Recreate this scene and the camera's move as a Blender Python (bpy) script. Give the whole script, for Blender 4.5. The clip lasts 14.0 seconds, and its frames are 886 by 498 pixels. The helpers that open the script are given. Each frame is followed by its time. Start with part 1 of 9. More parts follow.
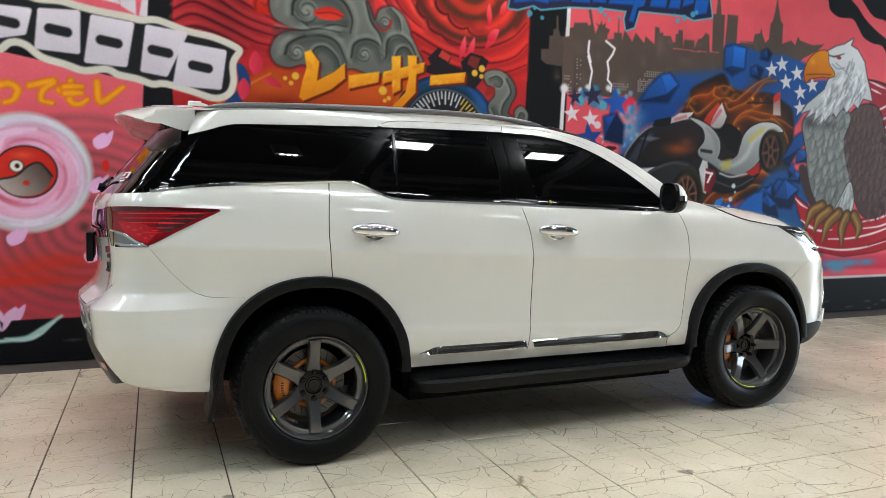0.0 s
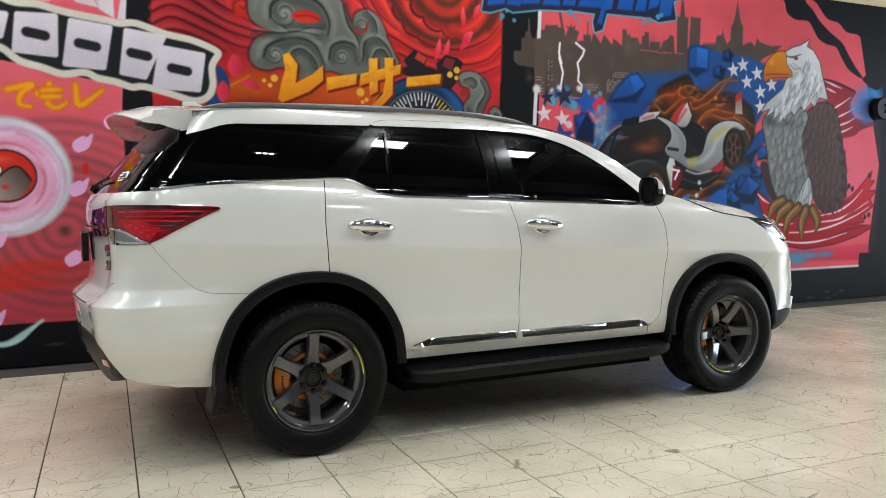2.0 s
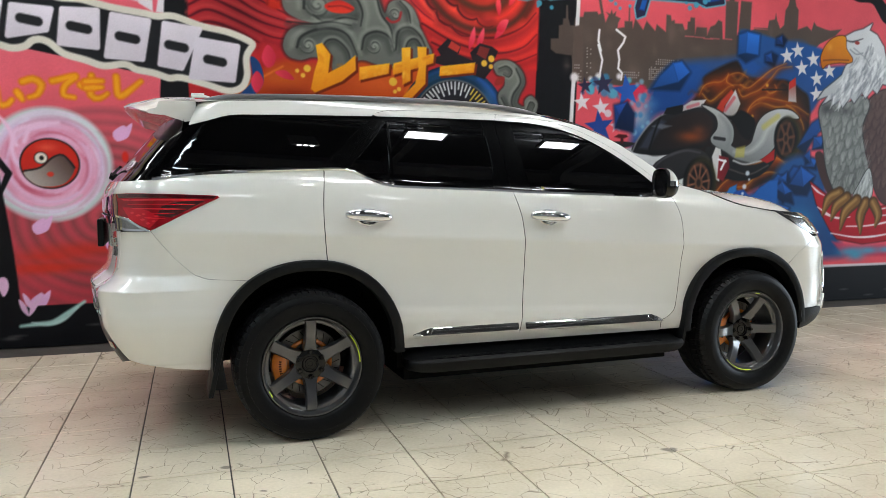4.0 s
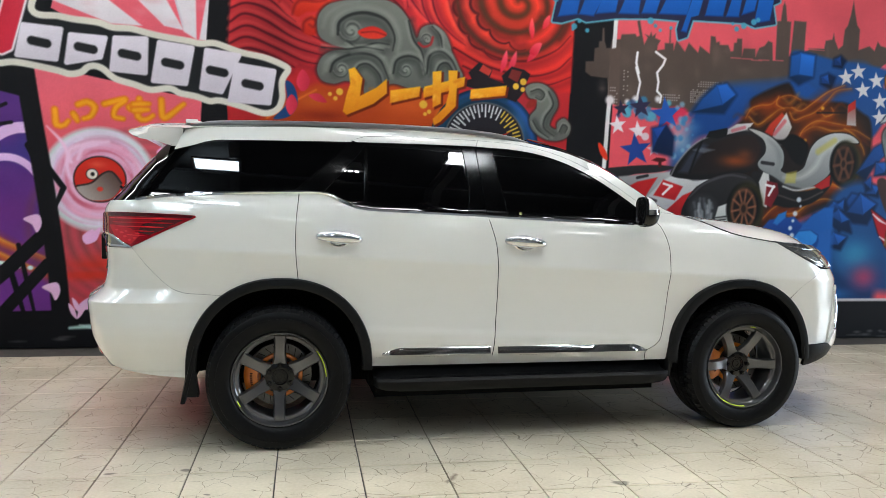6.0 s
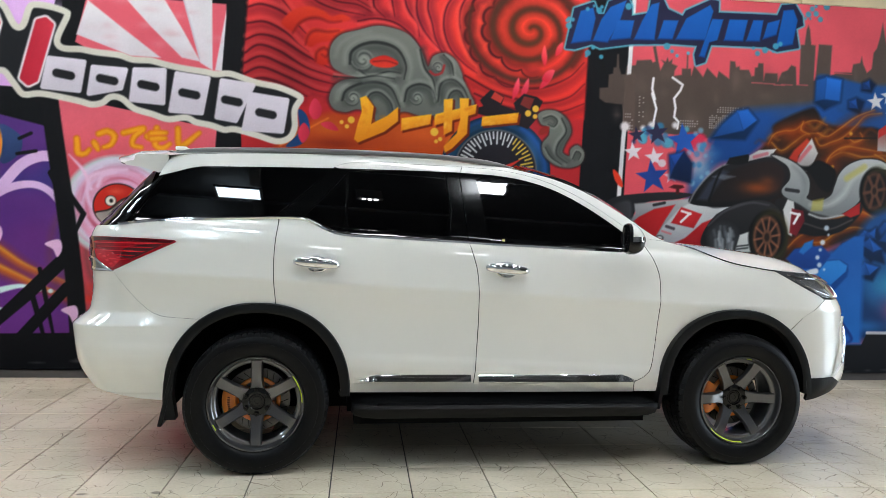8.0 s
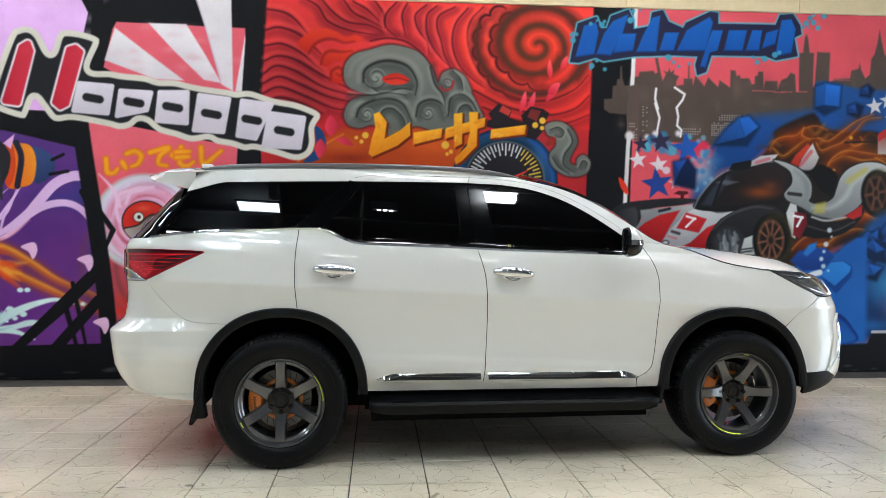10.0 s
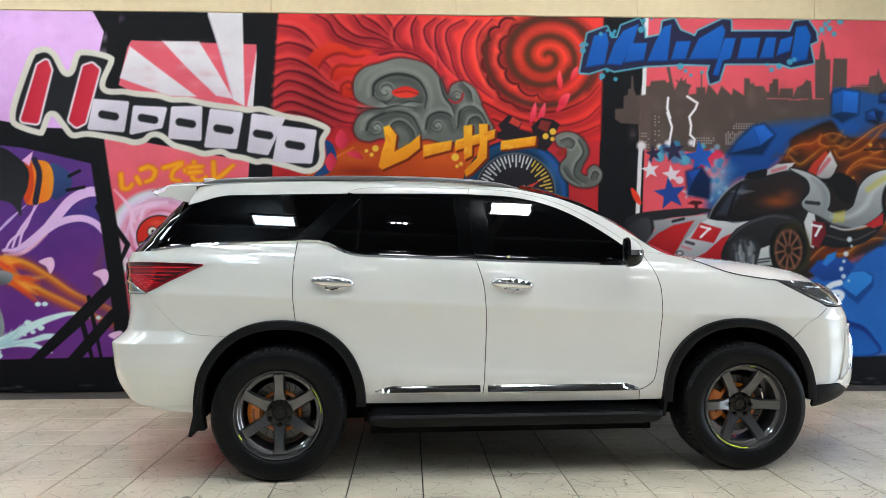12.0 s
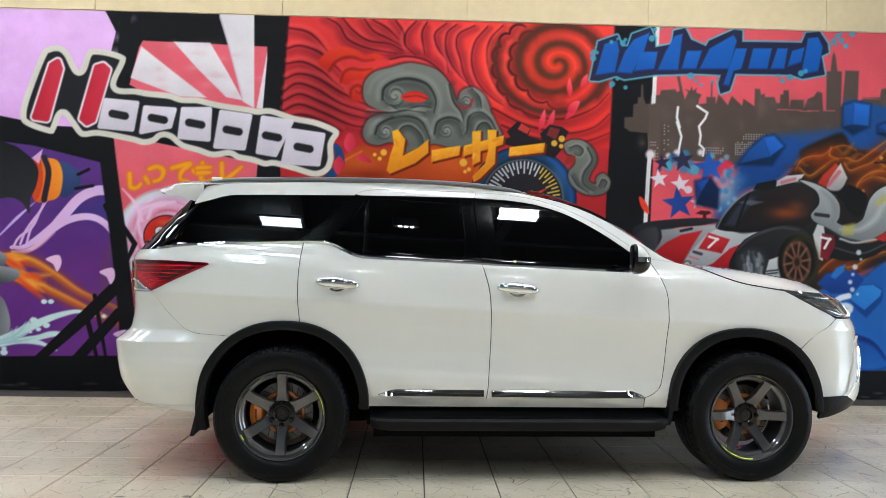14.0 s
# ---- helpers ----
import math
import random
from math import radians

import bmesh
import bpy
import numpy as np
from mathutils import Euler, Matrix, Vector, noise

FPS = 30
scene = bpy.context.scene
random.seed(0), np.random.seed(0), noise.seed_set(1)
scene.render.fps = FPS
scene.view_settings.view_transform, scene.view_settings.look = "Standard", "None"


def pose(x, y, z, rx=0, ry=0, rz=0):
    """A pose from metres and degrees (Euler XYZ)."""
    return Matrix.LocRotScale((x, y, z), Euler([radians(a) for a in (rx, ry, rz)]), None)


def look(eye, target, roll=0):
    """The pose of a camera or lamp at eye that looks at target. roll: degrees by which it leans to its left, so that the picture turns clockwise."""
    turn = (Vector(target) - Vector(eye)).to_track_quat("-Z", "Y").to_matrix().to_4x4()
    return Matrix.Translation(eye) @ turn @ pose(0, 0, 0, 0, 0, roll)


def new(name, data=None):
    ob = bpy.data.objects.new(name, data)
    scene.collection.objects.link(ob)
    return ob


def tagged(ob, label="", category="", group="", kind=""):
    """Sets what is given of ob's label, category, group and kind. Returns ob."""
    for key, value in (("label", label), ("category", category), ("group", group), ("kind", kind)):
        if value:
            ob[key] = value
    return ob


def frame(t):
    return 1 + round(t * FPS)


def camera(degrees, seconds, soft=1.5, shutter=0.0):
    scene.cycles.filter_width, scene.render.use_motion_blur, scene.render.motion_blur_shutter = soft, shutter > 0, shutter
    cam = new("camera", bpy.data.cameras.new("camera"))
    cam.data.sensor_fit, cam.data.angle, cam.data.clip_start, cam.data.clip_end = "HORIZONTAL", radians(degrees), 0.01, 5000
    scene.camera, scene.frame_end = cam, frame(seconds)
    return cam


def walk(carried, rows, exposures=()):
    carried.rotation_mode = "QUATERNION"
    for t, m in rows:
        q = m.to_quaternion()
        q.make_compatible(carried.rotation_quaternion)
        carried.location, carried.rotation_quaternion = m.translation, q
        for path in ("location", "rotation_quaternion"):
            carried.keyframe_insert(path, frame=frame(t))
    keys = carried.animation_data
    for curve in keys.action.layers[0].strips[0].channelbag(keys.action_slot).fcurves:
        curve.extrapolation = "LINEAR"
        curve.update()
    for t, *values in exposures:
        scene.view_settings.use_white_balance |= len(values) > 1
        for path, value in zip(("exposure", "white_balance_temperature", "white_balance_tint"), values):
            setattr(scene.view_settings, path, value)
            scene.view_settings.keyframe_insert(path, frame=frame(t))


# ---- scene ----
cam = camera(60.1, 14.0, soft=0.55)
PATH = [
    (0, (-0.731, -6.698, 1.338), (-0.024, -4.833, 1.196), 0.4),
    (0.5, (-0.803, -6.717, 1.327), (-0.067, -4.861, 1.197), -0.1),
    (1, (-0.885, -6.746, 1.328), (-0.117, -4.903, 1.207), -0.5),
    (1.5, (-0.93, -6.746, 1.314), (-0.136, -4.915, 1.191), -0.5),
    (2, (-0.932, -6.757, 1.295), (-0.131, -4.929, 1.163), -0.4),
    (2.5, (-0.916, -6.783, 1.283), (-0.136, -4.947, 1.135), -0.2),
    (3, (-0.839, -6.837, 1.285), (-0.087, -4.991, 1.127), -0.1),
    (5.3, (-0.079, -7.055, 1.363), (0.345, -5.106, 1.213), 0.8),
    (5.5, (-0.002, -7.102, 1.369), (0.403, -5.149, 1.223), 1.0),
    (6, (0.127, -7.185, 1.37), (0.485, -5.221, 1.243), 1.2),
    (6.5, (0.253, -7.161, 1.359), (0.563, -5.188, 1.255), 1.4),
    (7, (0.405, -7.134, 1.377), (0.672, -5.154, 1.294), 1.6),
    (9.5, (0.597, -7.456, 1.339), (0.77, -5.464, 1.306), 0.6),
    (10, (0.574, -7.503, 1.337), (0.741, -5.51, 1.312), 0.3),
    (10.5, (0.577, -7.517, 1.344), (0.732, -5.523, 1.326), 0.1),
    (11, (0.64, -7.509, 1.342), (0.773, -5.513, 1.334), -0.1),
    (11.5, (0.717, -7.5, 1.339), (0.827, -5.503, 1.338), -0.2),
    (12, (0.768, -7.5, 1.325), (0.856, -5.502, 1.335), -0.1),
    (12.5, (0.809, -7.536, 1.318), (0.879, -5.537, 1.337), 0.1),
    (13, (0.795, -7.507, 1.312), (0.868, -5.508, 1.341), 0.4),
    (13.5, (0.78, -7.49, 1.317), (0.854, -5.491, 1.345), 0.9),
    (14, (0.773, -7.484, 1.297), (0.843, -5.485, 1.328), 1.0),
]
walk(cam, [(t, look(eye, target, roll)) for t, eye, target, roll in PATH], exposures=((0, -0.06, 6720, 10), (2.0, -0.11, 6720, 10), (3.2, -0.10, 6720, 10), (6.5, -0.03, 6540, 10), (10, 0.0, 6460, 10), (14, 0.02, 6460, 10)))

# ---- world, lights ----
world = bpy.data.worlds.new("world")
scene.world = world
world.use_nodes = True
wn = world.node_tree
wn.nodes["Background"].inputs[0].default_value = (0.75, 0.85, 1.0, 1)
wn.nodes["Background"].inputs[1].default_value = 0.15


def area(name, place, target, sx, sy, watts, colour):
    d = bpy.data.lights.new(name, "AREA")
    d.shape, d.size, d.size_y, d.energy, d.color = "RECTANGLE", sx, sy, watts, colour
    ob = new(name, d)
    ob.matrix_world = look(place, target)
    return ob


COOL = (0.72, 0.86, 1.0)
# daylight through the roller-door opening beyond the bonnet
area("doorway_daylight", (11.9, -4.2, 2.0), (3.0, -3.0, 0.6), 5.0, 3.4, 440, COOL)

# ---- materials ----


def material(name, colour, rough=0.5, metal=0.0, coat=0.0, coat_rough=0.03, spec=0.5, var=0.0, scale=6.0, bump=0.0, bump_scale=80.0, emit=None, strength=0.0):
    """Principled material with colour variation at two scales and a fine bump."""
    m = bpy.data.materials.new(name)
    m.use_nodes = True
    nt = m.node_tree
    b = nt.nodes["Principled BSDF"]
    b.inputs["Base Color"].default_value = (*colour, 1)
    b.inputs["Roughness"].default_value = rough
    b.inputs["Metallic"].default_value = metal
    b.inputs["Coat Weight"].default_value = coat
    b.inputs["Coat Roughness"].default_value = coat_rough
    b.inputs["Coat IOR"].default_value = 1.7
    b.inputs["Specular IOR Level"].default_value = spec
    if emit:
        b.inputs["Emission Color"].default_value = (*emit, 1)
        b.inputs["Emission Strength"].default_value = strength
    if var or bump:
        tc = nt.nodes.new("ShaderNodeTexCoord")
    if var:
        n1, n2 = nt.nodes.new("ShaderNodeTexNoise"), nt.nodes.new("ShaderNodeTexNoise")
        n1.inputs["Scale"].default_value, n2.inputs["Scale"].default_value = scale, scale * 9
        add = nt.nodes.new("ShaderNodeMath")
        add.operation = "ADD"
        ramp = nt.nodes.new("ShaderNodeMapRange")
        ramp.inputs["From Min"].default_value, ramp.inputs["From Max"].default_value = 0.7, 1.3
        ramp.inputs["To Min"].default_value, ramp.inputs["To Max"].default_value = 1 - var, 1 + var
        mul = nt.nodes.new("ShaderNodeVectorMath")
        mul.operation = "SCALE"
        mul.inputs[0].default_value = colour
        for n in (n1, n2):
            nt.links.new(tc.outputs["Object"], n.inputs["Vector"])
        nt.links.new(n1.outputs["Fac"], add.inputs[0])
        nt.links.new(n2.outputs["Fac"], add.inputs[1])
        nt.links.new(add.outputs[0], ramp.inputs["Value"])
        nt.links.new(ramp.outputs[0], mul.inputs["Scale"])
        nt.links.new(mul.outputs[0], b.inputs["Base Color"])
    if bump:
        nb, bp = nt.nodes.new("ShaderNodeTexNoise"), nt.nodes.new("ShaderNodeBump")
        nb.inputs["Scale"].default_value = bump_scale
        bp.inputs["Strength"].default_value, bp.inputs["Distance"].default_value = bump, 0.004
        nt.links.new(tc.outputs["Object"], nb.inputs["Vector"])
        nt.links.new(nb.outputs["Fac"], bp.inputs["Height"])
        nt.links.new(bp.outputs[0], b.inputs["Normal"])
    return m


PAINT = material("pearl_white_paint", (0.77, 0.753, 0.703), 0.26, spec=0.7, coat=1.0, coat_rough=0.015)
GLASS = material("tinted_glass", (0.0008, 0.0008, 0.001), 0.012, spec=0.5)
PIANO = material("gloss_black_trim", (0.0018, 0.0018, 0.002), 0.07, spec=0.4)
SATIN = material("satin_black_plastic", (0.0038, 0.004, 0.0046), 0.42, spec=0.2, var=0.15, scale=5, bump=0.15, bump_scale=300)
BOARD = material("running_board_plastic", (0.003, 0.003, 0.0033), 0.5, spec=0.18, var=0.2, scale=5, bump=0.15, bump_scale=300)
DARK = material("underbody_black", (0.003, 0.003, 0.003), 0.8, spec=0.1, var=0.3)
CHROME = material("chrome", (0.82, 0.83, 0.85), 0.06, metal=1.0)
RUBBER = material("tyre_rubber", (0.0035, 0.0035, 0.004), 0.42, spec=0.16, var=0.25, scale=7, bump=0.2, bump_scale=120)
RIM = material("gunmetal_alloy", (0.050, 0.050, 0.053), 0.28, metal=0.35, coat=1.0, coat_rough=0.02, var=0.06, scale=30)
PILLAR = material("satin_pillar_film", (0.0014, 0.0014, 0.0016), 0.12, spec=0.16)
TREAD = material("tread_rubber", (0.0055, 0.0055, 0.006), 0.45, spec=0.22, var=0.3, scale=9)
STEEL = material("brake_disc_steel", (0.10, 0.098, 0.095), 0.35, metal=0.9, var=0.15, scale=20)
ORANGE = material("orange_caliper_paint", (0.70, 0.18, 0.010), 0.35, coat=0.5, var=0.08, scale=20)
LIME = material("lime_decal", (0.62, 0.78, 0.02), 0.5, var=0.05)
REDLENS = material("red_lamp_lens", (0.26, 0.003, 0.009), 0.10, coat=0.7)
GUIDE = material("bright_red_guide", (0.56, 0.006, 0.016), 0.12, coat=0.35)
REDDARK = material("dark_red_lens", (0.085, 0.002, 0.006), 0.08, coat=0.8)
CLEAR = material("clear_lamp_lens", (0.30, 0.30, 0.30), 0.12, metal=0.85, coat=1.0)
LAMPGREY = material("lamp_reflector_grey", (0.16, 0.155, 0.15), 0.25, metal=0.6, coat=1.0, var=0.35, scale=14)
BRIGHTRED = material("bright_lens_red", (0.75, 0.018, 0.03), 0.15, coat=0.3)
REDBADGE = material("red_badge_enamel", (0.35, 0.02, 0.03), 0.2, coat=1.0)
LAMPDARK = material("smoked_lamp_lens", (0.055, 0.055, 0.058), 0.06, coat=1.0)
MIRROR = material("mirror_glass", (0.02, 0.02, 0.022), 0.03, spec=0.8)
DRL = material("daytime_lamp", (0.9, 0.92, 0.95), 0.2, emit=(0.8, 0.9, 1.0), strength=1.2)
BLACKWALL = material("black_wall_paint", (0.010, 0.0105, 0.012), 0.55, spec=0.2, var=0.3, scale=3, bump=0.15, bump_scale=40)
CREAM = material("cream_wall_paint", (0.72, 0.585, 0.355), 0.65, var=0.05, scale=1.2, bump=0.1, bump_scale=30)
GREYWALL = material("grey_wall_paint", (0.07, 0.068, 0.066), 0.7, var=0.1, scale=1.0)
FRONTWALL = material("pale_wall_paint", (0.34, 0.345, 0.36), 0.6, var=0.1, scale=1.0)
CEIL = material("dark_ceiling_sheet", (0.026, 0.026, 0.028), 0.75, var=0.15, scale=2)
BEAM = material("steel_beam_paint", (0.15, 0.15, 0.16), 0.55, var=0.15, scale=4)
LAMP = material("panel_lamp_diffuser", (0.9, 0.9, 0.88), 0.4, emit=(0.89, 0.955, 1.0), strength=94.0)
WALLLAMP = material("wall_washer_diffuser", (0.9, 0.9, 0.88), 0.4, emit=(0.97, 0.98, 1.0), strength=23.5)
SIDEFILL = material("side_fill_diffuser", (0.9, 0.9, 0.88), 0.4, emit=(0.95, 0.975, 1.0), strength=30.0)
COOLLAMP = material("cool_lamp_diffuser", (0.85, 0.9, 0.95), 0.4, emit=(0.72, 0.89, 1.0), strength=42.0)
BACKLAMP = material("rear_panel_diffuser", (0.9, 0.9, 0.88), 0.4, emit=(0.92, 0.965, 1.0), strength=22.0)
SPOT = material("spot_bulb", (0.9, 0.9, 0.9), 0.3, emit=(0.95, 0.97, 1.0), strength=120.0)
ALU = material("aluminium_frame", (0.5, 0.5, 0.5), 0.4, metal=0.8)

# ---- mesh helpers ----


def mesh_object(name, verts, faces, mat, parent=None, label="", smooth=False, normals=None):
    me = bpy.data.meshes.new(name)
    me.from_pydata([tuple(v) for v in verts], [], faces)
    if mat:
        me.materials.append(mat)
    if smooth or normals is not None:
        me.polygons.foreach_set("use_smooth", [True] * len(me.polygons))
    if normals is not None:
        me.normals_split_custom_set_from_vertices([tuple(n) for n in normals])
    ob = new(name, me)
    if parent:
        ob.parent = parent
    return tagged(ob, label)


def part(name, bm, mat, parent, label="", smooth=None):
    me = bpy.data.meshes.new(name)
    bm.normal_update()
    if smooth is not None:
        for f in bm.faces:
            f.smooth = True
        for e in bm.edges:
            e.smooth = len(e.link_faces) == 2 and e.calc_face_angle(0) < radians(smooth)
    bm.to_mesh(me)
    bm.free()
    me.materials.append(mat)
    ob = new(name, me)
    if parent:
        ob.parent = parent
    return tagged(ob, label)


def box(bm, x0, x1, y0, y1, z0, z1, bevel=0.0, seg=2):
    r = bmesh.ops.create_cube(bm, size=1)
    for v in r["verts"]:
        v.co = Vector(((x0 + x1) / 2 + v.co.x * (x1 - x0), (y0 + y1) / 2 + v.co.y * (y1 - y0), (z0 + z1) / 2 + v.co.z * (z1 - z0)))
    if bevel:
        es = list({e for v in r["verts"] for e in v.link_edges})
        bmesh.ops.bevel(bm, geom=es, offset=bevel, segments=seg, affect="EDGES", profile=0.5)
    return bm


def revolve(profile, n, bm=None):
    """Closed (axial, radius) profile turned about the y axis."""
    bm = bm or bmesh.new()
    rings = []
    for k in range(n):
        a = 2 * math.pi * k / n
        rings.append([bm.verts.new((r * math.cos(a), y, r * math.sin(a))) for y, r in profile])
    m = len(profile)
    for k in range(n):
        a, b = rings[k], rings[(k + 1) % n]
        for i in range(m - 1):
            bm.faces.new((a[i], a[i + 1], b[i + 1], b[i]))
    bmesh.ops.recalc_face_normals(bm, faces=bm.faces)
    return bm


def tube(pts, radius, n=8, bm=None, flat=1.0):
    """A tube of varying radius along points."""
    bm = bm or bmesh.new()
    pts = [Vector(p) for p in pts]
    rings = []
    for i, p in enumerate(pts):
        d = (pts[min(i + 1, len(pts) - 1)] - pts[max(i - 1, 0)]).normalized()
        side = d.cross(Vector((0, 0, 1)))
        side = side.normalized() if side.length > 1e-4 else Vector((1, 0, 0))
        up = side.cross(d)
        r = radius(i / (len(pts) - 1)) if callable(radius) else radius
        rings.append([bm.verts.new(p + side * r * math.cos(2 * math.pi * k / n) + up * r * flat * math.sin(2 * math.pi * k / n)) for k in range(n)])
    for a, b in zip(rings, rings[1:]):
        for k in range(n):
            bm.faces.new((a[k], a[(k + 1) % n], b[(k + 1) % n], b[k]))
    bm.faces.new(rings[0][::-1])
    bm.faces.new(rings[-1])
    bmesh.ops.recalc_face_normals(bm, faces=bm.faces)
    return bm


def spline(pts, step=0.03, closed=False):
    """Catmull-Rom points through 2D points."""
    p = [np.array(q, float) for q in pts]
    n = len(p)
    out = []
    for i in range(n if closed else n - 1):
        p1, p2 = p[i], p[(i + 1) % n]
        p0 = p[i - 1] if (i or closed) else 2 * p1 - p2
        p3 = p[(i + 2) % n] if (closed or i + 2 < n) else 2 * p2 - p1
        k = max(1, int(np.linalg.norm(p2 - p1) / step))
        for j in range(k):
            t = j / k
            out.append(tuple(0.5 * (2 * p1 + (p2 - p0) * t + (2 * p0 - 5 * p1 + 4 * p2 - p3) * t * t + (3 * p1 - p0 - 3 * p2 + p3) * t ** 3)))
    if not closed:
        out.append(tuple(p[-1]))
    return out


def table(pairs):
    """Smooth function through (x, value) pairs."""
    xs, ys = [a for a, _ in pairs], [b for _, b in pairs]
    sl = [(ys[i + 1] - ys[i]) / (xs[i + 1] - xs[i]) for i in range(len(xs) - 1)]
    ms = [sl[0]] + [0 if a * b <= 0 else 2 * a * b / (a + b) for a, b in zip(sl, sl[1:])] + [sl[-1]]

    def f(x):
        if x <= xs[0]:
            return ys[0]
        if x >= xs[-1]:
            return ys[-1]
        i = 0
        while xs[i + 1] < x:
            i += 1
        h = xs[i + 1] - xs[i]
        t = (x - xs[i]) / h
        return (1 + 2 * t) * (1 - t) ** 2 * ys[i] + t * (1 - t) ** 2 * h * ms[i] + t * t * (3 - 2 * t) * ys[i + 1] + t * t * (t - 1) * h * ms[i + 1]
    return f

# ---- structure ----
X0, X1, Y0, H, TOP = -7.0, 12.0, -13.0, 5.2, 3.66
bm = box(bmesh.new(), X0 - 0.2, X1 + 0.2, 0.012, 0.25, 0, H)
wall_back = tagged(part("wall_back", bm, CREAM, None), "cream painted back wall above a spray-painted mural", "wall", kind="structure")
bm = box(bmesh.new(), X0 - 0.2, X0, Y0, 0.012, 0, H)
tagged(part("wall_left", bm, FRONTWALL, None), "plain pale garage side wall", "wall", kind="structure")
bm = box(bmesh.new(), X0 - 0.2, X1 + 0.2, Y0 - 0.2, Y0, 0, H)
tagged(part("wall_front", bm, FRONTWALL, None), "plain pale garage wall facing the mural", "wall", kind="structure")
# right end: pier, roller-door opening with lintel
bm = bmesh.new()
box(bm, X1, X1 + 0.2, -1.6, 0.012, 0, H)
box(bm, X1, X1 + 0.2, -7.2, -1.6, 3.8, H)
box(bm, X1, X1 + 0.2, Y0, -7.2, 0, H)
tagged(part("wall_right", bm, GREYWALL, None), "grey garage end wall with a wide door opening", "wall", kind="structure")
bm = box(bmesh.new(), X0 - 0.2, X1 + 0.2, Y0 - 0.2, 0.25, H, H + 0.15)
tagged(part("ceiling", bm, CEIL, None), "dark profiled sheet garage ceiling", "ceiling", kind="structure")
bm = box(bmesh.new(), X0 - 0.2, X1 + 6, Y0 - 0.2, 0.25, -0.25, -0.012)
tagged(part("floor", bm, material("grout", (0.055, 0.047, 0.04), 0.85, var=0.2, scale=8), None), "dark grout bed under the floor tiles", "floor", kind="structure")

# cream boards above the mural
for i in range(-4, 7):
    x0 = -0.57 + 1.8 * i
    x1 = min(x0 + 1.796, X1)
    if x1 > X0:
        ob = part("wall_board", box(bmesh.new(), max(x0, X0) + 0.002, x1, -0.002, 0.010, TOP + 0.004, H - 0.01, 0.002, 1), CREAM, wall_back)
# roof beams
for i in range(7):
    bm = bmesh.new()
    x = -5.5 + i * 2.6
    box(bm, x - 0.06, x + 0.06, Y0, 0.0, H - 0.30, H - 0.29)
    box(bm, x - 0.06, x + 0.06, Y0, 0.0, H - 0.02, H)
    box(bm, x - 0.008, x + 0.008, Y0, 0.0, H - 0.29, H - 0.02)
    tagged(part("roof_beam", bm, BEAM, None), "dark painted steel roof beam", "beam", "roof beams", "structure")

for i in range(8):
    y = -1.0 - i * 1.5
    bm = bmesh.new()
    box(bm, X0, X1, y - 0.03, y + 0.03, H - 0.10, H - 0.09)
    box(bm, X0, X1, y - 0.005, y + 0.005, H - 0.09, H)
    tagged(part("roof_purlin", bm, BEAM, None), "thin painted steel roof purlin", "beam", "roof purlins", "structure")


def panel_lamp(x, y, sx, sy, mat, drop=0.35):
    e = tagged(new("ceiling_light"), "flat rectangular ceiling light panel, out of view, switched on", "light", "ceiling lights")
    e.location = (x, y, H - drop)
    bm = bmesh.new()
    for a, b, c, d in ((-sx / 2 - 0.03, sx / 2 + 0.03, -sy / 2 - 0.03, -sy / 2), (-sx / 2 - 0.03, sx / 2 + 0.03, sy / 2, sy / 2 + 0.03), (-sx / 2 - 0.03, -sx / 2, -sy / 2, sy / 2), (sx / 2, sx / 2 + 0.03, -sy / 2, sy / 2)):
        box(bm, a, b, c, d, -0.03, 0.03)
    part("frame", bm, ALU, e)
    part("diffuser", box(bmesh.new(), -sx / 2, sx / 2, -sy / 2, sy / 2, -0.015, 0.02), mat, e)
    for sgn in (-1, 1):
        part("hanger", box(bmesh.new(), sgn * sx * 0.35 - 0.006, sgn * sx * 0.35 + 0.006, -0.006, 0.006, 0.03, drop), ALU, e)
    return e


for x, y in ((2.35, -5.4), (4.15, -5.4), (5.95, -5.4), (7.75, -5.4)):
    panel_lamp(x, y, 0.48, 0.25, LAMP)
for x, y in ((2.9, -9.1), (0.6, -10.2), (5.2, -9.1), (-3.4, -9.6), (7.4, -10.2)):
    panel_lamp(x, y, 0.58, 0.30, BACKLAMP)
# two unseen panels added as fill to brighten the car's side
for x in (-1.0, 1.2):
    panel_lamp(x, -3.6, 0.9, 0.30, SIDEFILL)
panel_lamp(3.3, -3.75, 0.48, 0.25, LAMP)
for x, long in ((-5.2, 1.2), (-3.9, 1.2), (-2.6, 1.0), (-1.3, 0.9), (0.2, 0.9), (1.9, 1.2), (3.7, 1.6)):
    panel_lamp(x, -1.5, long, 0.30, WALLLAMP)
for x, y, sy in ((-0.5, -6.3, 0.5), (-1.1, -7.6, 0.25), (-1.15, -8.4, 0.25), (-1.25, -9.3, 0.25), (-4.6, -6.3, 0.7), (-3.9, -3.6, 0.75), (-5.4, -4.6, 0.75)):
    panel_lamp(x, y, 0.50, sy, COOLLAMP)


def spot_cluster(x, y):
    e = tagged(new("spot_cluster"), "small ceiling fitting with three bright white spots", "light", "ceiling spots")
    e.location = (x, y, H - 0.35)
    part("housing", box(bmesh.new(), -0.16, 0.16, -0.04, 0.04, -0.02, 0.35, 0.005), ALU, e)
    for k in (-1, 0, 1):
        part("bulb", box(bmesh.new(), k * 0.075 - 0.022, k * 0.075 + 0.022, -0.03, 0.03, -0.035, -0.021, 0.004), SPOT, e)


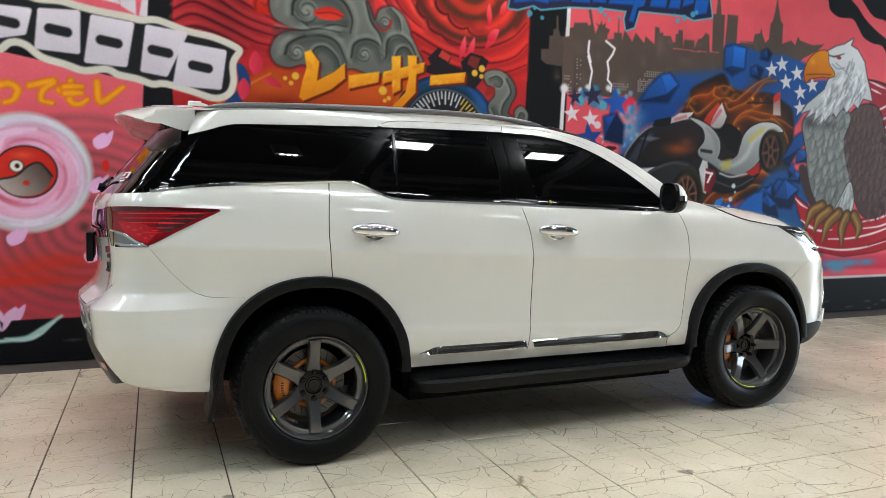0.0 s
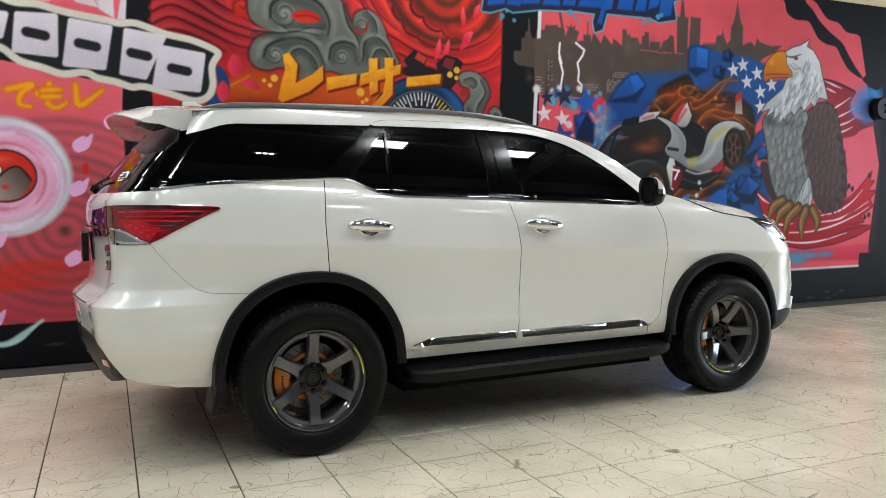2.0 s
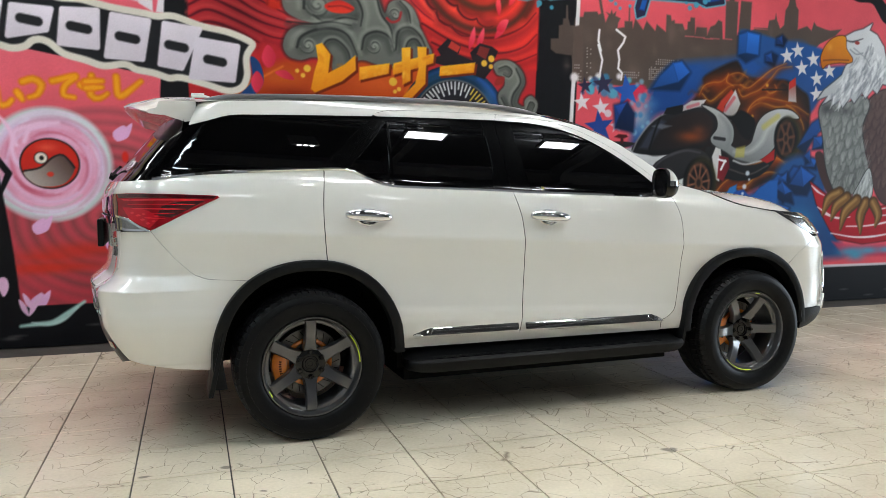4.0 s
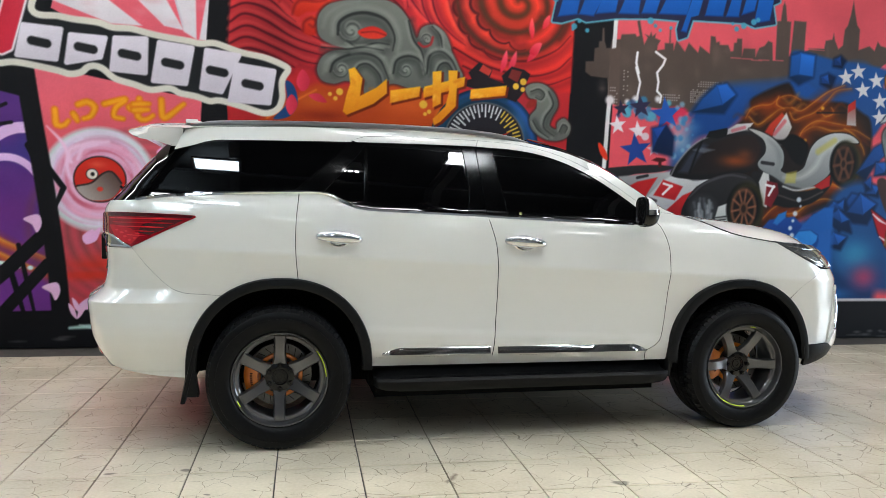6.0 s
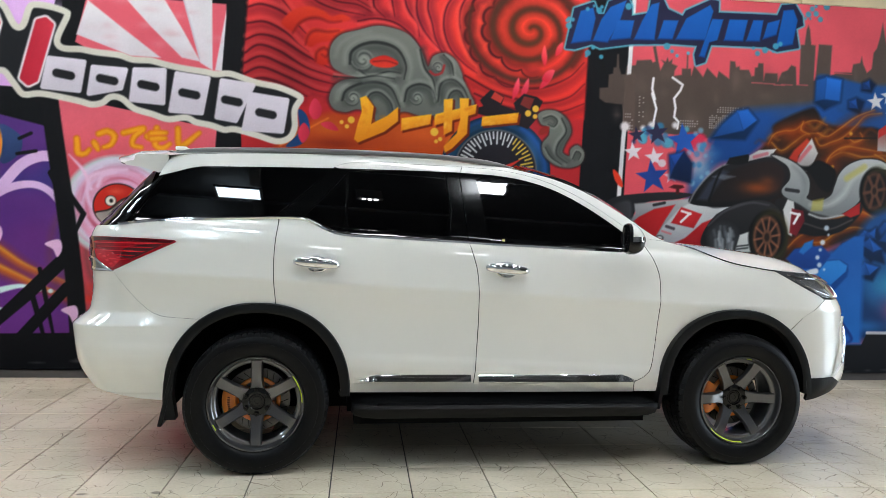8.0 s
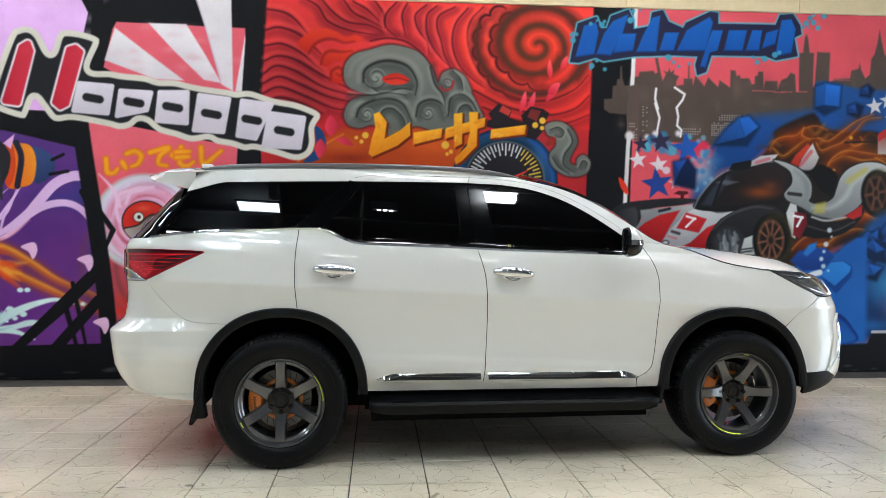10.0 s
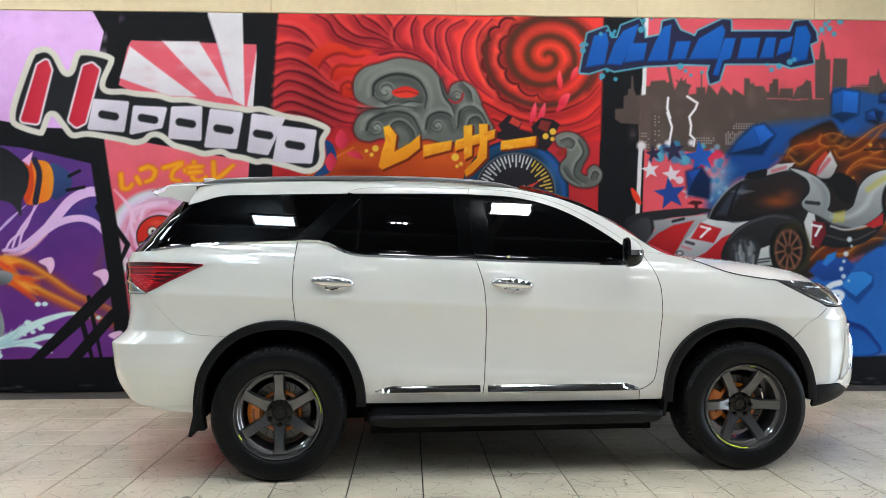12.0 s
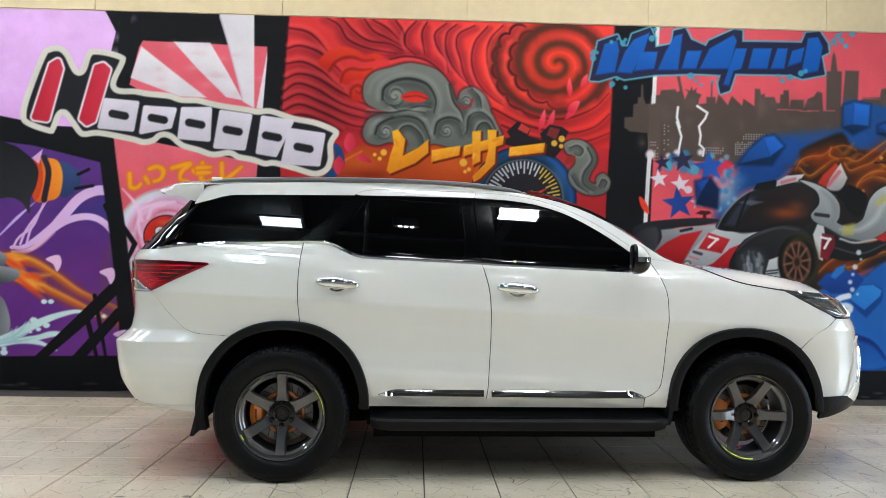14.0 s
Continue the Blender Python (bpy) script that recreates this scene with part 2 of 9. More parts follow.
for x, y in ((1.05, -6.1), (-2.4, -6.4)):
    spot_cluster(x, y)

# round black fitting on the wall beside the mural
fit_ob = tagged(new("wall_fitting"), "round black cable reel fixed on the black wall", "reel")
fit_ob.location = (8.02, -0.004, 2.38)
bm = revolve([(-0.10, 0.0), (-0.10, 0.05), (-0.12, 0.06), (-0.12, 0.13), (-0.10, 0.14), (-0.10, 0.06), (-0.03, 0.06), (-0.03, 0.14), (0.0, 0.14), (0.0, 0.0)], 32)
part("drum", bm, BLACKWALL, fit_ob, "", 30)
part("cable", revolve([(-0.09, 0.11), (-0.095, 0.12), (-0.06, 0.135), (-0.04, 0.12), (-0.04, 0.10)], 32), BLACKWALL, fit_ob, "", 60)

# ---- mural, painted as a colour attribute on the wall's skin ----
MX0, MX1, STEP = -3.7, 8.5, 0.008
NX, NZ = int((MX1 - MX0) / STEP) + 1, int(TOP / STEP) + 1
GX, GZ = np.meshgrid(MX0 + STEP * np.arange(NX), STEP * np.arange(NZ))
ART = np.zeros((NZ, NX, 3))
ART[:] = (17, 18, 21)
mrng = np.random.default_rng(7)


def window(x0, x1, z0, z1):
    i0, i1 = max(int((z0) / STEP), 0), min(int(z1 / STEP) + 2, NZ)
    j0, j1 = max(int((x0 - MX0) / STEP), 0), min(int((x1 - MX0) / STEP) + 2, NX)
    return (slice(i0, i1), slice(j0, j1)) if i1 > i0 and j1 > j0 else None


def seg_dist(x, z, a, b):
    dx, dz = b[0] - a[0], b[1] - a[1]
    t = np.clip(((x - a[0]) * dx + (z - a[1]) * dz) / max(dx * dx + dz * dz, 1e-9), 0, 1)
    return np.hypot(x - a[0] - t * dx, z - a[1] - t * dz), t


def lay(w, cover, colour):
    ART[w] += (np.asarray(colour, float) - ART[w]) * cover[..., None]


def mask(pts, soft=0.006, curve=False, grow=0.0):
    if curve:
        pts = spline(pts, 0.02, True)
    xs, zs = [p[0] for p in pts], [p[1] for p in pts]
    m = soft + abs(grow) + 0.01
    w = window(min(xs) - m, max(xs) + m, min(zs) - m, max(zs) + m)
    if w is None:
        return None, None
    x, z = GX[w], GZ[w]
    d = np.full(x.shape, 9.0)
    inside = np.zeros(x.shape, bool)
    for a, b in zip(pts, pts[1:] + pts[:1]):
        d = np.minimum(d, seg_dist(x, z, a, b)[0])
        if a[1] != b[1]:
            inside ^= ((a[1] > z) != (b[1] > z)) & (x < (b[0] - a[0]) * (z - a[1]) / (b[1] - a[1]) + a[0])
    sd = np.where(inside, -d, d) - grow
    return w, np.clip(0.5 - sd / (2 * soft), 0, 1)


def fill(pts, col, col2=None, way=(0, 1), soft=0.006, curve=False, grow=0.0, alpha=1.0):
    """Paints an outline, flat or with a gradient from col to col2 along way."""
    w, c = mask(pts, soft, curve, grow)
    if w is None:
        return
    if col2 is not None:
        q = GX[w] * way[0] + GZ[w] * way[1]
        vals = [p[0] * way[0] + p[1] * way[1] for p in pts]
        t = np.clip((q - min(vals)) / max(max(vals) - min(vals), 1e-6), 0, 1)[..., None]
        colour = np.asarray(col, float) * (1 - t) + np.asarray(col2, float) * t
    else:
        colour = col
    lay(w, c * alpha, colour)


def line(pts, width, col, soft=0.006, curve=True, ends=(1.0, 1.0), alpha=1.0):
    """A brush stroke with tapering width."""
    if curve and len(pts) > 2:
        pts = spline(pts, 0.025)
    xs, zs = [p[0] for p in pts], [p[1] for p in pts]
    m = width + soft + 0.01
    w = window(min(xs) - m, max(xs) + m, min(zs) - m, max(zs) + m)
    if w is None:
        return
    x, z = GX[w], GZ[w]
    best = np.full(x.shape, 9.0)
    n = len(pts) - 1
    for i in range(n):
        d, t = seg_dist(x, z, pts[i], pts[i + 1])
        s = (i + t) / n
        taper = np.where(s < 0.5, ends[0] + (1 - ends[0]) * 2 * s, ends[1] + (1 - ends[1]) * 2 * (1 - s))
        best = np.minimum(best, d - 0.5 * width * taper)
    lay(w, np.clip(0.5 - best / (2 * soft), 0, 1) * alpha, col)


def oval(c, rx, rz, col, soft=0.006, alpha=1.0, ring=0.0):
    w = window(c[0] - rx - soft * 2, c[0] + rx + soft * 2, c[1] - rz - soft * 2, c[1] + rz + soft * 2)
    if w is None:
        return
    r = np.hypot((GX[w] - c[0]) / rx, (GZ[w] - c[1]) / rz)
    sd = (r - 1) * min(rx, rz)
    if ring:
        sd = np.abs(sd + ring / 2) - ring / 2
    lay(w, np.clip(0.5 - sd / (2 * soft), 0, 1) * alpha, col)


def glow(c, rx, rz, col, alpha=0.6):
    w = window(c[0] - rx * 2, c[0] + rx * 2, c[1] - rz * 2, c[1] + rz * 2)
    if w is None:
        return
    lay(w, alpha * np.exp(-1.6 * (((GX[w] - c[0]) / rx) ** 2 + ((GZ[w] - c[1]) / rz) ** 2)), col)


def star(c, r, col, turn=90):
    fill([(c[0] + r * (1 if k % 2 == 0 else 0.42) * math.cos(radians(turn + 36 * k)), c[1] + r * (1 if k % 2 == 0 else 0.42) * math.sin(radians(turn + 36 * k))) for k in range(10)], col)


BLACK, BLUE = (19, 19, 22), (32, 100, 186)

# lilac and purple panels
fill([(-3.865, 3.775), (-2.325, 3.75), (-2.165, 3.47), (-2.235, 3.14), (-2.35, 2.52), (-2.79, 2.535), (-3.34, 2.635), (-3.835, 2.705)], (222, 168, 226), (232, 186, 240), (0.3, 1))
for k in range(60):
    p = (mrng.uniform(-3.7, -2.1), mrng.uniform(2.6, 3.6))
    line([p, (p[0] + mrng.uniform(-0.15, 0.15), p[1] + mrng.uniform(-0.1, 0.1))], mrng.uniform(0.02, 0.08), (214, 160, 222) if k % 2 else (236, 196, 242), 0.03, alpha=0.35)
fill([(-2.315, 3.75), (-2.28, 3.75), (-2.145, 3.54), (-2.165, 3.455)], BLACK)
fill([(-3.559, 2.393), (-3.24, 2.373), (-2.919, 2.337), (-2.192, 2.168), (-2.137, 1.688), (-2.081, 1.362), (-2.019, 1.01), (-1.971, 0.32), (-3.504, 0.3)], (112, 52, 136), (84, 50, 122), (0, 1))
for p, rx, rz, col in (((-2.627, 1.353), 0.5, 0.2, (86, 44, 122)), ((-2.422, 1.71), 0.35, 0.12, (60, 52, 124)), ((-2.236, 1.768), 0.12, 0.2, (58, 54, 126)), ((-2.356, 1.194), 0.3, 0.2, (104, 46, 122)), ((-2.878, 0.698), 0.5, 0.2, (104, 44, 132)), ((-2.431, 2.064), 0.2, 0.1, (96, 52, 130)), ((-2.115, 1.199), 0.06, 0.3, (66, 58, 136))):
    glow(p, rx, rz, col, 0.7)
PALE = (226, 186, 230)
line([(-3.216, 1.472), (-3.061, 1.638), (-2.895, 1.793)], 0.03, (198, 170, 222), ends=(0.5, 0.2))
line([(-3.107, 1.355), (-2.974, 1.368), (-2.739, 1.541), (-2.635, 1.651), (-2.479, 1.834), (-2.32, 1.914), (-2.159, 1.917)], 0.095, PALE, ends=(0.35, 1.0))
line([(-3.095, 1.306), (-2.915, 1.347), (-2.707, 1.541), (-2.549, 1.637), (-2.367, 1.662), (-2.226, 1.599), (-2.116, 1.46), (-2.081, 1.362)], 0.07, PALE, ends=(0.4, 0.8))
line([(-2.172, 1.568), (-2.115, 1.416), (-2.078, 1.221), (-2.055, 1.145)], 0.05, (150, 132, 196), 0.02, ends=(0.6, 0.2))
line([(-3.096, 1.322), (-2.999, 1.303), (-2.842, 1.381), (-2.706, 1.503)], 0.03, (240, 176, 204), 0.014, ends=(0.4, 0.3))
for pts in ([(-3.023, 1.389), (-2.973, 1.52), (-2.839, 1.718), (-2.778, 1.828)], [(-2.969, 1.368), (-2.921, 1.554), (-2.798, 1.784), (-2.757, 1.829)], [(-3.086, 1.366), (-3.035, 1.454), (-2.9, 1.576), (-2.81, 1.806)]):
    line(pts, 0.026, PALE, ends=(0.9, 0.3))
for k, pts in enumerate(([(-3.168, 1.256), (-3.03, 1.259), (-2.869, 1.207), (-2.663, 1.081), (-2.446, 0.932), (-2.186, 0.817), (-2.024, 0.754)], [(-3.047, 1.074), (-2.886, 1.023), (-2.713, 0.939), (-2.497, 0.834), (-2.281, 0.728), (-2.053, 0.634)])):
    line(pts, 0.11, (156, 62, 52), 0.05, ends=(1.0, 0.2), alpha=0.7)
    line(pts, 0.05, (226, 120, 30), 0.03, ends=(1.4, 0.25), alpha=0.85)
    line([(x, z + 0.02) for x, z in pts], 0.02, (240, 172, 56), 0.014, ends=(1.6, 0.2), alpha=0.75)
    o = pts[0]
    for j in range(16):
        d = mrng.uniform(-0.75, 0.1)
        ln = mrng.uniform(0.10, 0.34)
        line([o, (o[0] + ln * 0.5 * math.cos(d), o[1] + ln * 0.5 * math.sin(d) + mrng.uniform(-0.02, 0.03)), (o[0] + ln * math.cos(d), o[1] + ln * math.sin(d))], mrng.uniform(0.03, 0.07), ((226, 66, 36), (236, 108, 34), (246, 170, 60))[j % 3], 0.02, ends=(0.9, 0.05), alpha=0.75)
for q in ([(-3.319, 1.34), (-3.18, 1.299), (-3.147, 1.235), (-3.197, 1.147), (-3.314, 1.145)], [(-3.314, 1.156), (-3.156, 1.17), (-3.027, 1.129), (-3.046, 1.052), (-3.183, 1.007), (-3.311, 1.016)]):
    fill(q, (56, 56, 62), (150, 154, 160), (0.3, 1), curve=True)
fill([(-3.361, 0.907), (-3.201, 0.888), (-3.124, 0.759), (-3.098, 0.586), (-3.159, 0.478), (-3.348, 0.421)], (70, 72, 78), (150, 154, 158), (1, 0), curve=True)
WATER = (208, 236, 234)
for pts, w_ in (([(-3.243, 0.444), (-3.043, 0.522), (-2.875, 0.611), (-2.707, 0.69), (-2.506, 0.747), (-2.377, 0.743)], 0.075), ([(-3.242, 0.412), (-2.978, 0.469), (-2.766, 0.505), (-2.596, 0.534)], 0.055), ([(-3.063, 0.457), (-2.839, 0.45), (-2.657, 0.376)], 0.05), ([(-3.191, 0.477), (-3.065, 0.533), (-2.939, 0.621)], 0.05), ([(-2.872, 0.482), (-2.703, 0.538), (-2.597, 0.54)], 0.05)):
    line(pts, w_, WATER, 0.008, ends=(0.9, 0.35))
for k in range(12):
    o = (-3.243, 0.433)
    d = mrng.uniform(0.1, 0.75)
    ln = mrng.uniform(0.2, 0.55)
    line([o, (o[0] + ln * 0.6 * math.cos(d * 0.7), o[1] + ln * 0.6 * math.sin(d * 0.7)), (o[0] + ln * math.cos(d), o[1] + ln * math.sin(d))], mrng.uniform(0.02, 0.04), (WATER, (176, 214, 222))[k % 2], 0.008, ends=(0.9, 0.1))
for p in ((-2.318, 0.728), (-2.216, 0.708), (-2.877, 0.66), (-2.758, 0.613), (-2.832, 0.574), (-2.543, 0.54), (-2.906, 0.546), (-3.151, 0.386), (-3.15, 0.348), (-2.785, 0.84), (-2.721, 0.841)):
    r_ = mrng.uniform(0.012, 0.03)
    oval(p, r_ * 1.3, r_, WATER)
# a dark figure kept to plain forms
fill([(-2.669, 2.179), (-2.507, 2.117), (-2.468, 2.036), (-2.502, 1.921), (-2.65, 1.852)], (44, 62, 104), (56, 78, 122), (0, 1), curve=True)
line([(-2.495, 2.068), (-2.395, 2.119)], 0.03, BLACK)
line([(-2.513, 1.932), (-2.353, 1.962)], 0.03, BLACK)
fill([(-2.894, 2.174), (-2.809, 2.219), (-2.691, 2.195), (-2.64, 2.06), (-2.662, 1.874), (-2.746, 1.812), (-2.906, 1.82)], (222, 92, 24), (244, 152, 46), (1, 0.3), curve=True)
line([(-2.82, 2.225), (-2.774, 2.079), (-2.81, 1.817)], 0.055, (40, 40, 58))
fill([(-2.915, 2.195), (-2.851, 2.197), (-2.825, 2.001), (-2.864, 1.837), (-2.917, 1.836)], (206, 70, 30), curve=True)
fill([(-3.399, 2.369), (-3.133, 2.343), (-2.992, 2.259), (-2.904, 2.174), (-2.87, 2.087), (-2.888, 1.946), (-2.938, 1.825), (-2.945, 1.683), (-3.012, 1.78), (-3.119, 1.832), (-3.386, 1.854)], (26, 26, 29), (50, 50, 54), (0.4, -1), curve=True)
fill([(-2.937, 2.217), (-2.833, 2.306), (-2.867, 2.164)], (222, 170, 212))
# rising-rays panel
fill([(-1.908, 3.38), (-0.684, 3.353), (-0.704, 2.729), (-1.639, 2.739), (-2.027, 2.949), (-1.944, 3.313)], (228, 98, 112))
for q in ([(-1.923, 3.325), (-1.647, 3.112), (-1.284, 2.841), (-1.544, 2.846), (-2.018, 3.015)], [(-1.615, 3.377), (-1.263, 3.376), (-1.082, 3.083), (-0.935, 2.822), (-1.099, 2.851), (-1.221, 2.969), (-1.377, 3.119)], [(-1.188, 3.676), (-0.844, 3.675), (-0.825, 2.748), (-0.935, 2.811), (-1.088, 3.359)], [(-0.679, 3.353), (-0.706, 3.325), (-0.803, 2.748), (-0.704, 2.74)]):
    fill(q, (216, 208, 214), (232, 228, 231), (0.2, 1), soft=0.007)
for k in range(24):
    p = (mrng.uniform(-1.95, -0.75), mrng.uniform(2.85, 3.4))
    glow(p, mrng.uniform(0.05, 0.16), mrng.uniform(0.02, 0.06), (206, 120, 134) if k % 2 else (226, 190, 198), 0.16)
line([(-1.176, 3.632), (-1.083, 3.348), (-0.941, 2.855)], 0.012, (196, 188, 200))
# lower pink panel
fill([(-2.175, 2.47), (-0.78, 2.215), (-0.79, 2.045), (-0.75, 0.2), (-1.91, 0.19), (-1.955, 0.74), (-2.035, 1.41), (-2.115, 1.965)], (206, 62, 76), (232, 104, 118), (0, 1))
dark_c = [(-1.24, 1.06)][0]
for k in range(10):
    oval(dark_c, 0.07 + 0.105 * k, 0.06 + 0.092 * k, (112, 68, 70), 0.03, 0.7 if k < 7 else 0.45, 0.05)
oval(dark_c, 0.03, 0.03, (98, 58, 60), 0.015)
for c, rx, rz in zip([(-1.395, 0.79), (-1.68, 0.735), (-1.605, 0.65), (-1.765, 0.64)], (0.45, 0.3, 0.5, 0.3), (0.07, 0.05, 0.05, 0.05)):
    glow(c, rx, rz, (214, 54, 38), 0.75)
sw, SX, SZ = (-1.644, 1.484), 0.472, 0.460
oval(sw, SX, SZ, (222, 112, 134), 0.02)
for k, (f, col) in enumerate(((1.0, (190, 222, 216)), (0.93, (226, 214, 230)), (0.86, (222, 188, 222)), (0.78, (230, 150, 178)), (0.70, (228, 190, 224)), (0.61, (222, 128, 152)), (0.53, (230, 176, 208)))):
    oval(sw, SX * f, SZ * f, col, 0.02, 0.85, 0.085)
for k in range(90):
    f, a0, ln = mrng.uniform(0.5, 1.0), mrng.uniform(-180, 180), mrng.uniform(20, 90)
    col = ((214, 232, 230), (236, 214, 238), (206, 150, 176), (188, 206, 204))[int(mrng.integers(0, 4))] if f > 0.75 else ((240, 190, 222), (200, 84, 108), (236, 160, 190))[int(mrng.integers(0, 3))]
    line([(sw[0] + SX * (f - 0.05 * i / 8) * math.cos(radians(a0 + ln * i / 8)), sw[1] + SZ * (f - 0.05 * i / 8) * math.sin(radians(a0 + ln * i / 8))) for i in range(9)], 0.022, col, 0.014, ends=(0.2, 0.2), alpha=0.55)
line([(-1.67, 1.795), (-1.88, 1.745), (-1.895, 1.525), (-1.77, 1.415)], 0.035, (240, 196, 224), 0.012)
line([(-1.57, 1.82), (-1.755, 1.795), (-1.82, 1.665)], 0.03, (240, 196, 224), 0.012)
line([(-2.07, 1.94), (-1.945, 1.8), (-1.875, 1.635)], 0.03, (240, 196, 224), 0.012, ends=(0.2, 1))
# round emblem kept to plain forms
ball = (-1.640, 1.490)
oval(ball, 0.222, 0.205, (38, 30, 30))
oval(ball, 0.210, 0.193, (204, 44, 34))
glow((ball[0] - 0.02, ball[1] + 0.13), 0.09, 0.04, (236, 96, 70), 0.7)
lower = [(ball[0] - 0.19, ball[1] - 0.06), (ball[0] - 0.07, ball[1] - 0.03), (ball[0] + 0.02, ball[1] + 0.05), (ball[0] + 0.10, ball[1] + 0.07), (ball[0] + 0.18, ball[1] - 0.03), (ball[0] + 0.10, ball[1] - 0.16), (ball[0] - 0.06, ball[1] - 0.185), (ball[0] - 0.16, ball[1] - 0.13)]
fill(lower, (176, 166, 158), (84, 66, 62), (0.8, 0.6), curve=True)
line(lower[:5], 0.014, (38, 30, 30))
oval((ball[0] - 0.065, ball[1] + 0.045), 0.052, 0.050, (38, 30, 30))
oval((ball[0] - 0.065, ball[1] + 0.045), 0.044, 0.043, (230, 222, 210))
oval((ball[0] - 0.06, ball[1] + 0.045), 0.016, 0.018, (30, 28, 28))
oval((ball[0] + 0.0, ball[1] - 0.085), 0.025, 0.02, (206, 60, 44))
for p in [(-1.135, 1.68), (-0.9, 1.87), (-1.175, 1.33), (-1.76, 0.92), (-1.22, 0.775), (-1.795, 0.31)]:
    for s_, q_ in ((-1, 0.13), (1, 0.15)):
        fill([p, (p[0] + 0.03 * s_, p[1] + 0.07), (p[0] + 0.09 + 0.03 * s_, p[1] + q_), (p[0] + 0.09, p[1] + 0.04)], (232, 178, 222), curve=True)
oval([(-1.075, 1.55)][0], 0.025, 0.045, (214, 44, 34))

# black frame of that panel
line([(-2.075, 3.88), (-2.09, 3.315), (-2.13, 2.89)], 0.10, BLACK, 0.008, ends=(1.2, 0.9))
line([(-2.25, 2.47), (-2.185, 2.02), (-2.09, 1.41), (-2.005, 0.74), (-1.95, 0.02)], 0.155, BLACK, 0.008)
line([(-2.295, 3.77), (-2.235, 3.65), (-2.14, 3.485)], 0.03, BLACK, 0.006, False)
for pts, w_ in (([(-2.08, 1.02), (-2.415, 0.68), (-2.945, 0.175)], 0.12), ([(-2.075, 0.74), (-2.46, 0.295), (-2.615, 0.015)], 0.10), ([(-2.39, 0.735), (-2.27, 0.295)], 0.05), ([(-2.31, 0.905), (-2.185, 0.295)], 0.04), ([(-2.095, 1.63), (-1.94, 1.41), (-2.01, 1.24)], 0.05), ([(-2.22, 1.77), (-2.15, 1.63)], 0.06)):
    line(pts, w_, BLACK, curve=False, ends=(1, 0.6))
for p in [(-2.69, 1.23), (-2.18, 1.115), (-2.035, 0.52)]:
    fill([(p[0] - 0.09, p[1] + 0.02), (p[0] + 0.03, p[1] + 0.06), (p[0] + 0.06, p[1] - 0.02), (p[0] + 0.02, p[1] - 0.10), (p[0] - 0.02, p[1] - 0.03)], (236, 190, 226), curve=True)

# orange brush script
ORA, ORB = (238, 158, 30), (226, 120, 26)
for pts in ([(-2.005, 2.085), (-1.99, 1.955), (-1.925, 1.955), (-1.895, 1.99)], [(-1.855, 2.055), (-1.82, 1.995)], [(-1.815, 2.135), (-1.74, 2.16), (-1.68, 2.12), (-1.71, 2.04), (-1.77, 2.015)], [(-1.6, 2.15), (-1.43, 2.195), (-1.505, 2.125), (-1.52, 2.045), (-1.445, 2.025)], [(-1.395, 2.13), (-1.385, 2.11)], [(-1.365, 2.15), (-1.35, 2.125)], [(-1.31, 2.205), (-1.32, 2.05), (-1.255, 2.025), (-1.195, 2.065)], [(-1.355, 2.155), (-1.23, 2.165)], [(-1.355, 2.105), (-1.235, 2.115)], [(-1.125, 2.205), (-1.1, 2.05), (-0.935, 2.175)], [(-0.22, 1.53), (-0.05, 1.455)]):
    line(pts, 0.066, ORB, 0.012, ends=(0.9, 0.7))
    line(pts, 0.04, ORA, 0.010, ends=(0.9, 0.6))

# red cloud panel
red = [(-0.499, 3.668), (2.693, 3.653), (2.678, 3.069), (2.659, 2.453), (2.634, 1.838), (2.638, 0.78), (-0.521, 0.733), (-0.566, 2.379), (-0.543, 2.876)]
fill(red, (150, 30, 36), (214, 50, 52), (0, 1))


def groove(pts, side=1, width=0.09, dark=(104, 22, 38), light=(250, 92, 84), depth=0.62):
    """An airbrushed fold: a dark edge that fades to one side, with a lit ridge on the other."""
    pts = spline(pts, 0.02)
    low, high = [], []
    for i, p in enumerate(pts):
        u, v = pts[max(i - 1, 0)], pts[min(i + 1, len(pts) - 1)]
        d = math.hypot(v[0] - u[0], v[1] - u[1]) or 1
        n = (-(v[1] - u[1]) / d * side, (v[0] - u[0]) / d * side)
        low.append((p[0] - n[0] * width * 0.42, p[1] - n[1] * width * 0.42))
        high.append((p[0] + n[0] * width * 0.36, p[1] + n[1] * width * 0.36))
    line(low, width * 0.95, dark, width * 0.42, False, (0.6, 0.4), depth * 0.8)
    line(high, width * 0.35, light, width * 0.22, False, (0.5, 0.3), 0.5)
    line(pts, width * 0.24, tuple(v * 0.86 for v in dark), 0.008, False, (0.8, 0.3), depth + 0.25)


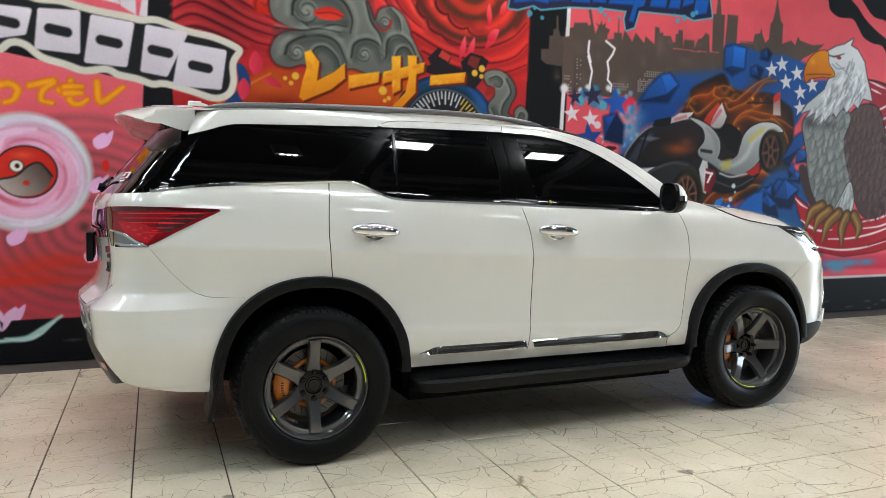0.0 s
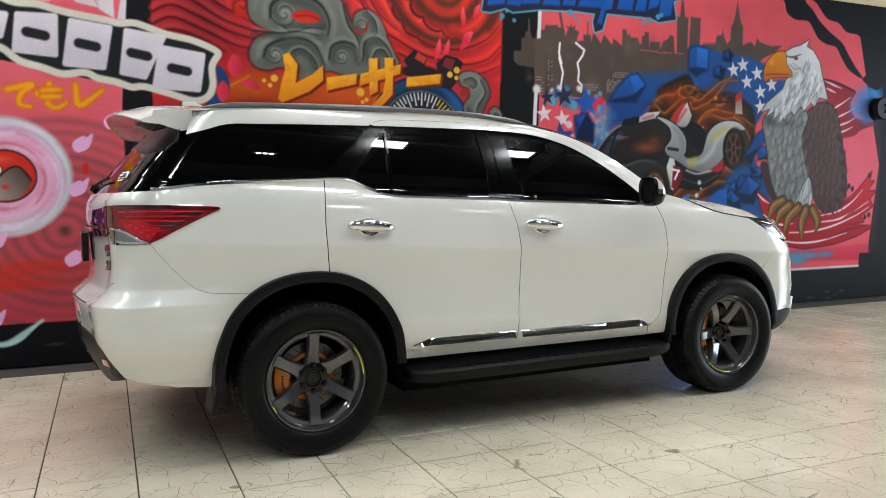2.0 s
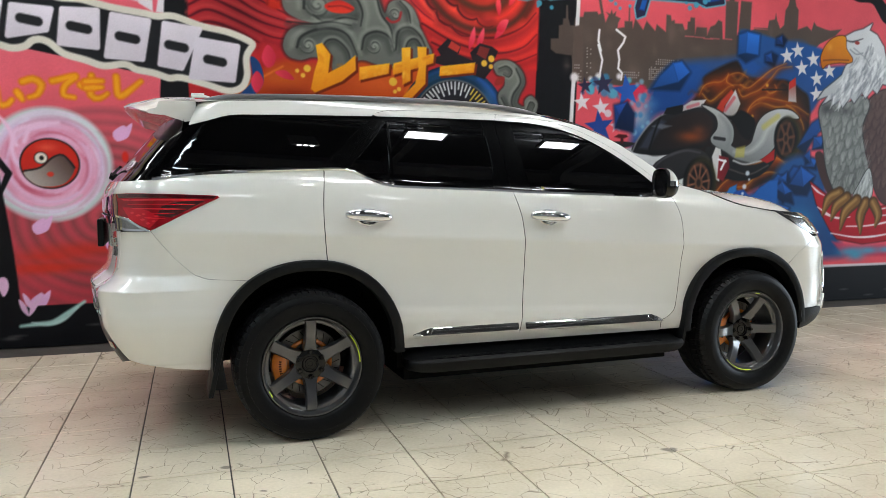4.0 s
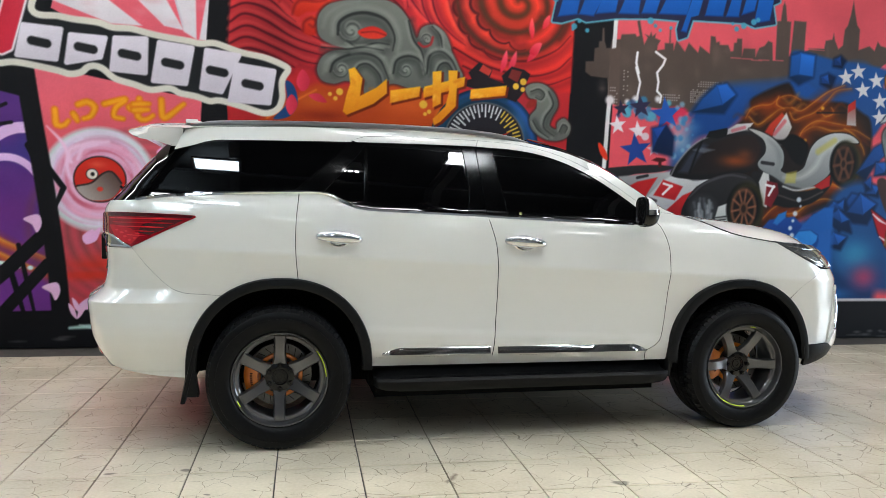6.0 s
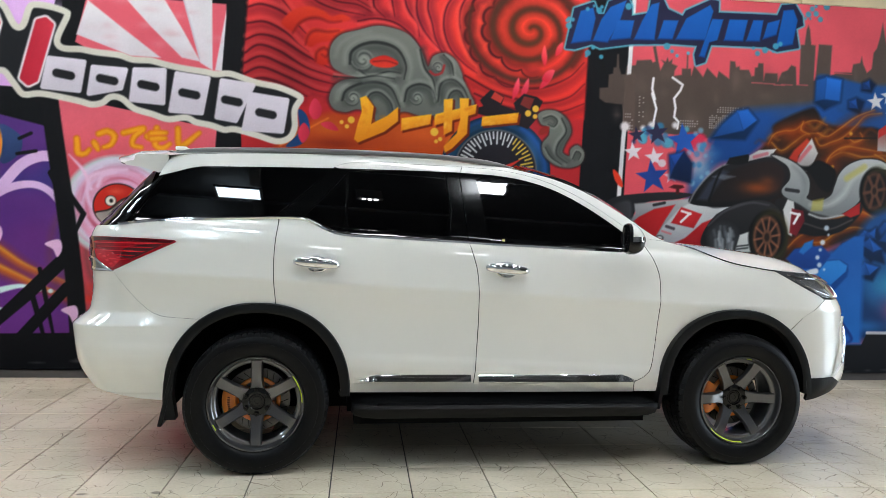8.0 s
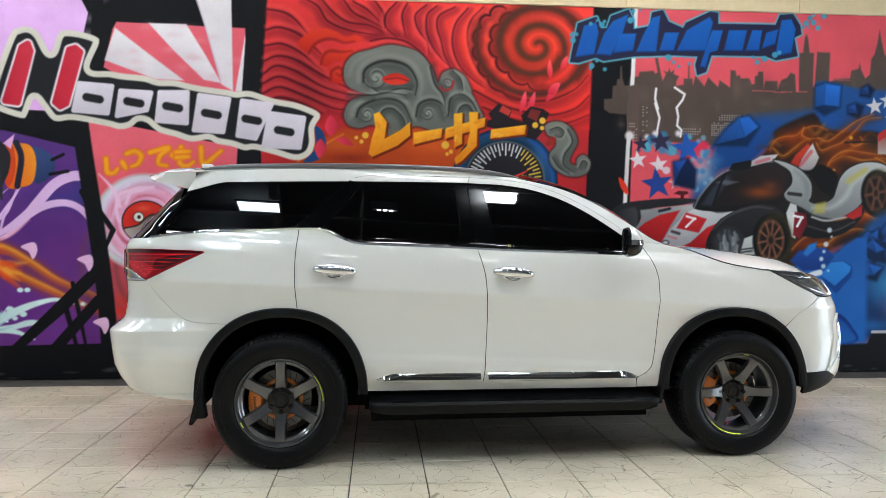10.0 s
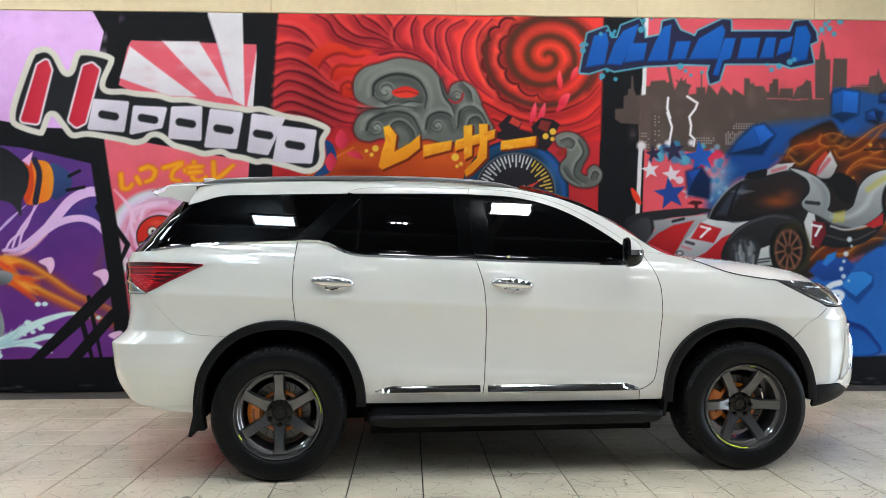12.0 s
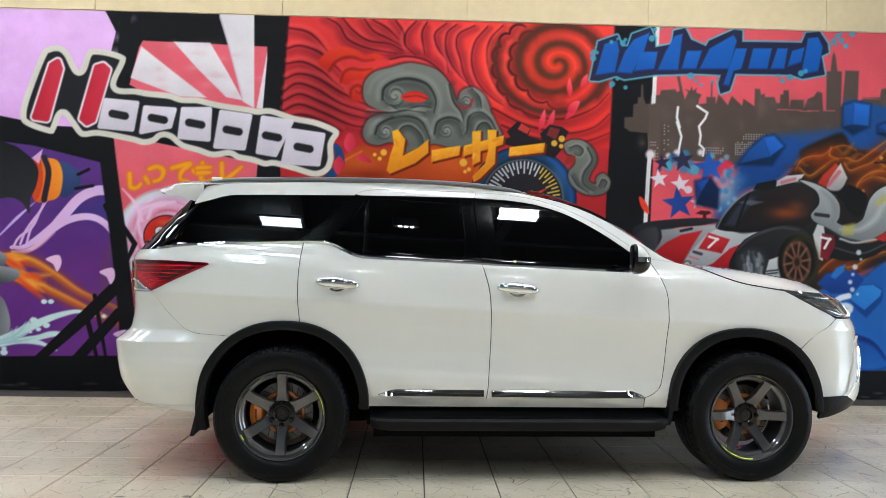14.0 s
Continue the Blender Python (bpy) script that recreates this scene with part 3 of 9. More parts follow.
fill([(-0.499, 3.668), (-0.022, 3.665), (0.53, 3.659), (0.863, 3.652), (1.347, 2.979), (0.883, 2.523), (0.22, 2.563), (-0.212, 2.167), (-0.55, 2.159), (-0.543, 2.876)], (208, 42, 46), (234, 62, 62), (0, 1), soft=0.02)
for pts in ([(-0.502, 3.541), (-0.348, 3.517), (-0.237, 3.449), (-0.125, 3.319)], [(-0.515, 3.341), (-0.4, 3.372), (-0.235, 3.327), (-0.112, 3.241), (0.011, 3.123)], [(-0.523, 3.192), (-0.364, 3.213), (-0.187, 3.134), (-0.053, 3.021), (0.036, 2.957)], [(-0.536, 3.042), (-0.406, 3.095), (-0.23, 3.061), (0.015, 2.923), (0.281, 2.797)], [(-0.539, 2.921), (-0.415, 3.001), (-0.227, 2.951), (0.017, 2.813), (0.305, 2.731)], [(-0.548, 2.826), (-0.391, 2.897), (-0.192, 2.83), (0.063, 2.72), (0.328, 2.66)], [(-0.551, 2.727), (-0.389, 2.797), (-0.157, 2.72), (0.109, 2.61), (0.285, 2.587)], [(-0.555, 2.633), (-0.387, 2.698), (-0.166, 2.642), (0.028, 2.548)]):
    groove(pts, 1, 0.105)
for pts in ([(-0.148, 3.656), (-0.02, 3.582), (0.071, 3.446), (0.271, 3.363), (0.547, 3.32)], [(0.012, 3.655), (0.124, 3.531), (0.269, 3.44), (0.479, 3.413), (0.613, 3.35)], [(0.227, 3.65), (0.317, 3.536), (0.456, 3.468), (0.601, 3.394)], [(0.315, 3.642), (0.449, 3.568), (0.567, 3.46)], [(0.53, 3.648), (0.61, 3.528), (0.624, 3.395)]):
    groove(pts, 1, 0.085)
for pts in ([(0.735, 3.643), (0.638, 3.528), (0.634, 3.406), (0.736, 3.309)], [(0.846, 3.646), (0.793, 3.522), (0.824, 3.322)], [(0.482, 3.263), (0.647, 3.295), (0.825, 3.266), (0.971, 3.17), (1.085, 3.028)]):
    groove(pts, -1, 0.08)
for pts in ([(-0.216, 3.205), (-0.157, 3.296), (-0.071, 3.353), (0.05, 3.373), (0.172, 3.338), (0.239, 3.295), (0.338, 3.32), (0.416, 3.278), (0.317, 3.242), (0.207, 3.25), (0.107, 3.275), (0.009, 3.245), (-0.067, 3.187), (-0.11, 3.131)], [(0.001, 3.045), (0.022, 3.134), (0.076, 3.18), (0.175, 3.166), (0.263, 3.185), (0.374, 3.16), (0.298, 3.086), (0.21, 3.061), (0.133, 3.048), (0.057, 3.002)], [(0.093, 2.881), (0.102, 2.975), (0.178, 3.022), (0.256, 2.996), (0.247, 2.885), (0.17, 2.839)]):
    fill(pts, (204, 40, 26), (236, 66, 38), (0, 1), soft=0.012, curve=True)
for pts in ([(-0.11, 3.125), (-0.057, 3.21), (0.03, 3.262), (0.129, 3.27), (0.229, 3.239), (0.328, 3.253)], [(0.007, 3.023), (0.033, 3.112), (0.098, 3.158), (0.209, 3.15), (0.307, 3.164)], [(0.104, 2.881), (0.113, 2.959), (0.178, 3), (0.223, 2.962), (0.191, 2.917), (0.158, 2.938)]):
    line(pts, 0.026, (124, 24, 30), 0.016, ends=(0.5, 0.3), alpha=0.85)
# ribbed columns and scallops towards the great spiral
fill([(0.846, 3.651), (2.693, 3.653), (2.678, 3.069), (2.659, 2.441), (1.997, 2.426), (1.577, 2.539), (1.347, 2.979), (1.036, 3.25)], (214, 42, 40), (240, 66, 60), (0, 1), soft=0.02)
for pts in ([(1.03, 3.629), (0.926, 3.537), (0.927, 3.447), (0.968, 3.359), (1.036, 3.272), (1.06, 3.15)], [(1.13, 3.62), (1.037, 3.529), (1.034, 3.361), (1.092, 3.223), (1.183, 3.109), (1.274, 3.022)], [(1.308, 3.614), (1.159, 3.532), (1.133, 3.42), (1.175, 3.281), (1.21, 3.143), (1.285, 2.994)], [(1.436, 3.607), (1.316, 3.453), (1.286, 3.256), (1.351, 3.057), (1.487, 2.916), (1.611, 2.835)], [(1.587, 3.622), (1.466, 3.485), (1.436, 3.316), (1.49, 3.094), (1.609, 2.93), (1.779, 2.812)]):
    groove(pts, -1, 0.075, (110, 26, 48))
for lobes in ([(1.811, 3.617), (1.655, 3.546), (1.568, 3.42), (1.526, 3.252), (1.562, 3.096), (1.643, 2.942), (1.79, 2.812), (2.004, 2.739)], [(1.901, 3.564), (1.757, 3.459), (1.682, 3.301), (1.729, 3.134), (1.843, 2.992), (2.035, 2.885), (2.226, 2.851)]):
    pts = []
    for (u, v), (x, z) in zip(lobes, lobes[1:]):
        n_ = math.hypot(x - u, z - v)
        for i in range(9):
            t_ = i / 9
            bulge = 0.055 * math.sin(math.pi * t_) ** 0.6
            pts.append((u + (x - u) * t_ + (z - v) / n_ * bulge, v + (z - v) * t_ - (x - u) / n_ * bulge))
    groove(pts, -1, 0.12, (92, 26, 38), (252, 84, 66), 0.78)
for pts in ([(1.672, 2.843), (1.937, 2.732), (2.228, 2.722), (2.496, 2.829), (2.646, 2.979)], [(1.5, 2.805), (1.826, 2.651), (2.219, 2.577), (2.499, 2.639), (2.66, 2.777)], [(1.592, 2.64), (1.884, 2.53), (2.22, 2.487), (2.444, 2.504), (2.657, 2.587)]):
    groove(pts, 1, 0.10, (104, 24, 34), (246, 70, 52))
sp = (2.124, 3.256)
for k, (r0, r1, t0, t1, w_) in enumerate(((0.03, 0.30, 250, 790, 0.075), (0.25, 0.50, 30, 400, 0.085), (0.42, 0.58, -40, 200, 0.06))):
    n = 40
    pts = [(sp[0] + (r0 + (r1 - r0) * i / n) * 1.06 * math.cos(radians(-(t0 + (t1 - t0) * i / n))), sp[1] + (r0 + (r1 - r0) * i / n) * 0.94 * math.sin(radians(-(t0 + (t1 - t0) * i / n)))) for i in range(n + 1)]
    line(pts, w_ * 1.9, (110, 34, 30), 0.04, False, (0.6, 0.7), 0.75)
    line(pts, w_ * 0.75, (78, 44, 38), 0.018, False, (0.5, 0.7), 0.95)
for q in ([(2.256, 3.125), (2.229, 3.024), (2.264, 2.924), (2.285, 3.014)], [(2.435, 3.164), (2.379, 3.117), (2.364, 3.027), (2.425, 3.074)], [(2.014, 2.806), (1.965, 2.705), (1.961, 2.593), (2.021, 2.689)], [(2.109, 2.803), (2.049, 2.707), (2.039, 2.606), (2.105, 2.686)], [(2.217, 2.711), (2.271, 2.835), (2.36, 2.893), (2.306, 2.769)], [(2.354, 2.893), (2.282, 2.88), (2.238, 2.801), (2.306, 2.78)]):
    fill(q, (206, 34, 62), (236, 84, 112), (0.4, 1), soft=0.008, curve=True)
# hotter red in the spiral, deeper red in the folds beside the banner
for c, rx, rz, gain in (((2.10, 3.22), 0.75, 0.55, (1.14, 1.22, 0.92)), ((-0.16, 2.75), 0.42, 0.75, (0.80, 0.74, 0.74)), ((0.30, 3.5), 0.5, 0.2, (0.92, 0.86, 0.84))):
    w = window(c[0] - 2 * rx, c[0] + 2 * rx, c[1] - 2 * rz, c[1] + 2 * rz)
    near = np.exp(-1.6 * (((GX[w] - c[0]) / rx) ** 2 + ((GZ[w] - c[1]) / rz) ** 2)) * ((GX[w] > -0.62) & (GX[w] < 2.72))
    ART[w] = np.clip(ART[w] * (1 + (np.array(gain) - 1) * near[..., None]), 0, 255)
# orange ground under the letters
fill([(-0.212, 2.167), (0.005, 2.282), (0.223, 2.408), (0.498, 2.392), (0.884, 2.457), (1.384, 2.413), (1.552, 2.344), (1.501, 2.037), (1.454, 1.537), (-0.417, 1.502)], (150, 50, 24), (196, 76, 28), (0.4, 1), soft=0.03, curve=True)
glow((1.109, 2.251), 0.35, 0.10, (210, 92, 34), 0.7)
glow((0.225, 2.259), 0.22, 0.08, (206, 104, 30), 0.55)
glow((0.283, 2.122), 0.3, 0.06, (120, 30, 20), 0.6)
line([(-0.21, 2.084), (0.006, 2.227), (0.224, 2.353)], 0.012, (230, 120, 40), 0.012)
fill([(-0.052, 2.419), (0.025, 2.382), (0.061, 2.228), (-0.013, 2.105), (-0.155, 2.08), (-0.037, 2.226)], (30, 66, 116), curve=True)
for q in ([(0.092, 2.339), (0.047, 2.421), (0.099, 2.533), (0.167, 2.451), (0.147, 2.362)], [(0.159, 2.302), (0.252, 2.321), (0.325, 2.245), (0.226, 2.254)], [(-0.002, 2.116), (-0.048, 2.214), (0.005, 2.304), (0.061, 2.217)]):
    fill(q, (226, 60, 86), (190, 40, 62), (1, 0), curve=True)
fill([(-0.72, 3.745), (-0.53, 3.75), (-0.545, 3.35), (-0.58, 2.785), (-0.595, 2.22), (-0.615, 1.655), (-0.605, 0.2), (-0.74, 0.2), (-0.78, 2.045), (-0.765, 2.215), (-0.74, 2.78), (-0.71, 3.235)], BLACK)
fill([(2.715, 3.74), (3.13, 3.725), (3.1, 2.86), (3.08, 1.72), (2.965, 0.24), (2.635, 0.235), (2.65, 1.765), (2.69, 2.74)], BLACK)
# grey curling clouds
cloud = [(0.229, 2.918), (0.244, 3.035), (0.33, 3.131), (0.484, 3.18), (0.66, 3.229), (0.826, 3.211), (0.96, 3.159), (1.068, 3.039), (1.143, 2.874), (1.191, 2.97), (1.296, 3.006), (1.403, 2.947), (1.466, 2.826), (1.484, 2.76), (1.547, 2.639), (1.588, 2.517), (1.384, 2.401), (1.106, 2.406), (0.912, 2.441), (0.748, 2.321), (0.676, 2.319), (0.63, 2.418), (0.497, 2.448), (0.388, 2.418), (0.277, 2.443), (0.231, 2.536), (0.273, 2.653), (0.371, 2.716), (0.503, 2.736), (0.348, 2.777), (0.259, 2.83)]
fill(cloud, (58, 34, 36), curve=True, grow=0.012, soft=0.02)
fill(cloud, (92, 96, 90), (118, 122, 114), (0, 1), curve=True)
for pts, w_, s_ in (([(0.418, 2.867), (0.432, 2.978), (0.541, 3.053), (0.69, 3.074), (0.852, 3.022), (0.937, 2.88), (0.923, 2.746)], 0.13, 1), ([(0.502, 2.814), (0.602, 2.761), (0.767, 2.809), (0.889, 2.801)], 0.07, -1), ([(0.353, 2.527), (0.389, 2.617), (0.52, 2.687), (0.669, 2.707), (0.803, 2.655), (0.889, 2.485)], 0.11, 1), ([(0.271, 2.742), (0.492, 2.736), (0.657, 2.762), (0.835, 2.744)], 0.06, 1), ([(0.932, 2.541), (0.963, 2.658), (1.074, 2.705), (1.185, 2.664), (1.232, 2.542)], 0.085, 1), ([(1.068, 3.028), (1.115, 2.862), (1.195, 2.753), (1.231, 2.609)], 0.07, -1), ([(1.248, 2.554), (1.273, 2.716), (1.378, 2.763), (1.479, 2.693), (1.549, 2.55)], 0.075, 1), ([(1.327, 2.517), (1.369, 2.635), (1.447, 2.653), (1.521, 2.538)], 0.06, 1), ([(1.291, 2.989), (1.364, 2.913), (1.389, 2.802)], 0.06, 1), ([(0.636, 2.418), (0.584, 2.516), (0.616, 2.595), (0.704, 2.608), (0.8, 2.521), (0.83, 2.4)], 0.06, 1)):
    groove(pts, s_, w_, (52, 56, 54), (156, 161, 151), 0.72)
for c, r_ in (((0.539, 2.903), 0.075), ((0.451, 2.546), 0.05), ((1.048, 2.571), 0.045), ((1.243, 2.865), 0.040)):
    oval(c, r_ * 1.12, r_ * 1.12, (58, 62, 60), 0.016)
    oval((c[0] + 0.008, c[1] + 0.006), r_, r_, (132, 137, 128), 0.025)
    way = -1 if c[0] < 1.2 else 1
    coil = [(c[0] + r_ * (1.5 - 1.35 * i / 30) * math.cos(radians(200 - way * 19 * i)), c[1] + r_ * (1.5 - 1.35 * i / 30) * math.sin(radians(200 - way * 19 * i))) for i in range(31)]
    line(coil, r_ * 0.34, (62, 66, 63), r_ * 0.16, False, (0.5, 0.4), 0.85)
    line([(x, z + r_ * 0.28) for x, z in coil], r_ * 0.22, (152, 157, 148), r_ * 0.16, False, (0.3, 0.3), 0.5)
fill([(0.599, 2.905), (0.737, 2.958), (0.865, 2.9), (0.799, 2.849), (0.656, 2.851)], (222, 58, 38), (196, 40, 34), (0, 1), curve=True, soft=0.008)
line([(0.633, 2.895), (0.754, 2.909), (0.854, 2.883)], 0.012, (130, 30, 30), 0.008)
line([(1.166, 2.83), (1.211, 2.798), (1.277, 2.822), (1.298, 2.889)], 0.02, (170, 40, 42), 0.01)
for pts in ([(0.279, 2.925), (0.321, 3.037), (0.441, 3.123), (0.605, 3.172)], [(0.548, 2.709), (0.713, 2.741), (0.836, 2.678)], [(0.287, 2.509), (0.307, 2.609), (0.394, 2.678)], [(1.319, 2.979), (1.409, 2.914), (1.455, 2.815)], [(1.295, 2.744), (1.389, 2.785), (1.49, 2.727)]):
    line(pts, 0.03, (150, 155, 146), 0.028, ends=(0.3, 0.3), alpha=0.45)

# dial
dial = [(1.815, 1.925)][0]
oval(dial, 0.53, 0.515, (18, 40, 62))
oval(dial, 0.505, 0.49, (28, 74, 136), 0.02)
oval(dial, 0.45, 0.435, (20, 50, 74), 0.025)
glow((dial[0] + 0.33, dial[1] + 0.12), 0.12, 0.25, (70, 130, 200), 0.6)
line([(dial[0] - 0.46, dial[1] + 0.02), (dial[0] - 0.3, dial[1] + 0.34), (dial[0], dial[1] + 0.46), (dial[0] + 0.2, dial[1] + 0.42)], 0.05, (24, 64, 92), 0.02)
oval(dial, 0.40, 0.385, (86, 92, 96))
oval(dial, 0.385, 0.37, (34, 32, 38))
for k in range(33):
    th = radians(-12 + 6.3 * k)
    cs, sn = math.cos(th), math.sin(th)
    r0 = 0.30 if k % 2 else 0.25
    line([(dial[0] + r0 * cs, dial[1] + r0 * sn), (dial[0] + 0.36 * cs, dial[1] + 0.36 * sn)], 0.014, (226, 190, 70) if k < 12 else (220, 222, 222), curve=False)
fill([(dial[0] + 0.26, dial[1] + 0.12), (dial[0] - 0.06, dial[1] - 0.02), (dial[0] + 0.02, dial[1] - 0.06)], (196, 52, 44))
for pts in ([(1.645, 2.58), (1.75, 2.685), (1.88, 2.62), (1.855, 2.55), (1.685, 2.515)], [(1.97, 2.565), (2.07, 2.66), (2.195, 2.635), (2.255, 2.595), (2.17, 2.41), (2, 2.485)], [(1.515, 2.475), (1.795, 2.56), (2.2, 2.43), (2.115, 2.325), (1.855, 2.4)]):
    fill(pts, (36, 30, 34))
fill([(1.785, 2.665), (1.875, 2.615), (1.845, 2.56), (1.75, 2.605)], (190, 60, 50))
fill([(2.07, 2.635), (2.17, 2.615), (2.13, 2.51), (2.035, 2.555)], (120, 44, 40))
cloud2 = [(2.209, 2.465), (2.287, 2.511), (2.4, 2.503), (2.502, 2.421), (2.537, 2.31), (2.483, 2.197), (2.461, 2.113), (2.529, 2.081), (2.539, 2.148), (2.606, 2.189), (2.675, 2.118), (2.648, 2.016), (2.536, 1.97), (2.396, 1.989), (2.282, 2.076), (2.258, 2.187), (2.324, 2.278), (2.312, 2.355), (2.244, 2.376)]
fill(cloud2, (44, 36, 36), curve=True, grow=0.010, soft=0.016)
fill(cloud2, (92, 96, 90), (120, 124, 115), (0.3, 1), curve=True)
for pts, w_, s_ in (([(2.266, 2.432), (2.344, 2.457), (2.401, 2.413), (2.368, 2.357), (2.312, 2.378)], 0.05, 1), ([(2.445, 2.437), (2.492, 2.315), (2.415, 2.19), (2.406, 2.09), (2.508, 2.014)], 0.07, -1), ([(2.563, 2.059), (2.596, 2.127), (2.641, 2.106), (2.62, 2.049)], 0.045, 1), ([(2.292, 2.154), (2.35, 2.066), (2.452, 2.001)], 0.05, -1)):
    groove(pts, s_, w_, (56, 60, 57), (152, 157, 148), 0.7)
fill([(2.223, 2.275), (2.245, 2.343), (2.323, 2.356), (2.302, 2.288)], (150, 44, 38), curve=True, soft=0.01)

# yellow brush letters
letters = ([(0.517, 2.554), (0.572, 2.577), (0.646, 2.479), (0.627, 2.318), (0.774, 2.399), (0.872, 2.484), (0.875, 2.351), (0.749, 2.249), (0.503, 2.138), (0.469, 2.17), (0.5, 2.315), (0.536, 2.427)], [(0.907, 2.38), (1.189, 2.43), (1.18, 2.336), (0.904, 2.263)], [(1.218, 2.398), (1.228, 2.431), (1.616, 2.54), (1.606, 2.451), (1.484, 2.409), (1.219, 2.325)], [(1.303, 2.572), (1.387, 2.585), (1.386, 2.279), (1.309, 2.239)], [(1.453, 2.592), (1.542, 2.594), (1.531, 2.26), (1.389, 2.113), (1.323, 2.072), (1.311, 2.133), (1.431, 2.258), (1.462, 2.392)], [(1.673, 2.425), (2.024, 2.477), (2.009, 2.382), (1.664, 2.335)])
for q in letters:
    fill([(x + 0.018, z - 0.016) for x, z in q], (112, 38, 16), grow=0.004, soft=0.006)
for q in letters:
    fill(q, (222, 132, 22), (246, 178, 44), (-0.3, 1), soft=0.006)
for k in range(46):
    q = letters[k % 6]
    i = int(mrng.integers(0, len(q)))
    p, r = q[i], q[(i + 1) % len(q)]
    t_ = mrng.random()
    m_ = (sum(v[0] for v in q) / len(q), sum(v[1] for v in q) / len(q))
    o = (p[0] + (r[0] - p[0]) * t_, p[1] + (r[1] - p[1]) * t_)
    line([(o[0] * 0.8 + m_[0] * 0.2, o[1] * 0.8 + m_[1] * 0.2), (o[0] * 0.55 + m_[0] * 0.45, o[1] * 0.55 + m_[1] * 0.45)], 0.02, (252, 200, 84) if k % 2 else (214, 116, 20), 0.012, alpha=0.3)
for p, r_ in (((0.439, 2.347), 0.032), ((0.351, 2.323), 0.018), ((0.401, 2.285), 0.02), ((1.22, 2.264), 0.038), ((1.276, 2.199), 0.02), ((1.238, 2.176), 0.018), ((2.114, 2.474), 0.030), ((2.186, 2.52), 0.032), ((2.182, 2.447), 0.022)):
    oval(p, r_, r_, (226, 178, 60))

# banner with lettering kept to plain blocks
banner = [(-3.054, 2.622), (-3.017, 2.825), (-2.877, 3.222), (-2.804, 3.295), (-2.697, 3.309), (-2.61, 3.246), (-2.509, 3.079), (-2.448, 3.234), (-2.391, 3.285), (-2.245, 3.278), (-2.093, 3.232), (-2.07, 3.167), (-2.151, 2.935), (-1.967, 2.912), (-1.848, 2.893), (-1.642, 2.876), (-1.522, 2.841), (-1.37, 2.839), (-1.234, 2.809), (-1.098, 2.785), (-0.879, 2.758), (-0.792, 2.743), (-0.661, 2.752), (-0.441, 2.686), (-0.221, 2.647), (-0.033, 2.574), (0.001, 2.514), (-0.052, 2.413), (-0.049, 2.259), (-0.102, 2.142), (-0.232, 2.095), (-0.43, 2.146), (-0.617, 2.191), (-0.715, 2.183), (-0.835, 2.219), (-0.977, 2.244), (-1.059, 2.28), (-1.217, 2.26), (-1.358, 2.301), (-1.522, 2.347), (-1.632, 2.432), (-1.708, 2.441), (-1.771, 2.39), (-1.879, 2.366), (-2.009, 2.396), (-2.3, 2.444), (-2.44, 2.43), (-2.505, 2.455), (-2.582, 2.557), (-2.659, 2.637), (-2.72, 2.489), (-2.772, 2.455), (-2.999, 2.531)]
fill(banner, (214, 210, 196), soft=0.007, curve=True)
fill(banner, (30, 31, 34), grow=-0.058, soft=0.008, curve=True)
for q in ([(-2.915, 2.615), (-2.767, 3.116), (-2.715, 3.15), (-2.692, 3.085), (-2.808, 2.601)], [(-2.465, 2.609), (-2.338, 3.105), (-2.284, 3.123), (-2.241, 3.086), (-2.369, 2.601), (-2.422, 2.572)]):
    fill(q, (232, 218, 222), grow=0.050, soft=0.008)
    fill(q, (190, 36, 56), (208, 52, 70), (1, 0), grow=0.030, soft=0.007)
for k, q in enumerate(([(-2.324, 2.52), (-2.266, 2.811), (-1.926, 2.787), (-1.973, 2.495)], [(-1.924, 2.474), (-1.888, 2.744), (-1.568, 2.73), (-1.613, 2.542)], [(-1.556, 2.434), (-1.525, 2.742), (-1.233, 2.749), (-1.242, 2.413)], [(-1.213, 2.348), (-1.156, 2.729), (-0.84, 2.692), (-0.903, 2.333)], [(-0.799, 2.303), (-0.752, 2.684), (-0.435, 2.647), (-0.607, 2.274)], [(-0.562, 2.209), (-0.499, 2.568), (-0.126, 2.522), (-0.174, 2.195)])):
    m_ = (sum(p[0] for p in q) / 4, sum(p[1] for p in q) / 4)
    q = [(p[0] + (m_[0] - p[0]) * 0.12, p[1] + (m_[1] - p[1]) * 0.12) for p in q]
    fill(q, (206, 198, 208), (224, 216, 226), (0, 1), grow=0.022, soft=0.007)
    line([(m_[0] - 0.06, m_[1] + 0.010), (m_[0] + 0.06, m_[1] - 0.010)], 0.075, (33, 33, 36), 0.008, False)
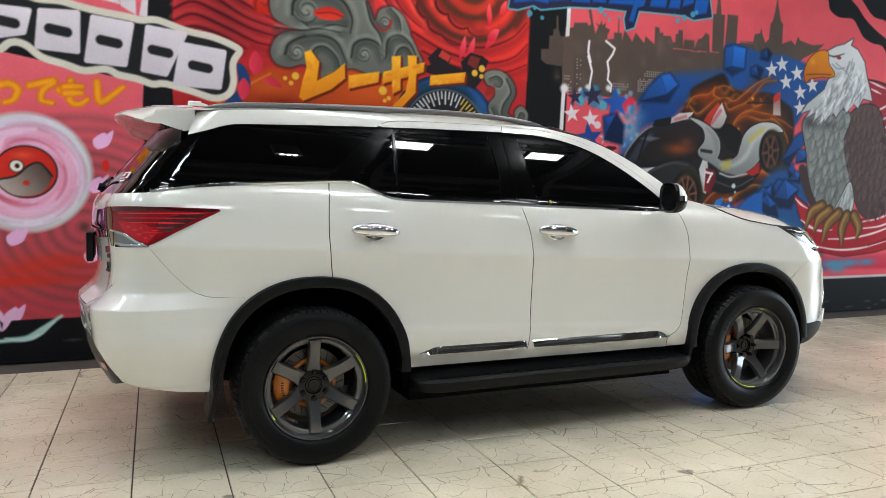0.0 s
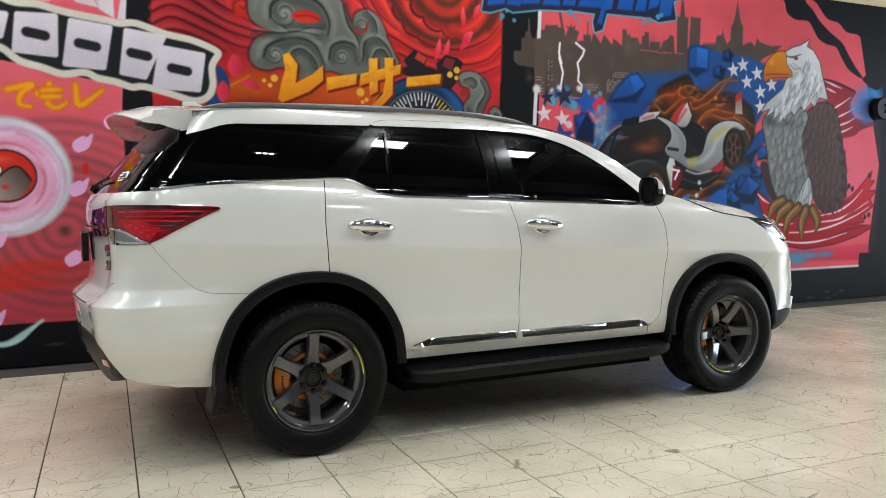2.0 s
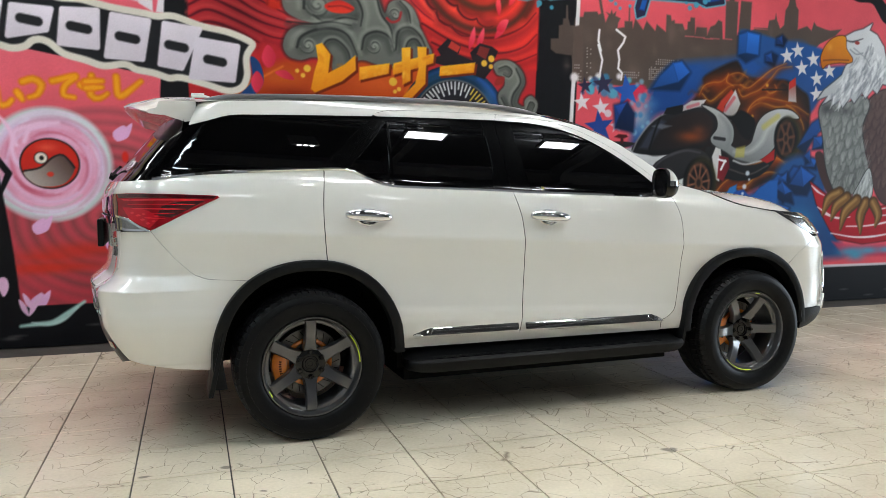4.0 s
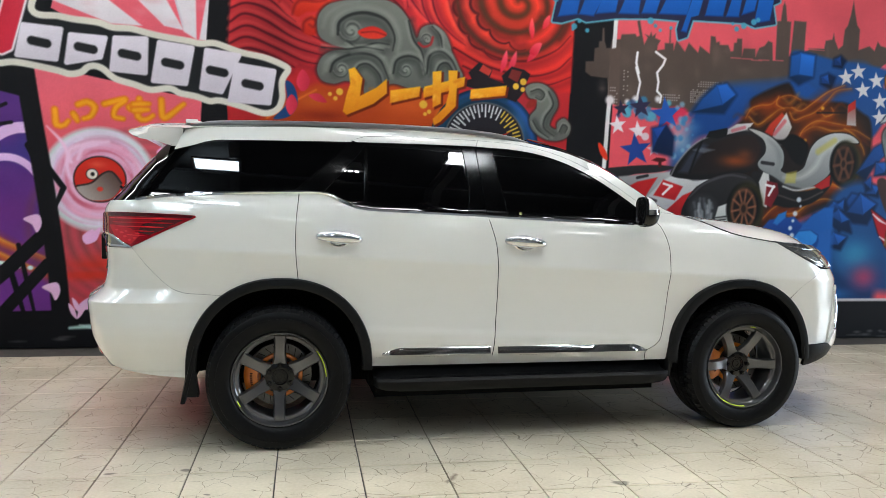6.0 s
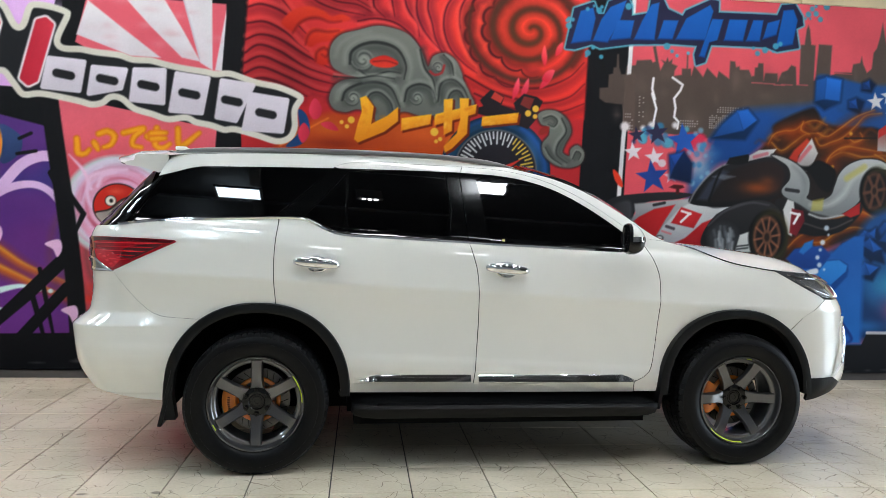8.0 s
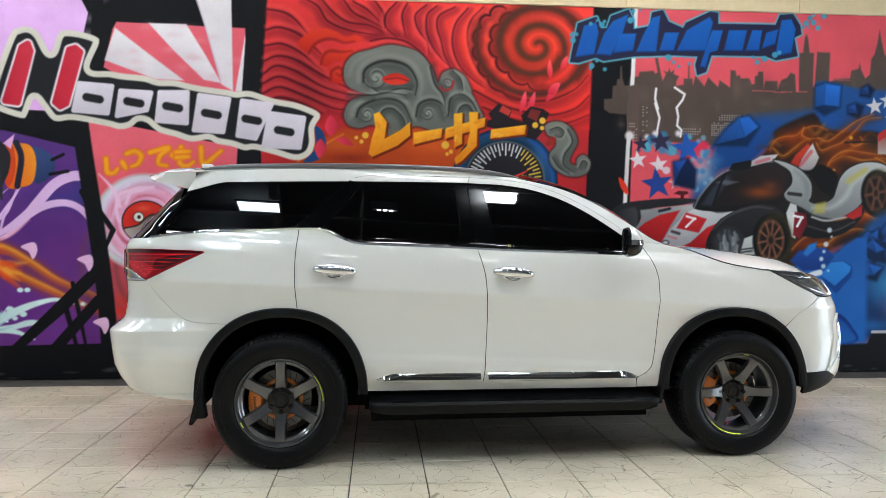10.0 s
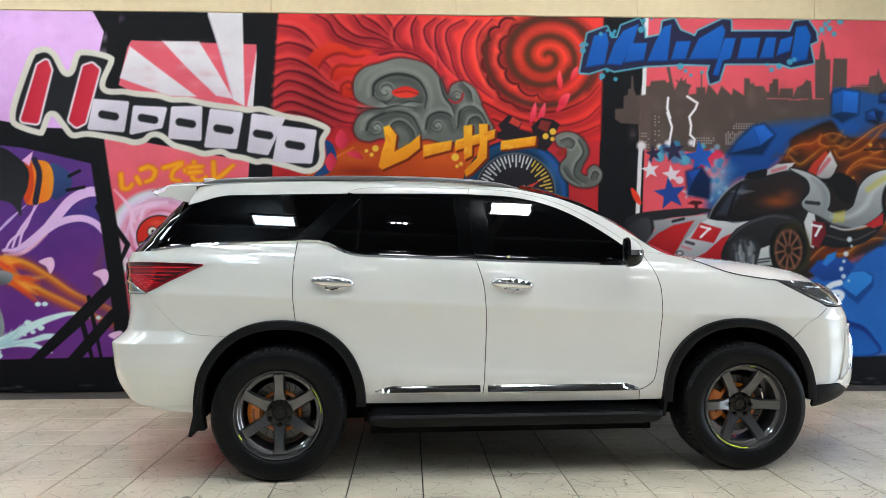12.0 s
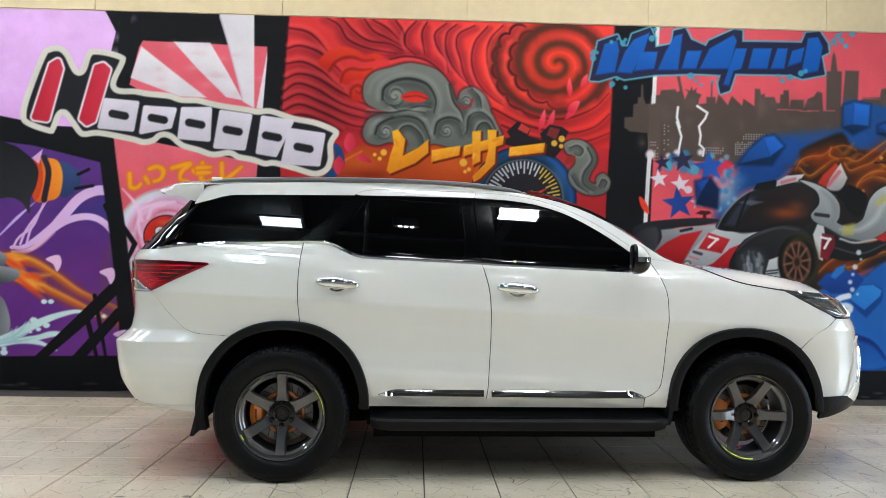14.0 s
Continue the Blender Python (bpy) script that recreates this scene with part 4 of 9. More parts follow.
# skyline panel
fill([(3.135, 3.66), (7.6, 3.66), (8.11, 1.685), (7.9, 0.285), (2.955, 0.295), (3.08, 1.72), (3.115, 2.865)], (228, 82, 92), (228, 90, 100), (0, 1))
glow((7.7, 1.5), 0.5, 1.0, (222, 110, 142), 0.5)
sky = [(2.808, 2.646), (2.807, 2.747), (2.891, 2.755), (2.895, 2.878), (2.935, 2.89), (2.939, 2.947), (2.968, 2.953), (2.972, 3.077), (2.989, 3.077), (2.996, 2.954), (3.019, 2.887), (3.059, 2.888), (3.069, 2.967), (3.159, 2.98), (3.17, 3.026), (3.312, 3.04), (3.329, 3.013), (3.357, 3.025), (3.339, 3.109), (3.327, 3.164), (3.355, 3.176), (3.385, 3.031), (3.409, 2.942), (3.442, 3.01), (3.414, 3.043), (3.459, 3.027), (3.476, 3.067), (3.493, 3.028), (3.527, 3.057), (3.522, 3.012), (3.579, 2.991), (3.551, 2.945), (3.546, 2.894), (3.625, 2.908), (3.625, 2.969), (3.67, 2.971), (3.674, 3.123), (3.685, 3.123), (3.687, 2.971), (3.716, 2.972), (3.722, 2.904)] + [(3.749, 3.001), (3.842, 2.896), (3.881, 2.987), (3.984, 2.894), (4.001, 2.962), (4.11, 2.891), (4.114, 3.066), (4.165, 3.062), (4.177, 3.006), (4.211, 3.018), (4.217, 2.984), (4.309, 2.987), (4.338, 2.925), (4.367, 2.932), (4.371, 3.011), (4.4, 3.017), (4.405, 3.057), (4.457, 3.058), (4.464, 2.889), (4.481, 2.963), (4.607, 2.966), (4.613, 2.887), (4.653, 2.978), (4.71, 3.002), (4.749, 3.054), (4.796, 3.038), (4.809, 2.863), (4.837, 2.864), (4.839, 3.255), (4.88, 3.261), (4.895, 3.409), (4.912, 3.455), (4.93, 3.41), (4.949, 3.263), (4.995, 3.259), (4.987, 2.913), (5.004, 2.913), (5.029, 3.271), (5.168, 3.269), (5.159, 2.962), (5.216, 2.992), (5.389, 2.991)] + [(5.206, 3.003), (5.385, 3.009), (5.399, 3.091), (5.473, 3.109), (5.488, 3.173), (5.506, 3.099), (5.549, 3.014), (5.598, 3.056), (5.612, 3.214), (5.645, 3.261), (5.676, 3.377), (5.698, 3.517), (5.726, 3.381), (5.754, 3.27), (5.788, 3.228), (5.784, 3.018), (5.911, 3.065), (5.972, 3.019), (6.005, 3.117), (6.04, 3.075), (6.172, 3.045), (6.234, 3.037), (6.393, 3.061), (6.306, 2.983), (6.097, 2.885), (5.961, 2.761), (5.54, 2.61)] + [(4.832, 2.276), (3.917, 2.301), (3.066, 2.361), (3.035, 2.596), (2.865, 2.608)]
fill(sky, (80, 68, 61), (92, 78, 71), (0, 1), soft=0.008)
for k in range(60):
    p = (mrng.uniform(2.95, 5.6), mrng.uniform(2.4, 2.98))
    glow(p, mrng.uniform(0.03, 0.10), mrng.uniform(0.02, 0.12), (110, 94, 86) if k % 2 else (82, 68, 62), 0.3)
for k in range(5):
    u, v = ((4.344, 2.863), (4.47, 2.861), (4.574, 2.852), (4.815, 2.863), (4.654, 2.859))[k]
    line([(u, v), (u + 0.11, v)], 0.012, (206, 90, 100), 0.006, alpha=0.7)
line([(3.128, 3.666), (3.102, 3.024), (3.075, 2.518), (3.056, 2.238), (3.03, 1.678)], 0.042, (226, 224, 224), 0.006, False)
fill([(3.059, 2.882), (3.161, 2.902), (3.168, 2.324), (3.043, 2.377)], (92, 77, 70), soft=0.01)
for pts in ([(3.342, 2.861), (3.332, 2.76), (3.362, 2.659), (3.333, 2.715), (3.38, 2.57), (3.359, 2.457), (3.348, 2.378)], [(3.535, 2.877), (3.638, 2.812), (3.616, 2.755), (3.555, 2.675), (3.573, 2.586), (3.562, 2.496), (3.608, 2.452), (3.598, 2.384)]):
    line(pts, 0.024, (234, 232, 232), 0.006, False, (1, 0.8))
for o, nx_, nz_, sx_, sz_ in (((3.075, 2.507), 4, 6, 0.022, 0.028), ((3.209, 2.678), 1, 12, 0.03, 0.03), ((3.248, 2.668), 1, 5, 0.03, 0.045), ((3.926, 2.526), 9, 7, 0.022, 0.020), ((4.005, 2.607), 11, 3, 0.026, 0.022), ((3.631, 2.463), 8, 3, 0.024, 0.025)):
    for i in range(nx_):
        for j in range(nz_):
            if mrng.random() < 0.85:
                oval((o[0] + sx_ * i, o[1] - sz_ * j), 0.008, 0.007, (196, 188, 182), 0.004, 0.55)
for p, r_ in (((3.071, 2.384), 0.045), ((3.343, 2.401), 0.04), ((3.252, 2.376), 0.025), ((3.575, 2.417), 0.03), ((3.616, 2.295), 0.02)):
    oval(p, r_, r_, (220, 214, 214), 0.016)
for k in range(44):
    t_ = mrng.random()
    c = (3.15 + 1.1 * t_, 2.29 - 0.10 * t_ + mrng.normal(0, 0.05))
    r_ = mrng.uniform(0.012, 0.05)
    oval(c, r_, r_, ((56, 140, 174), (84, 168, 192), (48, 70, 116), (46, 124, 166))[k % 4], 0.012, 0.8)
fill([(3.576, 2.294), (3.689, 2.336), (3.831, 2.35), (3.894, 2.301), (3.804, 2.209), (3.703, 2.151), (3.612, 2.126)], (214, 46, 76), soft=0.02, curve=True)
for p, r_, col in (((3.191, 2.308), 0.085, (44, 42, 66)), ((3.394, 2.335), 0.12, (46, 44, 70)), ((3.159, 2.145), 0.095, (228, 220, 224)), ((3.375, 2.099), 0.10, (226, 214, 220)), ((3.36, 1.908), 0.17, (34, 66, 140)), ((3.547, 1.923), 0.075, (216, 180, 190)), ((3.667, 2.273), 0.17, (34, 84, 168))):
    star(p, r_, col, 98)
oval((3.455, 2.044), 0.04, 0.038, (222, 200, 208))
fill([(2.964, 1.967), (3.004, 1.946), (3.05, 1.879), (3.068, 1.801), (3.028, 1.812), (2.982, 1.878)], (230, 60, 34), curve=True)
# blue lettering kept to plain blocks
tag = [(2.469, 3.114), (2.543, 3.486), (2.722, 3.553), (2.769, 3.442), (2.837, 3.444), (2.88, 3.569), (3.049, 3.635), (3.095, 3.541), (3.097, 3.44), (3.278, 3.478), (3.299, 3.614), (3.4, 3.64), (3.459, 3.529), (3.619, 3.465), (3.652, 3.523), (3.901, 3.642), (3.97, 3.633), (3.971, 3.52), (4.36, 3.525), (4.59, 3.526), (4.634, 3.629), (4.761, 3.644), (4.837, 3.533), (4.849, 3.453), (4.774, 3.417), (4.811, 3.231), (4.593, 3.186), (4.478, 3.223), (3.906, 3.219), (3.851, 3.048), (3.772, 3.018), (3.754, 3.108), (3.781, 3.204), (3.508, 3.209), (3.111, 3.187), (2.801, 3.134), (2.716, 3.165), (2.548, 3.111)]
fill(tag, (96, 176, 192), grow=0.026, soft=0.010)
fill(tag, (40, 40, 66), grow=0.010)
for q in ([(2.514, 3.16), (2.599, 3.471), (2.723, 3.508), (2.747, 3.408), (2.705, 3.193)], [(2.727, 3.194), (2.803, 3.398), (2.892, 3.524), (3.049, 3.596), (2.995, 3.414), (2.874, 3.186)], [(2.896, 3.209), (2.973, 3.403), (3.131, 3.407), (3.099, 3.237)], [(3.134, 3.227), (3.21, 3.409), (3.299, 3.569), (3.378, 3.594), (3.338, 3.232)], [(3.371, 3.244), (3.426, 3.426), (3.574, 3.43), (3.519, 3.248)], [(3.553, 3.249), (3.653, 3.455), (3.891, 3.597), (3.925, 3.541), (3.849, 3.257)], [(3.794, 3.098), (3.915, 3.462), (4.029, 3.465), (3.974, 3.26), (3.895, 3.236), (3.851, 3.088)], [(4.043, 3.262), (4.092, 3.467), (4.281, 3.472), (4.237, 3.267)], [(4.271, 3.268), (4.338, 3.474), (4.441, 3.476), (4.409, 3.272)], [(4.443, 3.295), (4.487, 3.455), (4.613, 3.492), (4.58, 3.344)], [(4.581, 3.22), (4.646, 3.584), (4.75, 3.598), (4.797, 3.497), (4.753, 3.258)]):
    fill(q, (22, 84, 164), (26, 98, 184), (0, 1), soft=0.007)
    line([q[0], q[-1]], 0.016, (16, 62, 132), 0.010, False, alpha=0.6)
for k in range(34):
    c = ((2.477, 3.333), (2.756, 3.52), (2.718, 3.081), (3.543, 3.148), (4.507, 3.201), (4.935, 3.496), (5.049, 3.584), (4.582, 3.146), (3.106, 3.575))[k % 9]
    r_ = mrng.uniform(0.010, 0.034)
    oval((c[0] + mrng.normal(0, 0.06), c[1] + mrng.normal(0, 0.04)), r_, r_, (70, 160, 186), 0.008, 0.9)


# blue stone shards
def shard(pts, base=BLUE, hub=None):
    """A faceted block: three faces that meet in one corner."""
    n = len(pts)
    c = hub or (sum(p[0] for p in pts) / n + 0.03, sum(p[1] for p in pts) / n - 0.04)
    fill(pts, tuple(v * 0.40 for v in base), grow=0.012, soft=0.024)
    third = max(1, n // 3)
    for k, f in ((0, 0.86), (third, 1.08), (2 * third, 0.46)):
        last = k + third if k < 2 * third else n
        fan = [pts[i % n] for i in range(k, last + 1)] + [c]
        fill(fan, tuple(min(255, v * f * 0.78) for v in base), tuple(min(255, v * f) for v in base), (0.3, 1), soft=0.012)


# cold smoke band and blocks behind the painted racer
fill([(3.942, 2.29), (4.055, 2.445), (4.218, 2.575), (4.459, 2.615), (4.887, 2.663), (5.034, 2.704), (5.129, 2.794), (5.504, 2.853), (5.941, 2.835), (5.976, 2.259), (5.53, 2.414), (5.146, 2.483), (4.891, 2.584), (4.565, 2.316), (4.301, 2.098), (4.032, 2.032), (3.861, 1.814), (3.717, 1.697), (3.794, 1.979), (3.936, 2.151)], (18, 54, 112), (28, 84, 158), (0.3, 1), soft=0.05, curve=True)
for p, rx, rz, col, al in (((3.835, 2.008), 0.16, 0.20, (150, 176, 190), 0.75), ((3.936, 2.151), 0.12, 0.08, (70, 130, 180), 0.6), ((3.799, 1.867), 0.10, 0.12, (60, 110, 160), 0.6), ((4.767, 2.579), 0.3, 0.06, (70, 84, 110), 0.4)):
    glow(p, rx, rz, col, al)
for k in range(26):
    p = (3.834, 2.025)
    r_ = mrng.uniform(0.01, 0.035)
    oval((p[0] + mrng.normal(0, 0.08), p[1] + mrng.normal(0, 0.16)), r_, r_, (120, 168, 192) if k % 2 else (60, 128, 176), 0.012, 0.7)
fill([(5.031, 2.966), (5.535, 2.9), (6.045, 2.85), (6.169, 2.786), (6.12, 2.64), (6.512, 2.661), (6.425, 2.511), (6.18, 2.344), (6.026, 2.143), (5.907, 2.048), (5.884, 2.306), (5.592, 2.486), (5.212, 2.655)], (28, 66, 122), (32, 84, 150), (0.3, 1), soft=0.02, curve=True)
shard([(3.959, 2.308), (4.055, 2.445), (4.205, 2.58), (4.313, 2.602), (4.416, 2.495), (4.291, 2.31)], (32, 96, 184), (4.275, 2.388))
shard([(5.009, 2.703), (5.016, 2.918), (5.121, 2.952), (5.285, 2.932), (5.272, 2.716), (5.113, 2.634)], (34, 104, 196), (5.108, 2.73))
shard([(5.505, 2.841), (5.514, 2.91), (5.582, 2.942), (5.636, 2.899), (5.601, 2.829)], (26, 70, 140))
shard([(5.37, 2.652), (5.372, 2.721), (5.447, 2.753), (5.525, 2.722), (5.487, 2.606)], (28, 78, 156))
shard([(3.543, 1.903), (3.528, 2.124), (3.674, 2.163), (3.756, 2.05), (3.746, 1.866)], (30, 76, 158), (3.585, 2.016))
for p in ((5.655, 2.73), (5.797, 2.796), (6.014, 2.712), (5.861, 2.608), (6.244, 2.595), (6.071, 2.502), (6.075, 2.333)):
    star(p, 0.094, (216, 212, 214), 98)
# dark mass and flames round the racer
fill([(4.278, 2.063), (4.564, 2.333), (4.6, 2.47), (4.95, 2.638), (5.039, 2.614), (5.12, 2.493), (5.336, 2.468), (5.654, 2.471), (5.866, 2.376), (5.975, 2.276), (5.996, 1.94), (5.913, 1.588), (5.713, 1.455), (5.399, 1.331), (5.089, 1.209), (4.832, 1.077), (4.536, 1.038), (3.981, 1.142), (3.616, 1.292), (3.72, 1.642), (3.946, 1.928)], (28, 24, 24), (38, 28, 25), (0, 1), soft=0.02, curve=True)
for p, rx, rz, col, al in (((4.808, 2.383), 0.22, 0.12, (150, 62, 18), 0.8), ((5.346, 2.292), 0.34, 0.16, (126, 62, 16), 0.85), ((5.168, 2.073), 0.16, 0.10, (140, 54, 16), 0.7), ((5.701, 2.219), 0.2, 0.12, (120, 62, 20), 0.7), ((5.577, 1.591), 0.3, 0.10, (140, 56, 16), 0.75), ((5.021, 1.306), 0.25, 0.08, (132, 50, 16), 0.75), ((5.854, 1.819), 0.10, 0.2, (96, 60, 30), 0.6)):
    glow(p, rx, rz, col, al)
flames = ([(4.537, 2.264), (4.594, 2.357), (4.69, 2.395), (4.813, 2.411), (4.909, 2.483), (5.032, 2.512), (5.147, 2.471)], [(4.573, 2.277), (4.675, 2.202), (4.807, 2.287), (4.927, 2.371), (5.088, 2.389)], [(5.028, 2.341), (5.083, 2.264), (5.194, 2.302), (5.317, 2.353), (5.45, 2.473), (5.558, 2.581), (5.723, 2.612)], [(5.051, 2.388), (5.153, 2.358), (5.287, 2.443), (5.457, 2.565), (5.644, 2.642)], [(5.165, 2.13), (5.325, 2.205), (5.544, 2.167), (5.774, 2.188), (5.973, 2.102)], [(5.143, 2.072), (5.201, 2.177), (5.347, 2.263), (5.539, 2.248), (5.733, 2.221)], [(4.786, 1.249), (4.881, 1.343), (5.027, 1.427), (5.261, 1.536), (5.461, 1.599), (5.719, 1.571), (5.852, 1.516)], [(4.84, 1.17), (4.972, 1.276), (5.159, 1.314), (5.281, 1.398), (5.469, 1.46), (5.663, 1.43)], [(5.195, 1.592), (5.382, 1.637), (5.589, 1.608), (5.775, 1.503), (5.981, 1.531)], [(4.792, 1.134), (4.913, 1.206), (5.023, 1.265), (5.112, 1.256)], [(5.67, 2.195), (5.776, 2.141), (5.887, 2.018), (5.918, 1.938)], [(4.896, 2.494), (4.875, 2.414), (4.964, 2.373)], [(5.38, 2.356), (5.446, 2.313), (5.533, 2.351), (5.504, 2.407)])
for k, pts in enumerate(flames):
    line(pts, 0.11, (116, 44, 12), 0.06, ends=(0.4, 0.1), alpha=0.5)
    line(pts, 0.036, ((180, 76, 18), (172, 100, 22), (188, 84, 18))[k % 3], 0.026, ends=(0.4, 0.05), alpha=0.6)
    line([(x, z + 0.008) for x, z in pts], 0.010, (226, 160, 52), 0.010, ends=(0.5, 0.05), alpha=0.55)
for k in range(15):
    q = flames[k % 13]
    p = q[int(mrng.integers(0, len(q)))]
    ln, am, ph = mrng.uniform(0.12, 0.32), mrng.uniform(0.02, 0.05), mrng.uniform(0, 6.3)
    o = (p[0] + mrng.normal(0, 0.06), p[1] + mrng.normal(0, 0.04))
    line([(o[0] + ln * i / 6, o[1] + 0.3 * ln * i / 6 + am * math.sin(ph + 4.5 * i / 6)) for i in range(7)], mrng.uniform(0.015, 0.05), ((164, 70, 16), (120, 44, 12), (196, 120, 32))[k % 3], 0.022, ends=(0.4, 0.05), alpha=0.42)
for p in ((5.403, 2.403), (5.219, 2.063), (5.174, 1.97)):
    oval(p, 0.018, 0.018, (220, 150, 40), 0.01)
fill([(5.693, 2.242), (5.694, 2.438), (5.781, 2.499), (5.803, 2.235)], (176, 170, 166), (150, 60, 50), (0, 1), soft=0.008)
fill([(5.699, 2.369), (5.7, 2.45), (5.781, 2.505), (5.786, 2.419)], (184, 44, 38), soft=0.008)
line([(5.342, 2.354), (5.507, 2.361), (5.673, 2.368)], 0.016, (36, 28, 26), 0.008, False)
fill([(2.97, 0.40), (5.3, 0.40), (5.3, 0.95), (4.5, 1.02), (3.9, 1.12), (3.06, 1.30)], (22, 50, 100), (26, 34, 60), (0, 1), soft=0.05)
# painted racing car: far front arch, nose, number
SIL, SILD = (178, 180, 180), (104, 107, 110)
fill([(2.896, 1.608), (2.985, 1.699), (3.244, 1.743), (3.583, 1.767), (3.776, 1.748), (3.612, 1.695), (3.329, 1.661), (3.201, 1.569), (3.158, 1.412), (3.022, 1.454)], (20, 20, 22), (40, 40, 43), (0, 1), curve=True)
fill([(2.919, 1.542), (2.986, 1.632), (3.132, 1.669), (3.167, 1.569), (3.135, 1.445), (3.022, 1.466)], (34, 34, 37), (60, 61, 64), (1, 0.3), soft=0.016, curve=True)
fill([(3.531, 1.811), (3.582, 1.84), (3.673, 1.836), (3.69, 1.814), (3.639, 1.796), (3.64, 1.745), (3.606, 1.745), (3.605, 1.795)], (74, 24, 26), soft=0.007)
fill([(3.188, 1.642), (3.471, 1.675), (3.81, 1.715), (3.925, 1.628), (3.642, 1.533), (3.419, 1.294), (3.112, 1.423), (3.201, 1.547)], SILD, SIL, (0.3, 1), soft=0.010)
fill([(3.124, 1.417), (3.235, 1.514), (3.387, 1.595), (3.601, 1.644), (3.507, 1.497), (3.396, 1.293)], (148, 24, 28), (196, 36, 38), (0.3, 1), soft=0.008)
line([(3.386, 1.634), (3.494, 1.659)], 0.028, (44, 44, 48), 0.006, False)
fill([(3.396, 1.293), (3.485, 1.429), (3.653, 1.611), (3.833, 1.704), (3.982, 1.629), (4.209, 1.655), (4.028, 1.562), (3.905, 1.414), (3.759, 1.266), (3.59, 1.207)], (140, 143, 148), (208, 210, 210), (0.1, 1), soft=0.010)
fill([(3.544, 1.24), (3.713, 1.321), (3.881, 1.47), (4.017, 1.528), (3.961, 1.438), (3.93, 1.213)], (140, 20, 26), (194, 34, 38), (0.2, 1), soft=0.008)
fill([(3.564, 1.464), (3.664, 1.623), (3.88, 1.559), (3.797, 1.418)], (176, 28, 34), (200, 44, 46), (0, 1), soft=0.007)
line([(3.67, 1.584), (3.761, 1.557)], 0.022, (236, 230, 230), 0.006, False)
line([(3.755, 1.563), (3.666, 1.477)], 0.024, (236, 230, 230), 0.006, False)
line([(3.519, 1.43), (3.593, 1.409)], 0.030, (72, 62, 70), 0.007, False)
line([(3.474, 1.384), (3.565, 1.358)], 0.018, (196, 110, 116), 0.007, False)
oval((3.453, 1.317), 0.040, 0.026, (46, 46, 50))
oval((3.453, 1.317), 0.027, 0.016, (176, 178, 180))
line([(3.833, 1.693), (3.993, 1.629), (4.209, 1.661)], 0.016, (70, 70, 74), 0.010)
# cockpit
canopy = [(3.743, 1.665), (3.809, 1.79), (3.934, 1.939), (4.085, 2.045), (4.312, 2.115), (4.58, 2.148), (4.706, 2.09), (4.773, 1.979), (4.731, 1.83), (4.6, 1.729), (4.322, 1.659), (4.02, 1.633)]
fill(canopy, (20, 20, 22), (38, 37, 39), (0.2, 1), curve=True)
fill([(3.873, 1.691), (3.974, 1.84), (4.125, 1.979), (4.363, 2.066), (4.576, 2.097), (4.696, 2.033), (4.714, 1.92), (4.621, 1.804), (4.379, 1.728), (4.09, 1.686)], (26, 23, 24), (44, 33, 31), (1, 0.3), curve=True, soft=0.016)
glow((4.448, 1.832), 0.20, 0.07, (142, 66, 26), 0.85)
glow((4.543, 1.903), 0.10, 0.06, (120, 60, 30), 0.6)
fill([(3.825, 1.701), (3.937, 1.872), (4.075, 2), (4.137, 1.98), (4.011, 1.818), (3.933, 1.693)], (58, 66, 84), soft=0.02, alpha=0.6)
fill([(3.97, 1.929), (4.077, 1.955), (4.211, 1.937), (4.092, 1.9)], (104, 110, 118), soft=0.012, alpha=0.7)
line([(4.074, 2.033), (4.019, 1.908), (3.945, 1.693)], 0.022, (18, 18, 20), 0.010)
line(canopy[:7], 0.014, (150, 150, 152), 0.010, alpha=0.8)
fill([(4.109, 2.057), (4.142, 2.12), (4.334, 2.161), (4.374, 2.089), (4.242, 2.051)], (22, 22, 24), soft=0.008)
fill([(4.338, 2.093), (4.347, 2.15), (4.442, 2.204), (4.625, 2.223), (4.579, 2.159)], (168, 164, 164), (212, 210, 208), (0.4, 1), soft=0.007)
line([(4.396, 2.135), (4.529, 2.174)], 0.034, (196, 96, 106), 0.008, False, alpha=0.75)
# wing, flanks and tail
fill([(4.742, 2.114), (4.811, 2.219), (4.941, 2.338), (4.98, 2.305), (4.863, 2.164), (4.832, 2.049)], (170, 44, 34), (206, 66, 40), (0, 1), soft=0.012)
fill([(4.832, 2.049), (4.875, 2.176), (4.991, 2.34), (5.061, 2.195), (4.983, 2.021), (4.922, 1.996)], (150, 144, 144), (212, 206, 202), (0, 1), soft=0.008)
line([(4.866, 2.119), (4.977, 2.254)], 0.040, (200, 84, 92), 0.010, False, alpha=0.75)
fill([(4.831, 2.061), (4.985, 1.987), (5.079, 1.864), (5.183, 1.81), (5.242, 1.881), (5.26, 2.008), (5.206, 2.074), (5.065, 2.126), (4.968, 2.066)], (18, 17, 18), soft=0.012, curve=True)
swoosh = [(4.579, 2.159), (4.716, 2.136), (4.868, 2.062), (4.975, 1.941), (4.982, 1.804), (4.96, 1.746), (5.074, 1.715), (5.21, 1.776), (5.255, 1.881), (5.299, 1.998), (5.395, 2.093), (5.557, 2.151), (5.738, 2.14), (5.845, 2.063), (5.705, 2.046), (5.582, 1.938), (5.541, 1.763), (5.42, 1.644), (5.234, 1.57), (5.043, 1.588), (4.889, 1.675), (4.748, 1.74), (4.695, 1.818), (4.776, 1.934), (4.745, 2.058)]
fill(swoosh, (36, 35, 36), curve=True, grow=0.012, soft=0.012)
